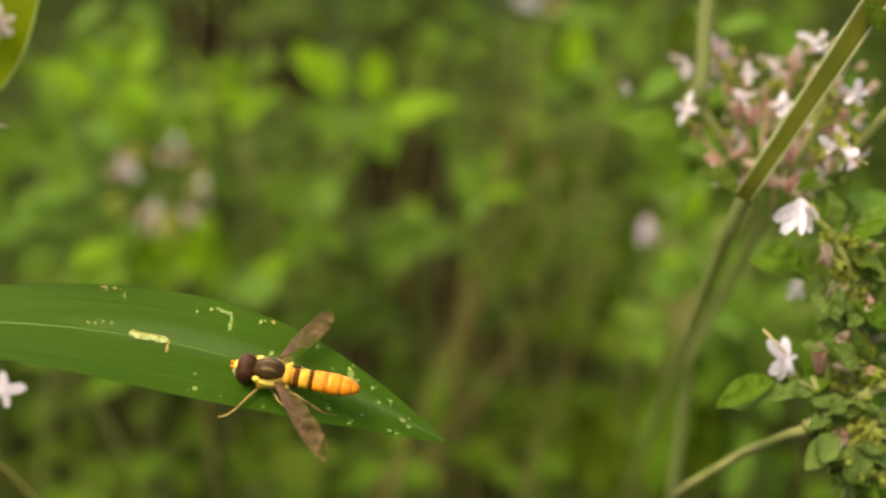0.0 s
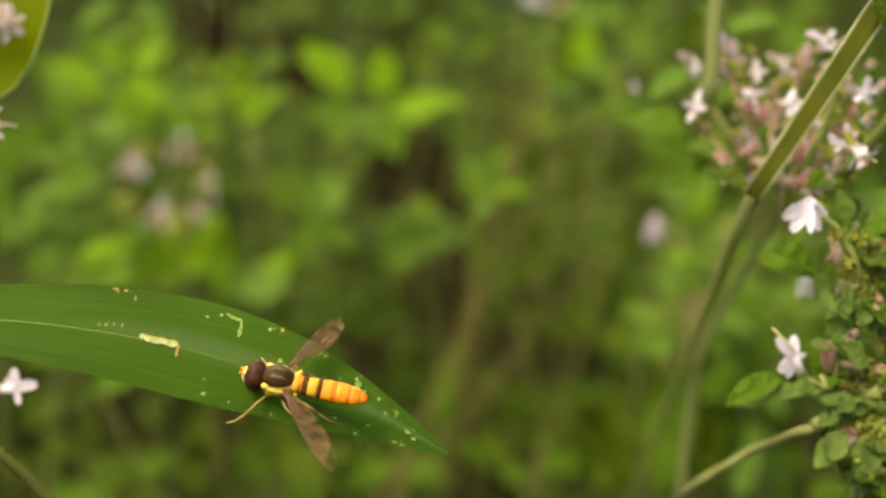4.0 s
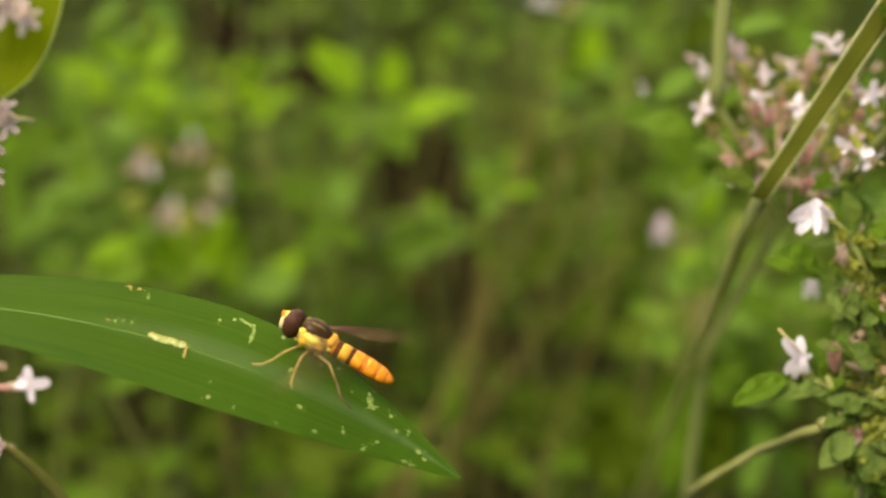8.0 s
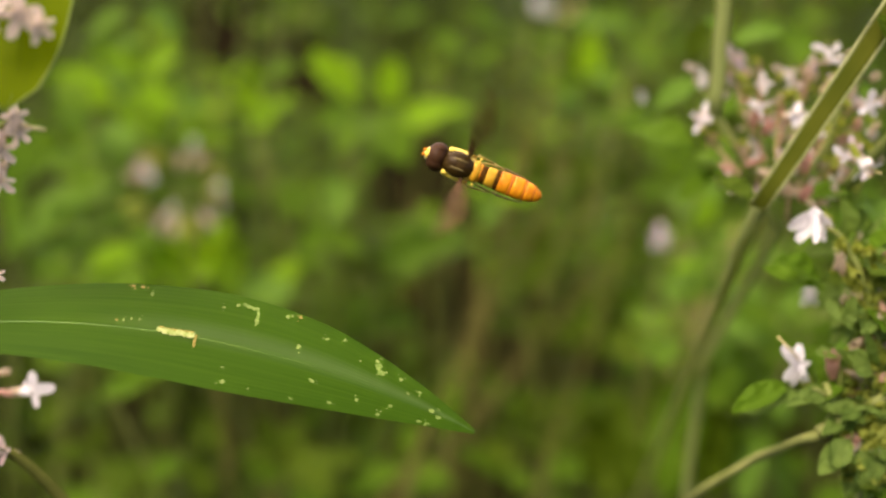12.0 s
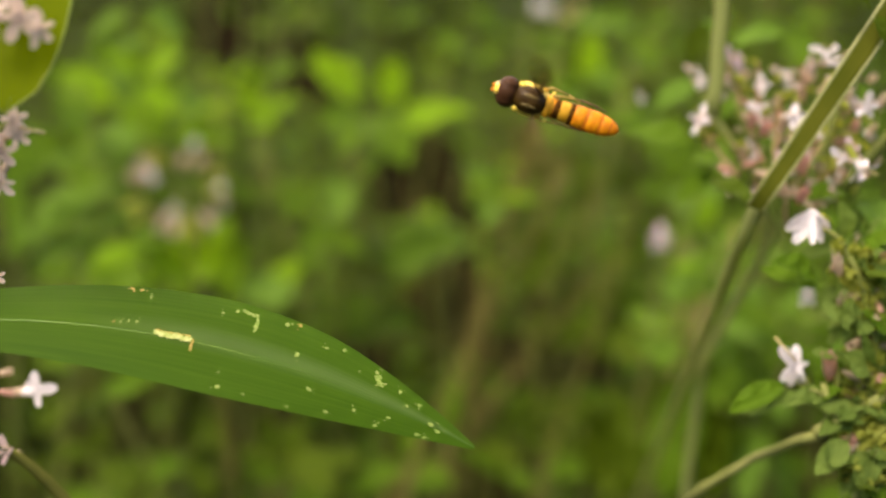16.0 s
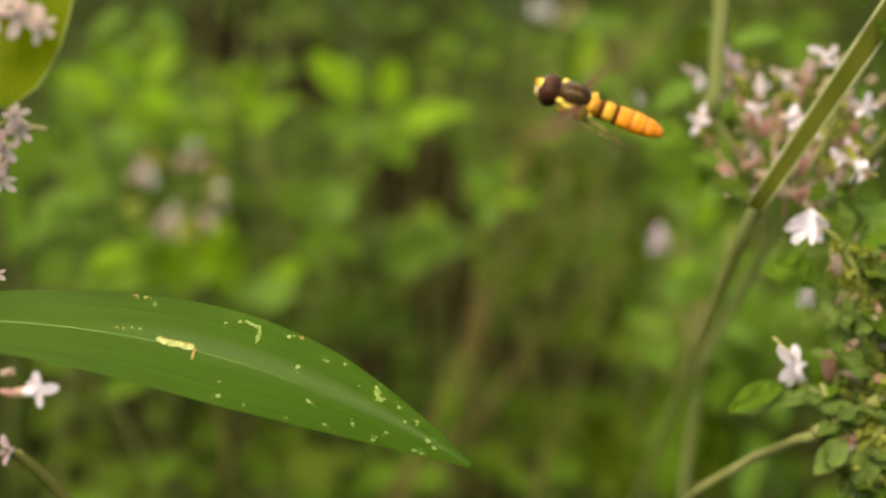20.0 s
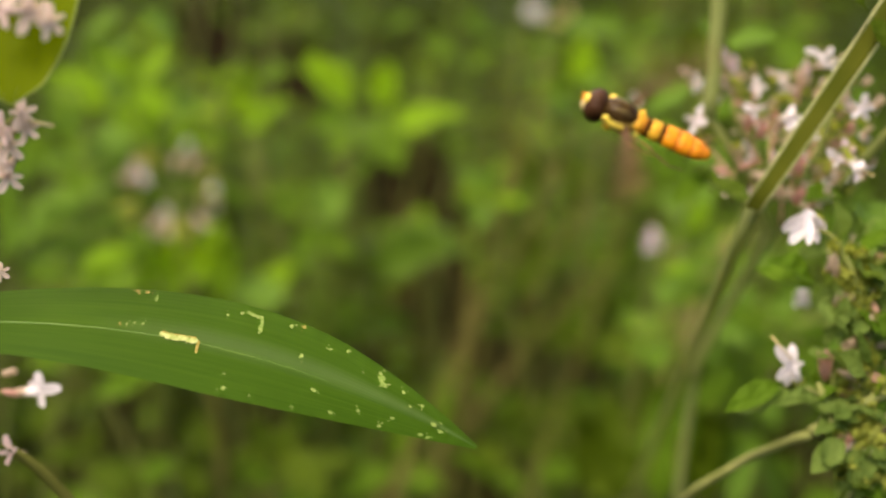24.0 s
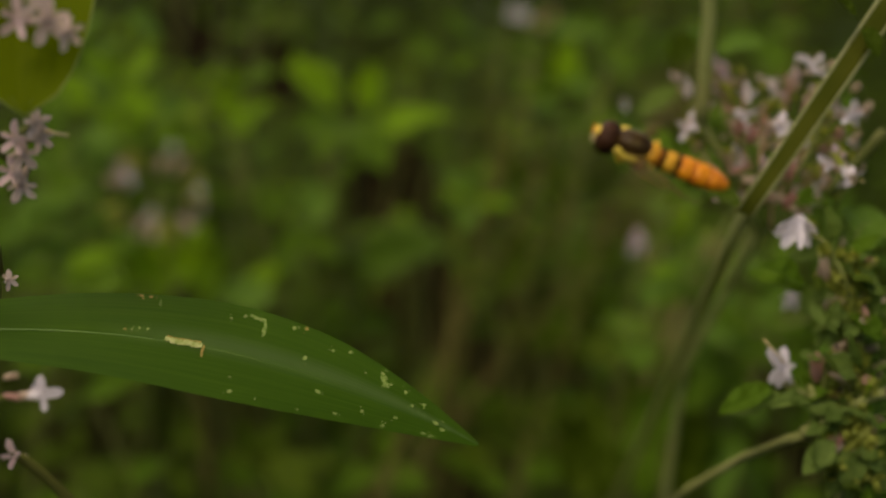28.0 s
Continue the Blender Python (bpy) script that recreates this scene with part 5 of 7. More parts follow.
for k, (base, tip, kind, wide) in enumerate((
        ((0.03043, 0.10601, 0.24485), (0.02470, 0.10246, 0.24410), "mature", 0.7),
        ((0.03900, 0.10647, 0.24596), (0.03378, 0.10400, 0.24786), "curled", 0.8),
        ((0.03711, 0.10743, 0.24834), (0.03488, 0.10599, 0.25278), "curled", 0.9),
        ((0.03785, 0.10892, 0.25202), (0.03484, 0.10545, 0.25144), "curled", 0.8),
        ((0.03539, 0.10390, 0.23962), (0.03292, 0.10005, 0.23810), "curled", 0.9),
        ((0.03623, 0.10437, 0.24077), (0.03485, 0.10020, 0.23846), "curled", 0.8),
        ((0.03415, 0.10557, 0.24375), (0.02972, 0.10280, 0.24491), "hoary", 0.6),
        ((0.03900, 0.10548, 0.24352), (0.03417, 0.10309, 0.24562), "curled", 0.7),
        ((0.03786, 0.10474, 0.24169), (0.03368, 0.10240, 0.24392), "hoary", 0.6),
        ((0.03899, 0.10966, 0.25385), (0.03546, 0.10626, 0.25346), "curled", 0.9),
        ((0.03900, 0.10372, 0.23916), (0.03659, 0.10009, 0.23819), "curled", 0.8),
        ((0.03464, 0.10455, 0.24123), (0.03185, 0.10291, 0.24518), "hoary", 0.5),
        ((0.03761, 0.10595, 0.24467), (0.03475, 0.10228, 0.24361), "curled", 0.7),
        ((0.03860, 0.10818, 0.25018), (0.03908, 0.10654, 0.25413), "hoary", 0.8),
        ((0.03663, 0.10372, 0.23916), (0.03861, 0.10038, 0.23891), "curled", 0.8),
        ((0.03562, 0.10985, 0.25431), (0.03763, 0.10762, 0.25681), "hoary", 0.8),
        ((0.03315, 0.10928, 0.25293), (0.02909, 0.10740, 0.25627), "mature", 0.9),
        ((0.03662, 0.10669, 0.24651), (0.03353, 0.10472, 0.24965), "curled", 0.6),
        ((0.03563, 0.10502, 0.24237), (0.03233, 0.10164, 0.24204), "hoary", 0.5),
        ((0.03787, 0.10279, 0.23687), (0.03475, 0.09947, 0.23667), "curled", 0.9))):
    leaf_on(lower, O, base, tip, kind, k, wide=wide)
for line, r in (([(0.03445, 0.10380, 0.24204), (0.03386, 0.10441, 0.24354), (0.03313, 0.10505, 0.24514)], 0.3), ([(0.03534, 0.10376, 0.24195), (0.03642, 0.10469, 0.24423), (0.03691, 0.10598, 0.24741), (0.03754, 0.10800, 0.25242)], 0.32), ([(0.03534, 0.10367, 0.24172), (0.03706, 0.10423, 0.24309), (0.03887, 0.10478, 0.24445)], 0.28), ([(0.03254, 0.10343, 0.24113), (0.03386, 0.10373, 0.24186), (0.03544, 0.10388, 0.24222)], 0.42), ([(0.03367, 0.10454, 0.24386), (0.03268, 0.10479, 0.24450), (0.03170, 0.10494, 0.24486)], 0.16), ([(0.03777, 0.10826, 0.24905), (0.03627, 0.10975, 0.25274), (0.03428, 0.11086, 0.25550)], 0.22)):
    stalk_part(lower, O, line, r * 1.1 * MM, r * 0.85 * MM, DOWNY)
for k in range(60):
    p = Vector((0.03655, 0.11146, 0.25609)).lerp(Vector((0.04054, 0.10234, 0.23642)), rng.random()) + Vector((rng.uniform(-0.002, 0.003), rng.uniform(0.001, 0.006), 0))
    a = rng.uniform(0, 6.28)
    leaf_on(lower, O, p, p + Vector((math.cos(a), -0.3, math.sin(a))) * rng.uniform(2.2, 4.2) * MM, ("hoary", "curled", "pale")[k % 3], k)
for k in range(46):
    p = Vector((0.03576, 0.12147, 0.25239)).lerp(Vector((0.04336, 0.12148, 0.25239)), rng.random()).lerp(Vector((0.03904, 0.11374, 0.23326)).lerp(Vector((0.04392, 0.11191, 0.22873)), rng.random()), rng.random())
    a = rng.uniform(0, 6.28)
    leaf_on(lower, O, p, p + Vector((math.cos(a), -0.4, math.sin(a))) * rng.uniform(3.0, 5.5) * MM, ("pale", "hoary", "mature")[k % 3], k, wide=0.9)
for k in range(130):
    p = Vector((0.03556, 0.11046, 0.25609)).lerp(Vector((0.03954, 0.10134, 0.23642)), rng.random()) + Vector((rng.uniform(-0.0018, 0.003), rng.uniform(-0.001, 0.003), 0))
    a = rng.uniform(0, 6.28)
    if k % 3 == 0:
        bud(lower, O, p, (math.cos(a), -0.5, abs(math.sin(a))), rng.uniform(1.2, 1.9) * MM, "green" if k % 2 else "pink")
    else:
        leaf_on(lower, O, p, p + Vector((math.cos(a), -0.5, math.sin(a))) * rng.uniform(1.2, 2.2) * MM, ("hoary", "pale", "young")[k % 4 % 3], k, wide=0.7)

# side sprigs beneath the node
T = (0.03013, 0.15206, 0.22612)
plant = grown(T, 60, [(T, (0.02021, 0.15067, 0.22711), "pale", 1.0), (T, (0.03571, 0.13762, 0.23060), "mature", 0.7), (T, (0.02330, 0.13672, 0.22835), "shade", 0.8)], pairs=1, tag="leafy herb with a rounded pale leaf")
T = (0.02240, 0.12902, 0.24942)
O = Vector(foot(T))
plant = grown(T, 61, [((0.02360, 0.13080, 0.24468), (0.02684, 0.13124, 0.24577), "young", 0.8), ((0.02360, 0.13080, 0.24468), (0.02154, 0.13036, 0.24359), "mature", 0.8)], pairs=1, thick=0.2 * MM, tag="slender herb with one pinkish white flower")
flower(plant, O, (0.02228, 0.12893, 0.24921), (0, -0.93, 0.37), (0, 0, 1), 1.15 * MM, "lilac", "green", 0.75, 5)
for k, (top, low) in enumerate((((0.03705, 0.13950, 0.24628), (0.03150, 0.14745, 0.22596)), ((0.03608, 0.14874, 0.22913), (0.03137, 0.15043, 0.20665)), ((0.04340, 0.13617, 0.23804), (0.03241, 0.14668, 0.22937)), ((0.03211, 0.13071, 0.25123), (0.03115, 0.14496, 0.23314)))):
    top, low = Vector(top), Vector(low)
    end = low + (low - top).normalized() * (0.002 if k == 2 else 0.08)
    stalk = thing("slender_stalk", end, "thin pale green stalk crossing behind the leaning stem", "stalk", "slender stalks")
    part("stem", tube(bmesh.new(), [p - end for p in bend(end, top, (0.001, 0, 0), 9, k)], 0.5 * MM, 0.4 * MM, 6), SAGE, stalk)

# ---- close by on the other side: broad leaf and flower spike ----
O = Vector((-0.03147, 0.08755, 0.29245))
broad = thing("broad_leaf", O, "broad yellow-green leaf with a pale margin, hanging in close", "leaf")
broad.scale = (1.06, 1.06, 1.06)
A, B = Vector((-0.02691, 0.08899, 0.29334)), Vector((-0.02669, 0.08014, 0.27679))


def broad_leaf():
    bm = bmesh.new()
    rims = ([], [])
    lines = {2: [], 3: [], 5: [], 6: []}
    rows = []
    lay = (B - A).normalized()
    side = Vector((1, 0, 0))
    deep = lay.cross(side).normalized()
    for i in range(15):
        s = i / 14
        half = 4.65 * MM * (1 - s ** 4) ** 0.6 * (0.75 + 0.25 * min(1, s * 2)) if i < 14 else 0.05 * MM
        c = A.lerp(B, s) - O
        row = [bm.verts.new(c + side * half * t + deep * (0.16 * half * abs(t) + 0.05 * MM * math.sin(9 * t))) for t in (-1, -0.75, -0.5, -0.25, 0, 0.25, 0.5, 0.75, 1)]
        rows.append(row)
        rims[0].append(row[0].co.copy())
        rims[1].append(row[-1].co.copy())
        for t in lines:
            lines[t].append(row[t].co.copy())
    for a, b in zip(rows, rows[1:]):
        for k in range(8):
            bm.faces.new((a[k], b[k], b[k + 1], a[k + 1]))
    part("blade", bm, BROAD, broad)
    for r in rims:
        part("margin", tube(bmesh.new(), r, 0.06 * MM, 0.06 * MM, 5), RIM, broad, "pale leaf margin")
    for t in (2, 3, 5, 6):
        part("vein", tube(bmesh.new(), [v - deep * 0.04 * MM for v in lines[t]], 0.05 * MM, 0.04 * MM, 4), RIM, broad)
    part("midrib", tube(bmesh.new(), [A.lerp(B, i / 8) - O - deep * 0.08 * MM for i in range(9)], 0.16 * MM, 0.06 * MM, 5), RIM, broad, "pale midrib")
    part("stalk", tube(bmesh.new(), [A - O, (0, 0, 0), Vector((-0.02, 0.01, -0.12))], 0.25 * MM, 0.4 * MM, 6), STEM, broad)


broad_leaf()
T = (-0.02599, 0.07359, 0.28727)
O = Vector((T[0] - 0.03, T[1] + 0.01, -0.004))
spike = thing("flower_spike", O, "slender spike of pinkish white florets hanging in close", "flower spike")
spike.scale = (1.17, 1.17, 1.17)
stalk_part(spike, O, [O - Vector((0, 0, 0.16)), O, (-0.03431, 0.07671, 0.26297), (-0.02997, 0.07444, 0.27068), (-0.02791, 0.07476, 0.27815), T], 0.6 * MM, 0.35 * MM, STEM)
for k, (p, way, size, tint) in enumerate((((-0.02216, 0.07094, 0.28473), (0.35, -1, -0.1), 1.35, "cream"), ((-0.02280, 0.07184, 0.28562), (0, -1, 0.5), 1.3, "cream"), ((-0.02107, 0.07043, 0.28424), (0.7, -0.9, -0.2), 1.0, "cream"),
                                         ((-0.02450, 0.07518, 0.27785), (0.3, -1, 0.2), 1.05, "cream"), ((-0.02424, 0.07485, 0.27704), (0.6, -0.9, -0.2), 0.9, "cream"), ((-0.02544, 0.07497, 0.27599), (0.2, -1, -0.2), 1.15, "cream"),
                                         ((-0.02560, 0.07476, 0.27414), (0.1, -1, -0.4), 1.1, "cream"), ((-0.02619, 0.07504, 0.27484), (-0.3, -0.9, 0.2), 1.0, "pink"), ((-0.02573, 0.07481, 0.27695), (-0.4, -0.9, 0.2), 1.0, "pink"),
                                         ((-0.02420, 0.07246, 0.28446), (-0.4, -0.9, 0.2), 1.2, "pink"), ((-0.02947, 0.08282, 0.26473), (0.6, -0.8, 0), 0.7, "cream"), ((-0.02954, 0.08190, 0.26245), (0.6, -0.8, 0), 0.7, "cream"))):
    flower(spike, O, p, way, (0, -0.2, 1), size * 0.92 * MM, tint, "pink", 0.55)
    joint = Vector(p) - Vector(way).normalized() * size * 1.9 * MM
    stalk_part(spike, O, bend(joint, Vector((-0.02997, 0.07444, 0.27068)).lerp(Vector(T), max(0.0, min(1.0, (480 - k * 14) / 480 if k in (0, 1, 2, 9) else 0.45))), (0, 0.001, -0.001), 5, k), 0.14 * MM, 0.18 * MM, STEM, name="pedicel")
stalk_part(spike, O, [(-0.02412, 0.07485, 0.27758), (-0.02332, 0.07449, 0.27749), (-0.02252, 0.07416, 0.27746)], 0.1 * MM, 0.13 * MM, CREAM, name="style", label="protruding buff style")

# four-petalled flower and a pink bud below the grass blade
T = (-0.03858, 0.09782, 0.24771)
O = Vector((T[0] - 0.01, T[1] + 0.02, -0.004))
under = thing("flowering_herb", O, "herb with a small four-lobed white flower and pink buds", "flowering herb", "flowering herbs")
under.scale = (1.1, 1.1, 1.1)
stalk_part(under, O, bend(O - Vector((0, 0, 0.16)), T, (0, 0.004, 0), 10, 2), 0.7 * MM, 0.4 * MM)
stalk_part(under, O, [T, (-0.03576, 0.09775, 0.24816)], 0.3 * MM, 0.25 * MM)
lipped(under, O, (-0.03257, 0.09678, 0.24898), (-0.03440, 0.09757, 0.24836), (((-0.03270, 0.09689, 0.25054), 1.0), ((-0.03108, 0.09642, 0.24937), 0.9), ((-0.03216, 0.09581, 0.24787), 0.9), ((-0.03332, 0.09659, 0.24979), 0.8)), cup="pink", wide=0.75, label="small four-lobed white flower")
bud(under, O, (-0.03531, 0.09757, 0.24836), (1, -0.3, 0), 1.5 * MM, "rose")
bud(under, O, (-0.03550, 0.09816, 0.24984), (0.8, -0.4, 0.4), 1.4 * MM, "pink")
stalk_part(under, O, bend((-0.02797, 0.09061, 0.24013), (-0.03405, 0.09208, 0.24634), (0.0003, 0, 0.0006), 7, 3), 0.5 * MM, 0.4 * MM, DUSKY)
flower(under, O, (-0.03377, 0.09157, 0.24634), (-0.3, -0.8, 0.5), (0, 0, 1), 1.1 * MM, "pink", "pink", 0.45, 4)

# ---- the grass blade ----
ROOT = Vector((-0.05650, 0.08828, 0.25557))
blade = tagged(new("grass_blade"), "long arching green grass blade with pale feeding scars", "grass blade")
blade.empty_display_size = 0.005
blade.location = ROOT
BEND = [Vector(p) - ROOT for p in ((-0.05650, 0.08828, 0.25557), (-0.03609, 0.09024, 0.26041), (-0.01637, 0.09030, 0.25922), (0.00232, 0.09036, 0.24735))]
VIEW_UP, VIEW_IN = Vector((0, 0.3746, 0.9272)), Vector((0, 0.9272, -0.3746))


def on_blade(s, t, lift=0.0):
    """A point of the blade's upper face: s from root to tip, t from -1 (lower edge) to 1 (upper edge)."""
    a, b, c, d = BEND
    q = 1 - s
    mid = a * q ** 3 + b * (3 * q * q * s) + c * (3 * q * s * s) + d * s ** 3
    along = ((b - a) * (q * q) + (c - b) * (2 * q * s) + (d - c) * (s * s)).normalized()
    across = VIEW_IN.cross(along).normalized()
    across = across if across.dot(VIEW_UP) > 0 else -across
    if s < 0.66:
        half = 1 - 2.2 * (0.66 - s) ** 1.4 if s > 0.3 else 0.47
    else:
        half = max(0.0, 1 - ((s - 0.66) / 0.345) ** 2) ** 0.98 * (1 - 0.2 * max(0.0, (s - 0.8) / 0.2) * (t > 0))
    half *= 3.45 * MM
    ripple = 0.05 * MM * math.sin(23 * s + 3 * t)
    away = VIEW_IN * (0.75 * half * t + 0.2 * half * t * t + ripple)
    return mid + across * (half * t * (1.0 if t > 0 else 0.96)) + away + (VIEW_UP * 0.65 - VIEW_IN * 0.75) * lift


def blade_sheet(bm, s0, s1, n, cols, lift):
    uv = bm.loops.layers.uv.new("UVMap")
    rows = []
    for i in range(n + 1):
        s = s0 + (s1 - s0) * i / n
        rows.append([(bm.verts.new(on_blade(s, t, lift)), (s, 0.5 + 0.5 * t)) for t in (-1 + 2 * k / cols for k in range(cols + 1))])
    for a, b in zip(rows, rows[1:]):
        for k in range(cols):
            quad = (a[k], b[k], b[k + 1], a[k + 1])
            face = bm.faces.new([v for v, _ in quad])
            for loop, (_, st) in zip(face.loops, quad):
                loop[uv].uv = st
    return bm


sheet = blade_sheet(bmesh.new(), 0, 0.997, 60, 12, 0)
bmesh.ops.solidify(sheet, geom=sheet.faces[:], thickness=0.05 * MM)
crisp(sheet)
part("blade", sheet, BLADE, blade)
part("midrib", tube(bmesh.new(), [on_blade(0.02 * i, 0.0, -0.05 * MM) for i in range(48)], 0.16 * MM, 0.04 * MM, 6), MIDRIB, blade, "paler midrib")


def scar(s, t, length, height, seed, mat=None):
    """A ragged bleached patch on the blade, over the midrib where it lies there, with a few specks beside it."""
    over = 0.13 * MM if abs(t) < 0.14 else 0.0
    rng = random.Random(seed)
    bm = bmesh.new()
    for n in range(3):
        f = 1.0 if n == 0 else rng.uniform(0.25, 0.5)
        cs, ct = (s, t) if n == 0 else (s + length * rng.uniform(-2, 2), max(-0.95, min(0.95, t + height * rng.uniform(-2, 2))))
        hub = bm.verts.new(on_blade(cs, ct, 0.025 * MM + over))
        ring = []
        for k in range(13):
            a = 2 * math.pi * k / 13
            r = f * rng.uniform(0.45, 1.15)
            ring.append(bm.verts.new(on_blade(cs + length * r * math.cos(a), ct + height * r * math.sin(a), 0.012 * MM + over)))
        for k in range(13):
            bm.faces.new((hub, ring[k], ring[(k + 1) % 13]))
    part("scar", bm, mat or SCAR, blade, "bleached feeding scar")


def gnawed(line, seed, mat, wide=0.045):
    """A ragged gnawed streak along places of the blade, (s, t) each."""
    rng = random.Random(seed)
    bm = bmesh.new()
    rows = []
    for (s0, t0), (s1, t1) in zip(line, line[1:]):
        for i in range(8):
            f = i / 8
            w = wide * rng.uniform(0.35, 1.0)
            steep = abs(t1 - t0) > 0.08
            cs, ct = s0 + (s1 - s0) * f, t0 + (t1 - t0) * f + wide * rng.uniform(-0.25, 0.25)
            over = (0.14 if abs(ct) < 0.14 else 0.02) * MM
            a, b = ((cs - 0.045 * w, ct), (cs + 0.045 * w, ct)) if steep else ((cs, ct - w), (cs, ct + w))
            rows.append((bm.verts.new(on_blade(*a, over)), bm.verts.new(on_blade(*b, over))))
    for a, b in zip(rows, rows[1:]):
        bm.faces.new((a[0], b[0], b[1], a[1]))
    part("scar", bm, mat, blade, "gnawed bleached streak")


gnawed(((0.592, 0.03), (0.606, 0.0), (0.622, 0.0), (0.641, 0.02)), 3, BLEACHED, 0.075)
gnawed(((0.641, 0.04), (0.6405, -0.1), (0.641, -0.22)), 4, OCHRE)
gnawed(((0.594, 0.09), (0.61, 0.06), (0.64, 0.08)), 7, OCHRE, 0.025)
gnawed(((0.682, 0.84), (0.694, 0.82), (0.700, 0.80)), 5, SCAR, 0.04)
gnawed(((0.700, 0.84), (0.704, 0.7), (0.703, 0.55)), 6, SCAR, 0.06)
gnawed(((0.706, 0.6), (0.704, 0.46)), 8, SCAR, 0.05)
for k, (s, t, l, h) in enumerate(((0.573, 0.80, 0.0025, 0.045), (0.558, 0.20, 0.0020, 0.046), (0.568, 0.20, 0.0020, 0.045), (0.549, 0.16, 0.0022, 0.04),
        (0.662, 0.70, 0.0025, 0.042), (0.677, 0.80, 0.0030, 0.034), (0.737, 0.85, 0.0025, 0.053), (0.742, 0.90, 0.0020, 0.036),
        (0.687, -0.80, 0.0042, 0.053), (0.682, -0.50, 0.0021, 0.035), (0.791, -0.35, 0.0041, 0.051), (0.762, 0.30, 0.0036, 0.064),
        (0.791, 0.70, 0.0030, 0.049), (0.811, 0.85, 0.0025, 0.063), (0.861, 0.65, 0.0055, 0.131), (0.866, 0.52, 0.0045, 0.107),
        (0.857, 0.78, 0.0035, 0.08), (0.891, 0.65, 0.0030, 0.082), (0.940, -0.05, 0.0051, 0.178), (0.950, -0.25, 0.0040, 0.179),
        (0.821, -0.80, 0.0031, 0.045), (0.851, -0.55, 0.0025, 0.076), (0.881, -0.85, 0.0030, 0.075), (0.891, -0.45, 0.0030, 0.079),
        (0.930, -0.80, 0.0045, 0.092), (0.940, -0.85, 0.0030, 0.105), (0.905, 0.3, 0.0025, 0.08), (0.918, 0.62, 0.003, 0.1),
        (0.838, 0.55, 0.0018, 0.04), (0.72, -0.85, 0.002, 0.03), (0.775, -0.88, 0.002, 0.03))):
    scar(s, t, l, h, k)
for k, (s, t, l, h) in enumerate(((0.548, 0.95, 0.0035, 0.037), (0.56, 0.94, 0.0030, 0.037), (0.752, 0.93, 0.0025, 0.05), (0.541, 0.15, 0.002, 0.03))):
    scar(s, t, l, h, 50 + k, OCHRE)

# ---- the hoverfly ----
fly = tagged(new("hoverfly"), "slender hoverfly with brown eyes and an orange banded abdomen", "insect")
fly.empty_display_size = 0.003
fly.scale = (0.99, 0.99, 0.99)


def rounded(rows, sides=16):
    """A body of revolution along x, in millimetres: x, half width, half height, centre height."""
    bm = bmesh.new()
    rings = [[bm.verts.new((x * MM, w * MM * math.cos(a), (c + h * math.sin(a)) * MM)) for a in (2 * math.pi * k / sides for k in range(sides))] for x, w, h, c in rows]
    for a, b in zip(rings, rings[1:]):
        for k in range(sides):
            bm.faces.new((a[k], a[(k + 1) % sides], b[(k + 1) % sides], b[k]))
    bm.faces.new(rings[0][::-1])
    bm.faces.new(rings[-1])
    bmesh.ops.recalc_face_normals(bm, faces=bm.faces)
    return bm


def ball(x, y, z, sx, sy, sz, turn=None, rings=10, segs=16):
    return blob(bmesh.new(), (x * MM, y * MM, z * MM), (sx * MM, sy * MM, sz * MM), turn, rings, segs)


LEGS = []


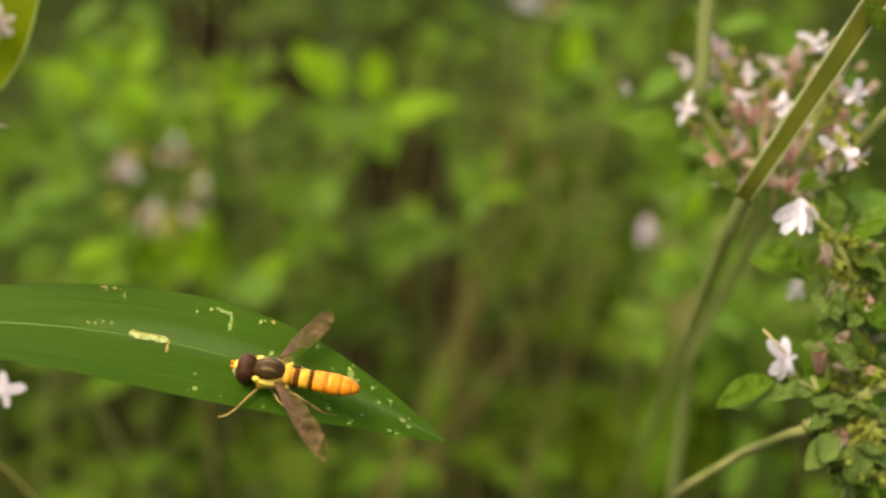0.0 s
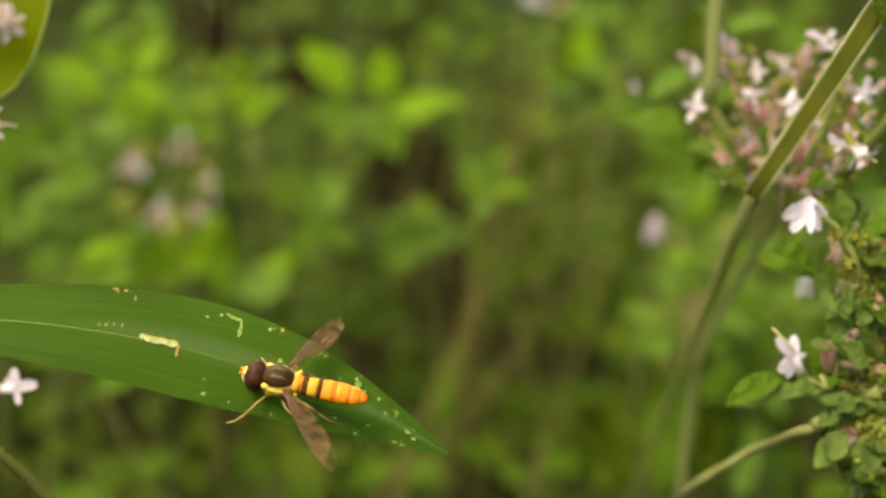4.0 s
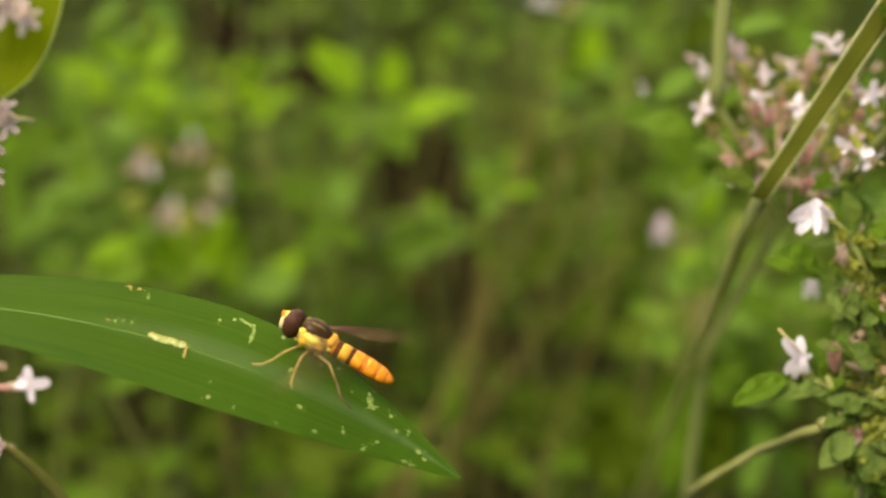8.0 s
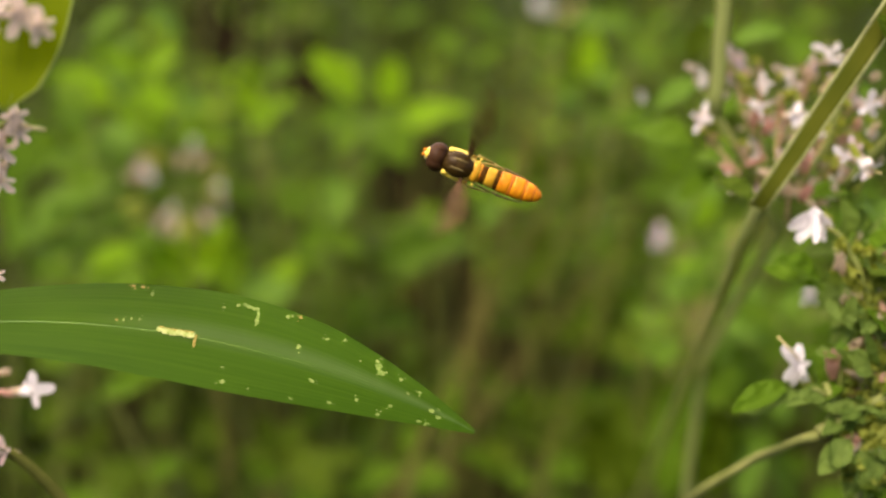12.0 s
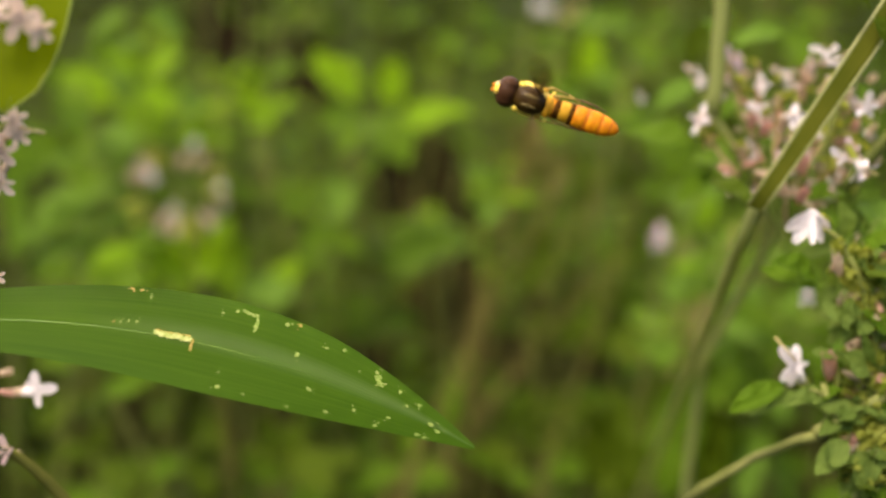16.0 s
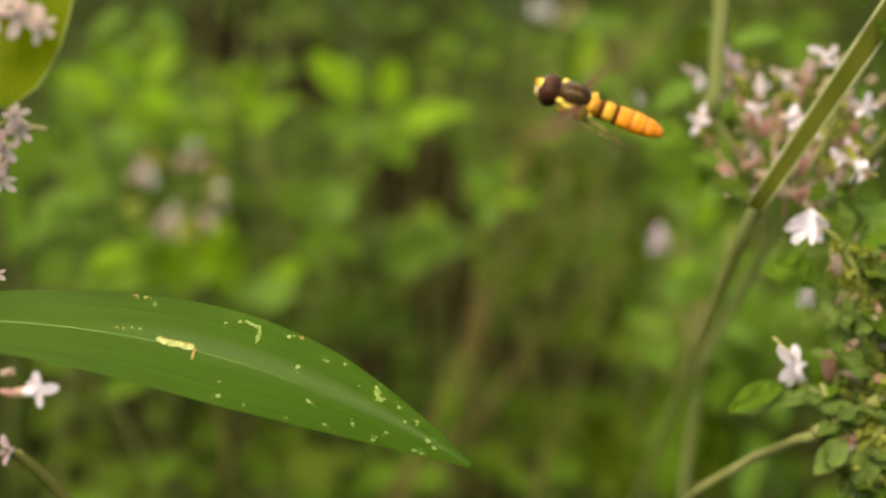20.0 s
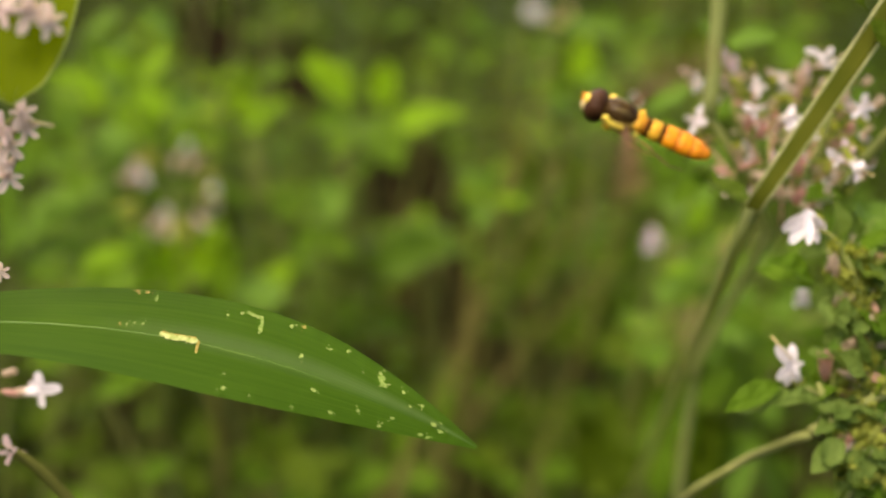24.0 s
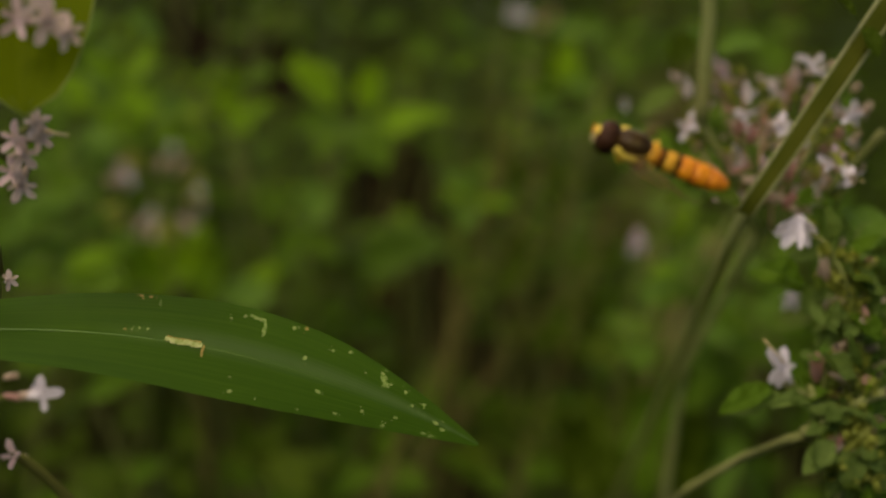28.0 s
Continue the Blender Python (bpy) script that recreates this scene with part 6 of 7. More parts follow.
def build_fly():
    head = part("head", ball(4.03, 0, 0.08, 0.84, 1.04, 1.08, None, 14, 22), EYE, fly)
    part("face", ball(4.62, 0, -0.12, 0.42, 0.56, 0.7), CREAM, head, "cream-yellow face")
    part("brow", ball(4.62, 0, 0.42, 0.34, 0.42, 0.36), LEMON, head, "bright yellow brow")
    for side in (-1, 1):
        part("eye", ball(4.0, 0.52 * side, 0.05, 0.72, 0.6, 0.97, Euler((0, 0, -0.15 * side)).to_matrix(), 12, 20), EYE, head, "large dark red-brown eye")
        part("antenna", tube(bmesh.new(), [(4.7 * MM, 0.13 * side * MM, 0.36 * MM), (4.95 * MM, 0.17 * side * MM, 0.46 * MM), (5.12 * MM, 0.19 * side * MM, 0.4 * MM)], 0.06 * MM, 0.13 * MM, 7), ORANGE, head, "short orange antenna")
    part("neck", ball(3.4, 0, -0.1, 0.4, 0.75, 0.6), CREAM, fly)
    thorax = part("thorax", ball(2.25, 0, 0.0, 1.5, 1.2, 1.05, None, 12, 20), FLANK, fly, "olive-yellow thorax")
    part("back_plate", ball(2.32, 0, 0.26, 1.4, 1.05, 0.96, None, 12, 20), BLACK, thorax, "glossy brown-black back")
    for y in (-0.34, 0.34):
        part("back_stripe", ball(2.3, y, 0.345, 1.05, 0.24, 0.9, None, 8, 14), STRIPE, thorax, "dull olive stripe on the back")
    for side in (-1, 1):
        part("side_stripe", ball(2.3, 0.97 * side, 0.24, 0.92, 0.2, 0.3, Euler((0.35 * side, 0, 0)).to_matrix()), LEMON, thorax, "lemon side stripe")
    for side in (-1, 1):
        part("shoulder_spot", ball(3.1, 0.88 * side, 0.38, 0.3, 0.22, 0.26), LEMON, thorax, "lemon shoulder spot")
        part("side_patch", ball(2.75, 0.98 * side, -0.3, 0.36, 0.2, 0.34), YELLOW, thorax, "yellow flank patch")
        part("side_patch", ball(1.6, 0.95 * side, -0.12, 0.4, 0.2, 0.3), YELLOW, thorax, "yellow flank patch")
    part("breast", ball(2.3, 0, -0.55, 0.9, 0.75, 0.6), LEG, thorax, "dull yellow underside")
    for x in (2.75, 2.1, 1.5):
        for side in (-1, 1):
            part("hip", ball(x, 0.55 * side, -0.75, 0.28, 0.26, 0.34), LEG, thorax)
    part("scutellum", ball(0.94, 0, 0.4, 0.42, 0.84, 0.36), YELLOW, fly, "yellow scutellum")
    abdomen = part("abdomen", rounded([(1.2, 0.55, 0.5, 0.0), (0.6, 0.68, 0.58, 0.0), (-0.2, 0.7, 0.56, 0.0), (-1.0, 0.76, 0.55, -0.02), (-2.0, 0.82, 0.56, -0.05), (-3.0, 0.78, 0.53, -0.1),
                                      (-3.7, 0.63, 0.45, -0.14), (-4.2, 0.42, 0.3, -0.18), (-4.42, 0.12, 0.12, -0.2)]), ORANGE, fly, "orange abdomen")

    def band(x0, x1, mat, label):
        """A hard plate round the abdomen between two places along it."""
        rows = []
        for i in range(5):
            x = x0 + (x1 - x0) * i / 4
            w = np.interp(-x, (-0.5, 0.2, 1.0, 2.0, 3.0, 3.7, 4.2), (0.68, 0.7, 0.76, 0.82, 0.78, 0.63, 0.42))
            h = np.interp(-x, (-0.5, 0.2, 1.0, 2.0, 3.0, 3.7, 4.2), (0.58, 0.56, 0.55, 0.56, 0.53, 0.45, 0.3))
            c = np.interp(-x, (-0.6, 0.2, 1.0, 2.0, 3.0, 4.2), (0.0, 0.0, -0.02, -0.05, -0.1, -0.18))
            lift = 0.035 if 0 < i < 4 else 0.008
            rows.append((x, w + lift, h + lift, c))
        part("tergite", rounded(rows), mat, abdomen, label)
    band(0.5, 0.06, BAND, "dark brown abdominal band")
    band(0.06, -0.66, YELLOW, "yellow abdominal band")
    band(-0.66, -0.98, BAND, "dark brown abdominal band")
    band(-0.98, -1.85, ORANGE, "orange abdominal plate")
    band(-1.85, -2.05, RUST, "narrow rust band")
    band(-2.05, -2.95, ORANGE, "orange abdominal plate")
    band(-2.95, -3.1, RUST, "narrow rust band")
    band(-3.1, -3.75, ORANGE, "orange abdominal plate")
    band(-3.75, -3.85, RUST, "narrow rust band")
    for side in (-1, 1):
        for name, pts in (("foreleg", ((2.75, 0.6, -0.9), (3.3, 1.5, -1.15), (3.75, 2.15, -1.75), (4.15, 2.5, -2.15), (4.6, 2.75, -2.25))),
                          ("midleg", ((2.1, 0.6, -0.95), (2.25, 1.6, -0.95), (2.15, 2.35, -1.75), (2.0, 2.7, -2.15), (1.8, 2.95, -2.25))),
                          ("hindleg", ((1.5, 0.55, -0.95), (0.5, 1.15, -0.75), (-0.35, 1.55, -1.35), (-1.05, 1.78, -2.0), (-1.9, 1.9, -2.2)))):
            hip = Vector((pts[0][0], pts[0][1] * side, pts[0][2])) * MM
            pts = [(Vector((x, y * side, z)) * MM - hip) * 1.25 for x, y, z in pts]
            leg = part(name, tube(bmesh.new(), [pts[0], pts[0].lerp(pts[1], 0.5), pts[1], pts[1].lerp(pts[2], 0.5), pts[2]], 0.1 * MM, 0.068 * MM, 7), LEG, fly, "", Matrix.Translation(hip))
            part("tarsus", tube(bmesh.new(), pts[2:], 0.08 * MM, 0.045 * MM, 6), TARSUS if name == "hindleg" else LEG, leg)
            LEGS.append((leg, side, name, hip))
        part("haltere", blob(tube(bmesh.new(), [(1.0 * MM, 0.6 * side * MM, 0.1 * MM), (0.85 * MM, 0.95 * side * MM, 0.15 * MM)], 0.05 * MM, 0.04 * MM, 5), (0.82 * MM, 1.02 * side * MM, 0.16 * MM), (0.13 * MM,) * 3, None, 5, 8), LEMON, fly)


def wing(side):
    """A wing from its hinge along +y (side 1) or -y (side -1), with its stiff leading edge and veins."""
    bm = bmesh.new()
    rows = []

    def edge(s):
        lead = 0.28 + 0.35 * math.sin(math.pi * min(1, s * 0.9)) - 0.75 * max(0, s - 0.75) ** 1.5 * 2
        trail = -0.1 - 1.15 * math.sin(math.pi * min(1, 0.08 + s * 0.86)) ** 0.9 * (0.4 + 0.6 * s)
        return lead, trail
    for i in range(17):
        s = i / 16
        lead, trail = edge(s)
        if i == 16:
            trail = lead - 0.1
        rows.append([bm.verts.new(((lead + (trail - lead) * k / 6) * MM, side * s * 7.2 * MM, 0.06 * MM * math.sin(3 * k + 9 * s))) for k in range(7)])
    for a, b in zip(rows, rows[1:]):
        for k in range(6):
            bm.faces.new((a[k], a[k + 1], b[k + 1], b[k]))
    ob = part("wing", bm, WING, fly, "clear brown-tinted wing")
    part("leading_edge", tube(bmesh.new(), [((edge(i / 16)[0]) * MM, side * i / 16 * 7.2 * MM, 0.01 * MM) for i in range(17)], 0.075 * MM, 0.04 * MM, 5), VEIN, ob, "brown leading edge")
    for f, reach in ((0.12, 0.7), (0.22, 0.93), (0.36, 0.97), (0.5, 0.95), (0.64, 0.85), (0.8, 0.66), (0.92, 0.5)):
        pts = []
        for i in range(9):
            s = reach * i / 8
            lead, trail = edge(s)
            g = f * min(1, 0.25 + s * 1.6)
            pts.append(((lead + (trail - lead) * g) * MM, side * s * 7.2 * MM, 0.02 * MM))
        part("vein", tube(bmesh.new(), pts, 0.04 * MM, 0.02 * MM, 4), VEIN, ob)
    for s, f, g in ((0.3, 0.2, 0.5), (0.45, 0.36, 0.8), (0.6, 0.05, 0.5), (0.72, 0.36, 0.64), (0.84, 0.22, 0.5)):
        lead, trail = edge(s)
        part("cross_vein", tube(bmesh.new(), [((lead + (trail - lead) * q) * MM, side * (s + 0.03 * (q - f)) * 7.2 * MM, 0.02 * MM) for q in (f, 0.5 * (f + g), g)], 0.03 * MM, 0.03 * MM, 4), VEIN, ob)
    return ob


build_fly()
WINGS = [(side, wing(side)) for side in (1, -1)]


def wing_pose(side, sweep, stroke):
    """The wing's pose on the thorax: sweep, degrees by which it points backward; stroke, degrees above level."""
    return pose(1.5 * MM, 0.85 * side * MM, 0.6 * MM) @ pose(0, 0, 0, 0, 0, side * sweep) @ pose(0, 0, 0, side * stroke)


def motions():
    walk(blade, [
        (0.0, pose(-0.05655, 0.08803, 0.25549, 2.82, 1.50, 2.63)),
        (0.5, pose(-0.05648, 0.08785, 0.25569, 2.77, 1.66, 2.45)),
        (1.0, pose(-0.05646, 0.08770, 0.25594, 2.70, 2.06, 2.42)),
        (1.5, pose(-0.05647, 0.08755, 0.25609, 2.61, 2.38, 2.65)),
        (2.0, pose(-0.05647, 0.08765, 0.25616, 2.57, 3.00, 3.23)),
        (2.5, pose(-0.05645, 0.08737, 0.25647, 2.53, 3.31, 3.14)),
        (3.0, pose(-0.05643, 0.08754, 0.25653, 2.48, 3.57, 3.00)),
        (3.5, pose(-0.05651, 0.08777, 0.25652, 2.49, 3.76, 2.84)),
        (5.5, pose(-0.05665, 0.08834, 0.25619, 2.40, 3.35, 2.06)),
        (6.0, pose(-0.05666, 0.08870, 0.25609, 2.24, 3.16, 1.72)),
        (6.5, pose(-0.05666, 0.08850, 0.25602, 1.86, 2.66, 1.20)),
        (7.0, pose(-0.05669, 0.08850, 0.25617, 1.08, 2.83, 0.61)),
        (7.5, pose(-0.05632, 0.08814, 0.25883, -0.00, 5.33, -1.42)),
        (8.0, pose(-0.05626, 0.08755, 0.25906, -0.69, 5.16, -1.72)),
        (8.5, pose(-0.05626, 0.08679, 0.25811, -1.16, 3.68, -1.16)),
        (9.0, pose(-0.05619, 0.08643, 0.25875, -1.63, 3.62, -1.77)),
        (9.5, pose(-0.05616, 0.08670, 0.25835, -1.93, 2.85, -1.60)),
        (10.0, pose(-0.05643, 0.08751, 0.25695, -1.60, 1.44, -1.07)),
        (10.5, pose(-0.05643, 0.08793, 0.25640, -1.18, 0.84, -0.72)),
        (11.0, pose(-0.05650, 0.08829, 0.25549, -0.62, -0.13, 0.00)),
        (11.5, pose(-0.05640, 0.08825, 0.25480, -0.16, -1.22, 0.53)),
        (12.0, pose(-0.05637, 0.08815, 0.25477, -0.08, -1.57, 0.83)),
        (12.5, pose(-0.05631, 0.08843, 0.25464, -0.16, -1.65, 1.07)),
        (14.5, pose(-0.05622, 0.08774, 0.25551, -1.66, -1.35, -0.12)),
        (15.0, pose(-0.05621, 0.08741, 0.25574, -2.06, -1.30, -0.47)),
        (15.5, pose(-0.05622, 0.08750, 0.25588, -2.37, -0.98, -0.67)),
        (16.0, pose(-0.05623, 0.08743, 0.25606, -2.60, -0.71, -0.92)),
        (16.5, pose(-0.05628, 0.08732, 0.25620, -2.87, -0.31, -0.89)),
        (17.0, pose(-0.05627, 0.08742, 0.25650, -3.08, 0.26, -1.05)),
        (17.5, pose(-0.05629, 0.08753, 0.25655, -3.24, 0.70, -1.00)),
        (18.0, pose(-0.05627, 0.08740, 0.25662, -3.31, 1.03, -0.90)),
        (18.5, pose(-0.05626, 0.08722, 0.25662, -3.29, 1.17, -0.65)),
        (19.0, pose(-0.05624, 0.08740, 0.25655, -3.30, 1.31, -0.66)),
        (19.5, pose(-0.05621, 0.08755, 0.25655, -3.31, 1.40, -0.82)),
        (20.0, pose(-0.05620, 0.08758, 0.25651, -3.29, 1.29, -1.00)),
        (20.5, pose(-0.05614, 0.08764, 0.25640, -3.24, 1.14, -1.06)),
        (21.0, pose(-0.05615, 0.08749, 0.25635, -3.14, 0.81, -1.18)),
        (21.5, pose(-0.05616, 0.08788, 0.25594, -2.94, 0.61, -0.94)),
        (23.5, pose(-0.05608, 0.08762, 0.25542, -2.22, -0.66, -0.71)),
        (24.0, pose(-0.05610, 0.08756, 0.25533, -2.08, -0.88, -0.61)),
        (24.5, pose(-0.05608, 0.08754, 0.25520, -1.94, -1.22, -0.55)),
        (25.0, pose(-0.05604, 0.08723, 0.25518, -1.73, -1.45, -0.42)),
        (25.5, pose(-0.05605, 0.08733, 0.25505, -1.57, -1.52, -0.17)),
        (26.0, pose(-0.05604, 0.08720, 0.25528, -1.44, -1.46, -0.31)),
        (26.5, pose(-0.05605, 0.08729, 0.25509, -1.28, -1.54, -0.02)),
        (27.0, pose(-0.05603, 0.08747, 0.25493, -1.06, -1.55, 0.11)),
        (27.5, pose(-0.05603, 0.08782, 0.25478, -0.91, -1.28, 0.33)),
        (28.0, pose(-0.05597, 0.08742, 0.25484, -0.89, -1.34, 0.11)),
    ])
    walk(fly, [
        (0.0, pose(-0.00877, 0.09036, 0.25294, -31.60, -8.71, 175.98)),
        (0.5, pose(-0.00875, 0.09026, 0.25292, -31.53, -8.69, 176.02)),
        (1.0, pose(-0.00877, 0.09027, 0.25277, -31.54, -9.57, 175.61)),
        (1.5, pose(-0.00882, 0.09018, 0.25271, -31.51, -9.16, 175.84)),
        (2.0, pose(-0.00886, 0.09009, 0.25257, -31.48, -9.58, 175.70)),
        (2.5, pose(-0.00885, 0.09010, 0.25246, -31.46, -10.09, 175.56)),
        (3.0, pose(-0.00885, 0.09003, 0.25240, -31.35, -10.49, 175.44)),
        (3.5, pose(-0.00887, 0.08991, 0.25232, -31.37, -10.41, 175.49)),
        (5.5, pose(-0.00885, 0.08955, 0.25248, -31.30, -10.45, 175.64)),
        (6.0, pose(-0.00884, 0.08943, 0.25262, -31.28, -10.63, 175.71)),
        (6.5, pose(-0.00878, 0.08941, 0.25280, -27.13, -12.76, 174.78)),
        (7.0, pose(-0.00852, 0.08953, 0.25328, -18.28, -19.86, 171.59)),
        (7.5, pose(-0.00792, 0.08938, 0.25440, -9.24, -24.75, 169.35)),
        (8.0, pose(-0.00709, 0.08941, 0.25546, -0.78, -27.04, 168.12)),
        (8.5, pose(-0.00612, 0.09024, 0.25657, -12.69, -27.72, 167.74)),
        (9.0, pose(-0.00498, 0.09114, 0.25795, -33.02, -27.05, 168.22)),
        (9.5, pose(-0.00366, 0.09287, 0.25944, -51.66, -24.26, 169.60)),
        (10.0, pose(-0.00235, 0.09461, 0.26101, -75.00, -21.94, 170.64)),
        (10.5, pose(-0.00092, 0.09582, 0.26270, -86.00, -18.75, 172.14)),
        (11.0, pose(0.00046, 0.09680, 0.26408, -92.00, -17.81, 172.54)),
        (11.5, pose(0.00193, 0.09664, 0.26567, -80.00, -18.30, 172.34)),
        (12.0, pose(0.00330, 0.09634, 0.26705, -68.00, -19.70, 171.66)),
        (12.5, pose(0.00467, 0.09578, 0.26849, -72.00, -20.92, 171.18)),
        (14.5, pose(0.00722, 0.09305, 0.27203, -85.00, -20.84, 171.26)),
        (15.0, pose(0.00764, 0.09232, 0.27272, -85.00, -20.13, 171.58)),
        (15.5, pose(0.00808, 0.09233, 0.27310, -83.00, -19.38, 171.93)),
        (16.0, pose(0.00848, 0.09234, 0.27342, -80.00, -18.56, 172.32)),
        (16.5, pose(0.00882, 0.09231, 0.27368, -78.00, -17.79, 172.63)),
        (17.0, pose(0.00917, 0.09228, 0.27386, -75.00, -17.36, 172.81)),
        (17.5, pose(0.00954, 0.09189, 0.27407, -69.00, -17.22, 172.88)),
        (18.0, pose(0.00981, 0.09141, 0.27419, -62.00, -17.08, 172.95)),
        (18.5, pose(0.01013, 0.09086, 0.27425, -55.00, -17.29, 172.82)),
        (19.0, pose(0.01047, 0.09037, 0.27432, -48.00, -18.13, 172.45)),
        (19.5, pose(0.01081, 0.08979, 0.27432, -41.00, -18.37, 172.34)),
        (20.0, pose(0.01119, 0.08926, 0.27425, -35.00, -18.60, 172.25)),
        (20.5, pose(0.01154, 0.08885, 0.27420, -31.00, -18.54, 172.27)),
        (21.0, pose(0.01193, 0.08834, 0.27417, -28.00, -19.26, 171.87)),
        (21.5, pose(0.01233, 0.08795, 0.27408, -29.00, -19.78, 171.62)),
        (23.5, pose(0.01354, 0.08631, 0.27394, -38.00, -21.02, 170.78)),
        (24.0, pose(0.01380, 0.08594, 0.27394, -40.00, -20.99, 170.67)),
        (24.5, pose(0.01402, 0.08549, 0.27400, -44.00, -20.50, 170.83)),
        (25.0, pose(0.01419, 0.08512, 0.27399, -48.00, -20.13, 170.94)),
        (25.5, pose(0.01427, 0.08432, 0.27406, -45.00, -20.00, 170.92)),
        (26.0, pose(0.01429, 0.08350, 0.27422, -42.00, -19.54, 170.98)),
        (26.5, pose(0.01435, 0.08257, 0.27415, -39.00, -19.59, 170.78)),
        (27.0, pose(0.01419, 0.08140, 0.27426, -36.00, -19.38, 170.63)),
        (27.5, pose(0.01398, 0.08065, 0.27419, -37.00, -19.41, 170.43)),
        (28.0, pose(0.01372, 0.07982, 0.27425, -40.00, -18.94, 170.52)),
    ])
    # The spike, broad leaf and low flower shift slightly, keyed to fit the camera's view.
    walk(spike, [(0.0, pose(-0.06663, 0.10060, -0.05700)), (2.0, pose(-0.06652, 0.10045, -0.05708)), (3.5, pose(-0.06663, 0.10033, -0.05706)), (5.5, pose(-0.06668, 0.10002, -0.05670)), (7.0, pose(-0.06650, 0.09960, -0.05652)), (8.0, pose(-0.06621, 0.09932, -0.05610)), (9.0, pose(-0.06598, 0.09898, -0.05602)), (10.0, pose(-0.06586, 0.09880, -0.05596)), (11.0, pose(-0.06574, 0.09848, -0.05589)), (12.5, pose(-0.06567, 0.09830, -0.05587)), (14.5, pose(-0.06559, 0.09802, -0.05581)), (17.0, pose(-0.06556, 0.09788, -0.05576)), (19.0, pose(-0.06554, 0.09785, -0.05568)), (20.0, pose(-0.06550, 0.09777, -0.05566)), (21.5, pose(-0.06546, 0.09772, -0.05562)), (23.5, pose(-0.06527, 0.09756, -0.05550)), (25.0, pose(-0.06511, 0.09739, -0.05548)), (26.5, pose(-0.06487, 0.09718, -0.05552)), (27.5, pose(-0.06466, 0.09700, -0.05544)), (28.0, pose(-0.06448, 0.09673, -0.05544))])
    walk(broad, [(0.0, pose(-0.03404, 0.09557, 0.29073)), (2.0, pose(-0.03400, 0.09541, 0.29061)), (3.5, pose(-0.03399, 0.09531, 0.29065)), (5.5, pose(-0.03393, 0.09503, 0.29103)), (7.0, pose(-0.03389, 0.09460, 0.29123)), (8.0, pose(-0.03366, 0.09432, 0.29163)), (9.0, pose(-0.03363, 0.09396, 0.29173)), (10.0, pose(-0.03364, 0.09376, 0.29179)), (11.0, pose(-0.03356, 0.09344, 0.29186)), (12.5, pose(-0.03340, 0.09326, 0.29187)), (14.5, pose(-0.03334, 0.09298, 0.29192)), (17.0, pose(-0.03338, 0.09283, 0.29197)), (19.0, pose(-0.03337, 0.09279, 0.29208)), (20.0, pose(-0.03332, 0.09271, 0.29211)), (21.5, pose(-0.03328, 0.09266, 0.29217)), (23.5, pose(-0.03320, 0.09250, 0.29229)), (25.0, pose(-0.03313, 0.09232, 0.29231)), (26.5, pose(-0.03299, 0.09210, 0.29226)), (27.5, pose(-0.03272, 0.09192, 0.29232)), (28.0, pose(-0.03254, 0.09164, 0.29231))])
    walk(under, [(0.0, pose(-0.05455, 0.13224, -0.03613)), (2.0, pose(-0.05455, 0.13211, -0.03605)), (3.5, pose(-0.05442, 0.13198, -0.03597)), (5.5, pose(-0.05428, 0.13157, -0.03573)), (7.0, pose(-0.05414, 0.13118, -0.03548)), (9.0, pose(-0.05380, 0.13057, -0.03505)), (11.0, pose(-0.05369, 0.13016, -0.03486)), (14.5, pose(-0.05343, 0.12974, -0.03460)), (17.0, pose(-0.05332, 0.12960, -0.03456)), (19.0, pose(-0.05325, 0.12956, -0.03463)), (21.5, pose(-0.05306, 0.12944, -0.03468)), (25.0, pose(-0.05277, 0.12918, -0.03459)), (26.5, pose(-0.05259, 0.12908, -0.03457)), (28.0, pose(-0.05243, 0.12875, -0.03440))])
    # The legs stand on the blade, then fold beneath the body in flight.
    for leg, side, name, hip in LEGS:
        stand = Matrix.Translation(hip)
        reach = {"foreleg": (0.55, 0.72 * side, -0.42), "midleg": (-0.1, 0.88 * side, -0.46), "hindleg": (-0.88, 0.4 * side, -0.35)}[name]
        aim = {"foreleg": (-0.93, 0.02 * side, -0.1), "midleg": (-0.95, 0.08 * side, -0.1), "hindleg": (-0.96, 0.1 * side, -0.2)}[name]
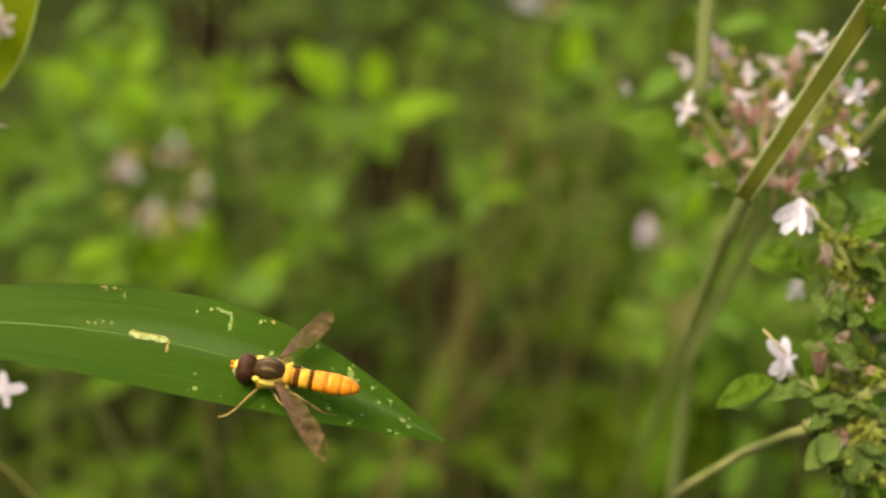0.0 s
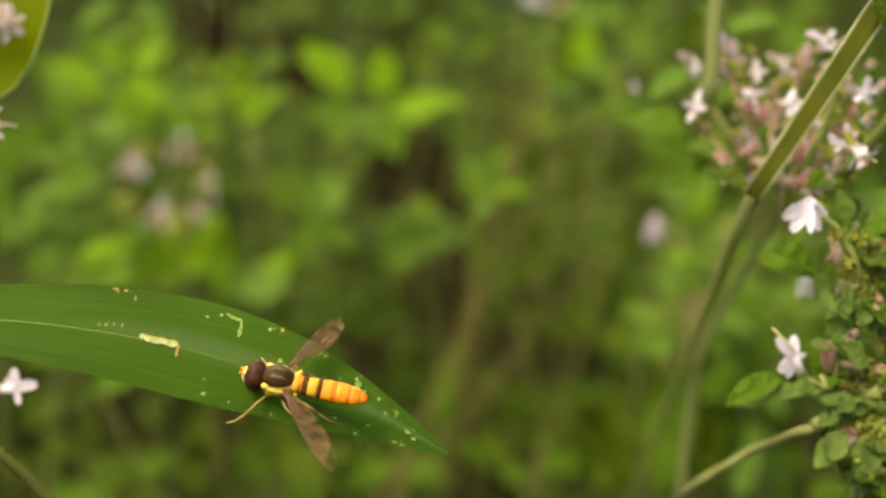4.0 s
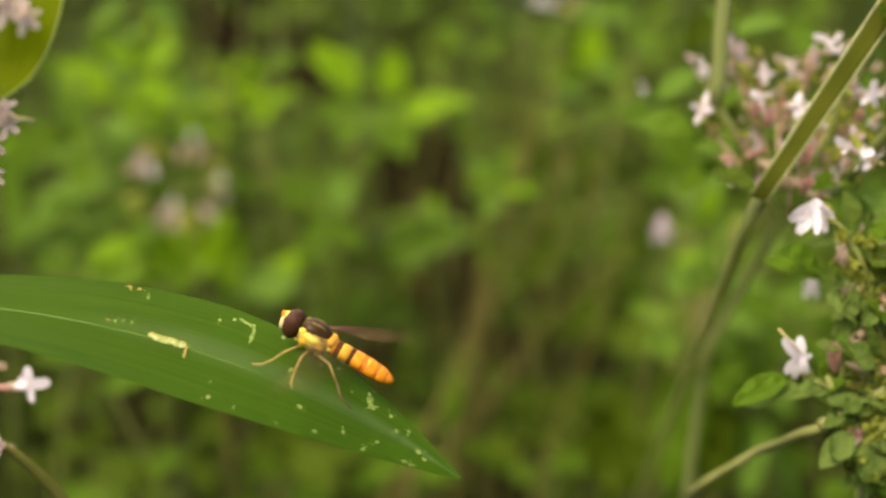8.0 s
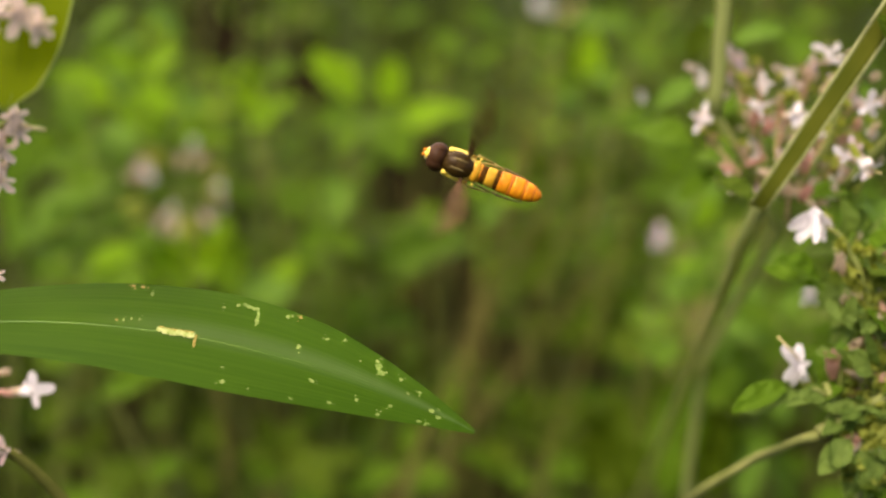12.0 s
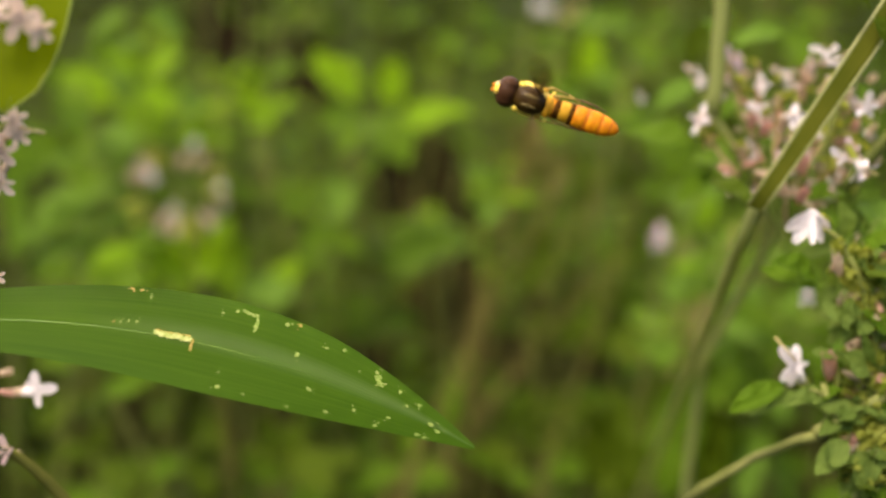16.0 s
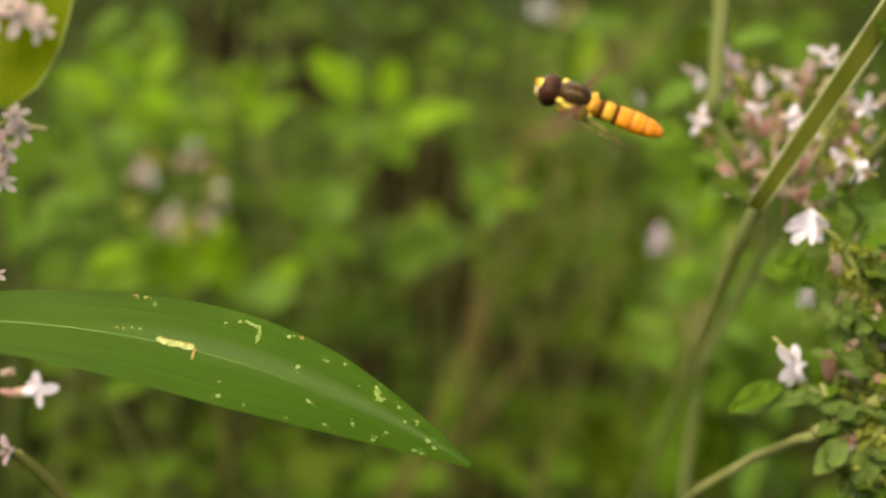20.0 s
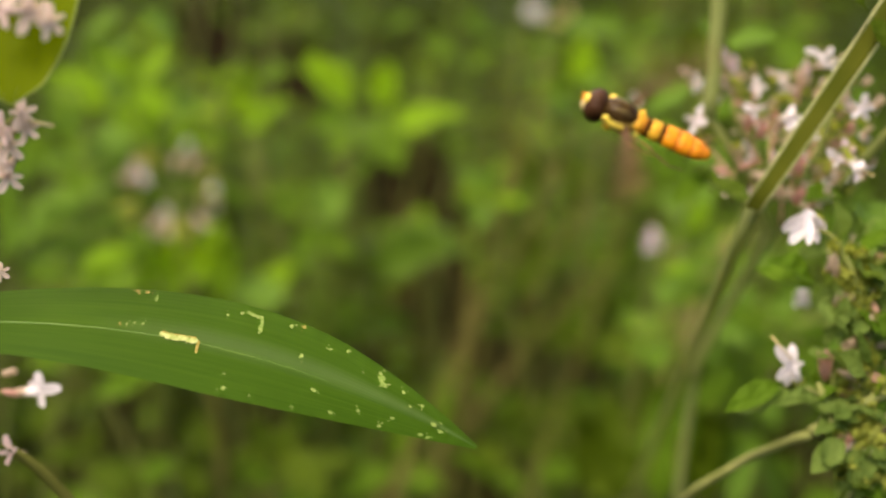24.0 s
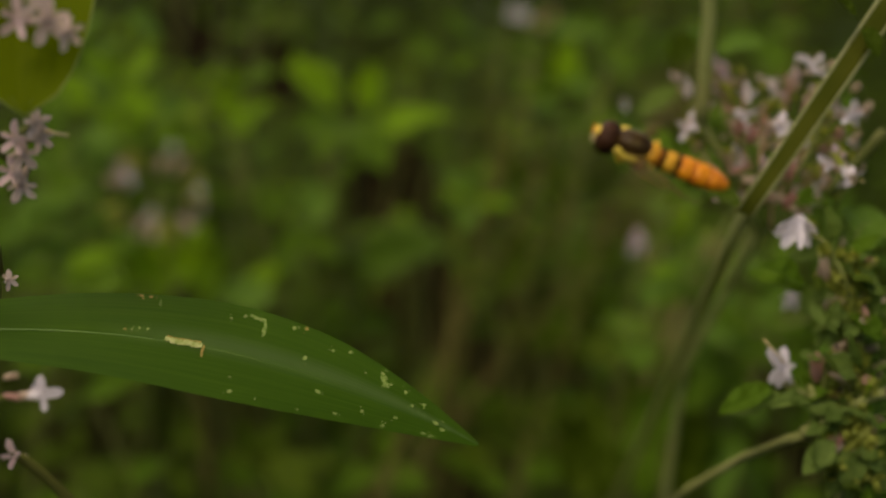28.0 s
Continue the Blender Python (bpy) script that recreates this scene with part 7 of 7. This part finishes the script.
        flat = {"foreleg": (0.66, 0.74 * side, -0.22), "midleg": (-0.82, 0.45 * side, -0.35), "hindleg": (-0.93, 0.18 * side, -0.34)}[name]
        hang = {"foreleg": (0.5, 0.4 * side, -0.8), "midleg": (0.0, 0.5 * side, -0.88), "hindleg": (-0.5, 0.3 * side, -0.82)}[name]
        low, drop, fold = (Vector(reach).rotation_difference(Vector(v)) for v in (flat, hang, aim))
        half = drop.slerp(fold, 0.5)
        low, drop, half, fold = (stand @ q.to_matrix().to_4x4() for q in (low, drop, half, fold))
        walk(leg, [(0.0, low), (6.2, low), (7.2, stand), (8.4, stand), (8.9, drop), (9.4, drop), (9.8, half), (10.2, fold), (28.0, fold)])
    # The wings rest open on the blade, quiver as the fly turns, and beat from the moment it lifts off.
    seen = {(8, -1): (38, -8, 30, 22), (9, -1): (31, -12, 2, 2), (10, 1): (24, 30, 22, 10), (12, 1): (2, 50, 14, 16), (12, -1): (-2, 50, 14, 20), (16, -1): (-26, 66, 10, 16), (17, 1): (35, 34, 24, 12), (19, 1): (-14, 22, 16, 10),
            (20, 1): (-22, 20, 20, 16), (21, -1): (-12, -24, 10, 4), (24, 1): (14, 12, 16, 8), (25, -1): (28, -28, 12, 6), (27, -1): (31, -4, 7, 3)}
    for side, ob in WINGS:
        sweep, rest = (40, -4) if side > 0 else (22, -18)
        rows = [(0.0, wing_pose(side, sweep, rest)), (6.1, wing_pose(side, sweep - 1, rest + 4))]
        for k in range(186, 28 * FPS + 1):
            t = k / FPS
            beat = math.sin(0.5 * math.pi * k)
            drift = math.sin(1.9 * t) + 0.6 * math.sin(4.7 * t)
            second = round(t)
            off = k - second * FPS
            if t < 6.7:
                rows.append((t, wing_pose(side, sweep - 36 * (t - 6.1), rest + 4 + 30 * (t - 6.1) + 3 * beat)))
            elif (second, side) in seen and abs(off) < 2:
                sw, st, dsw, dst = seen[second, side]
                rows.append((t, wing_pose(side, sw + dsw * off, st + dst * off)))
            else:
                rows.append((t, wing_pose(side, 16 + 6 * drift + 54 * beat, 8 + 6 * drift + 52 * beat)))
        walk(ob, rows)


motions()
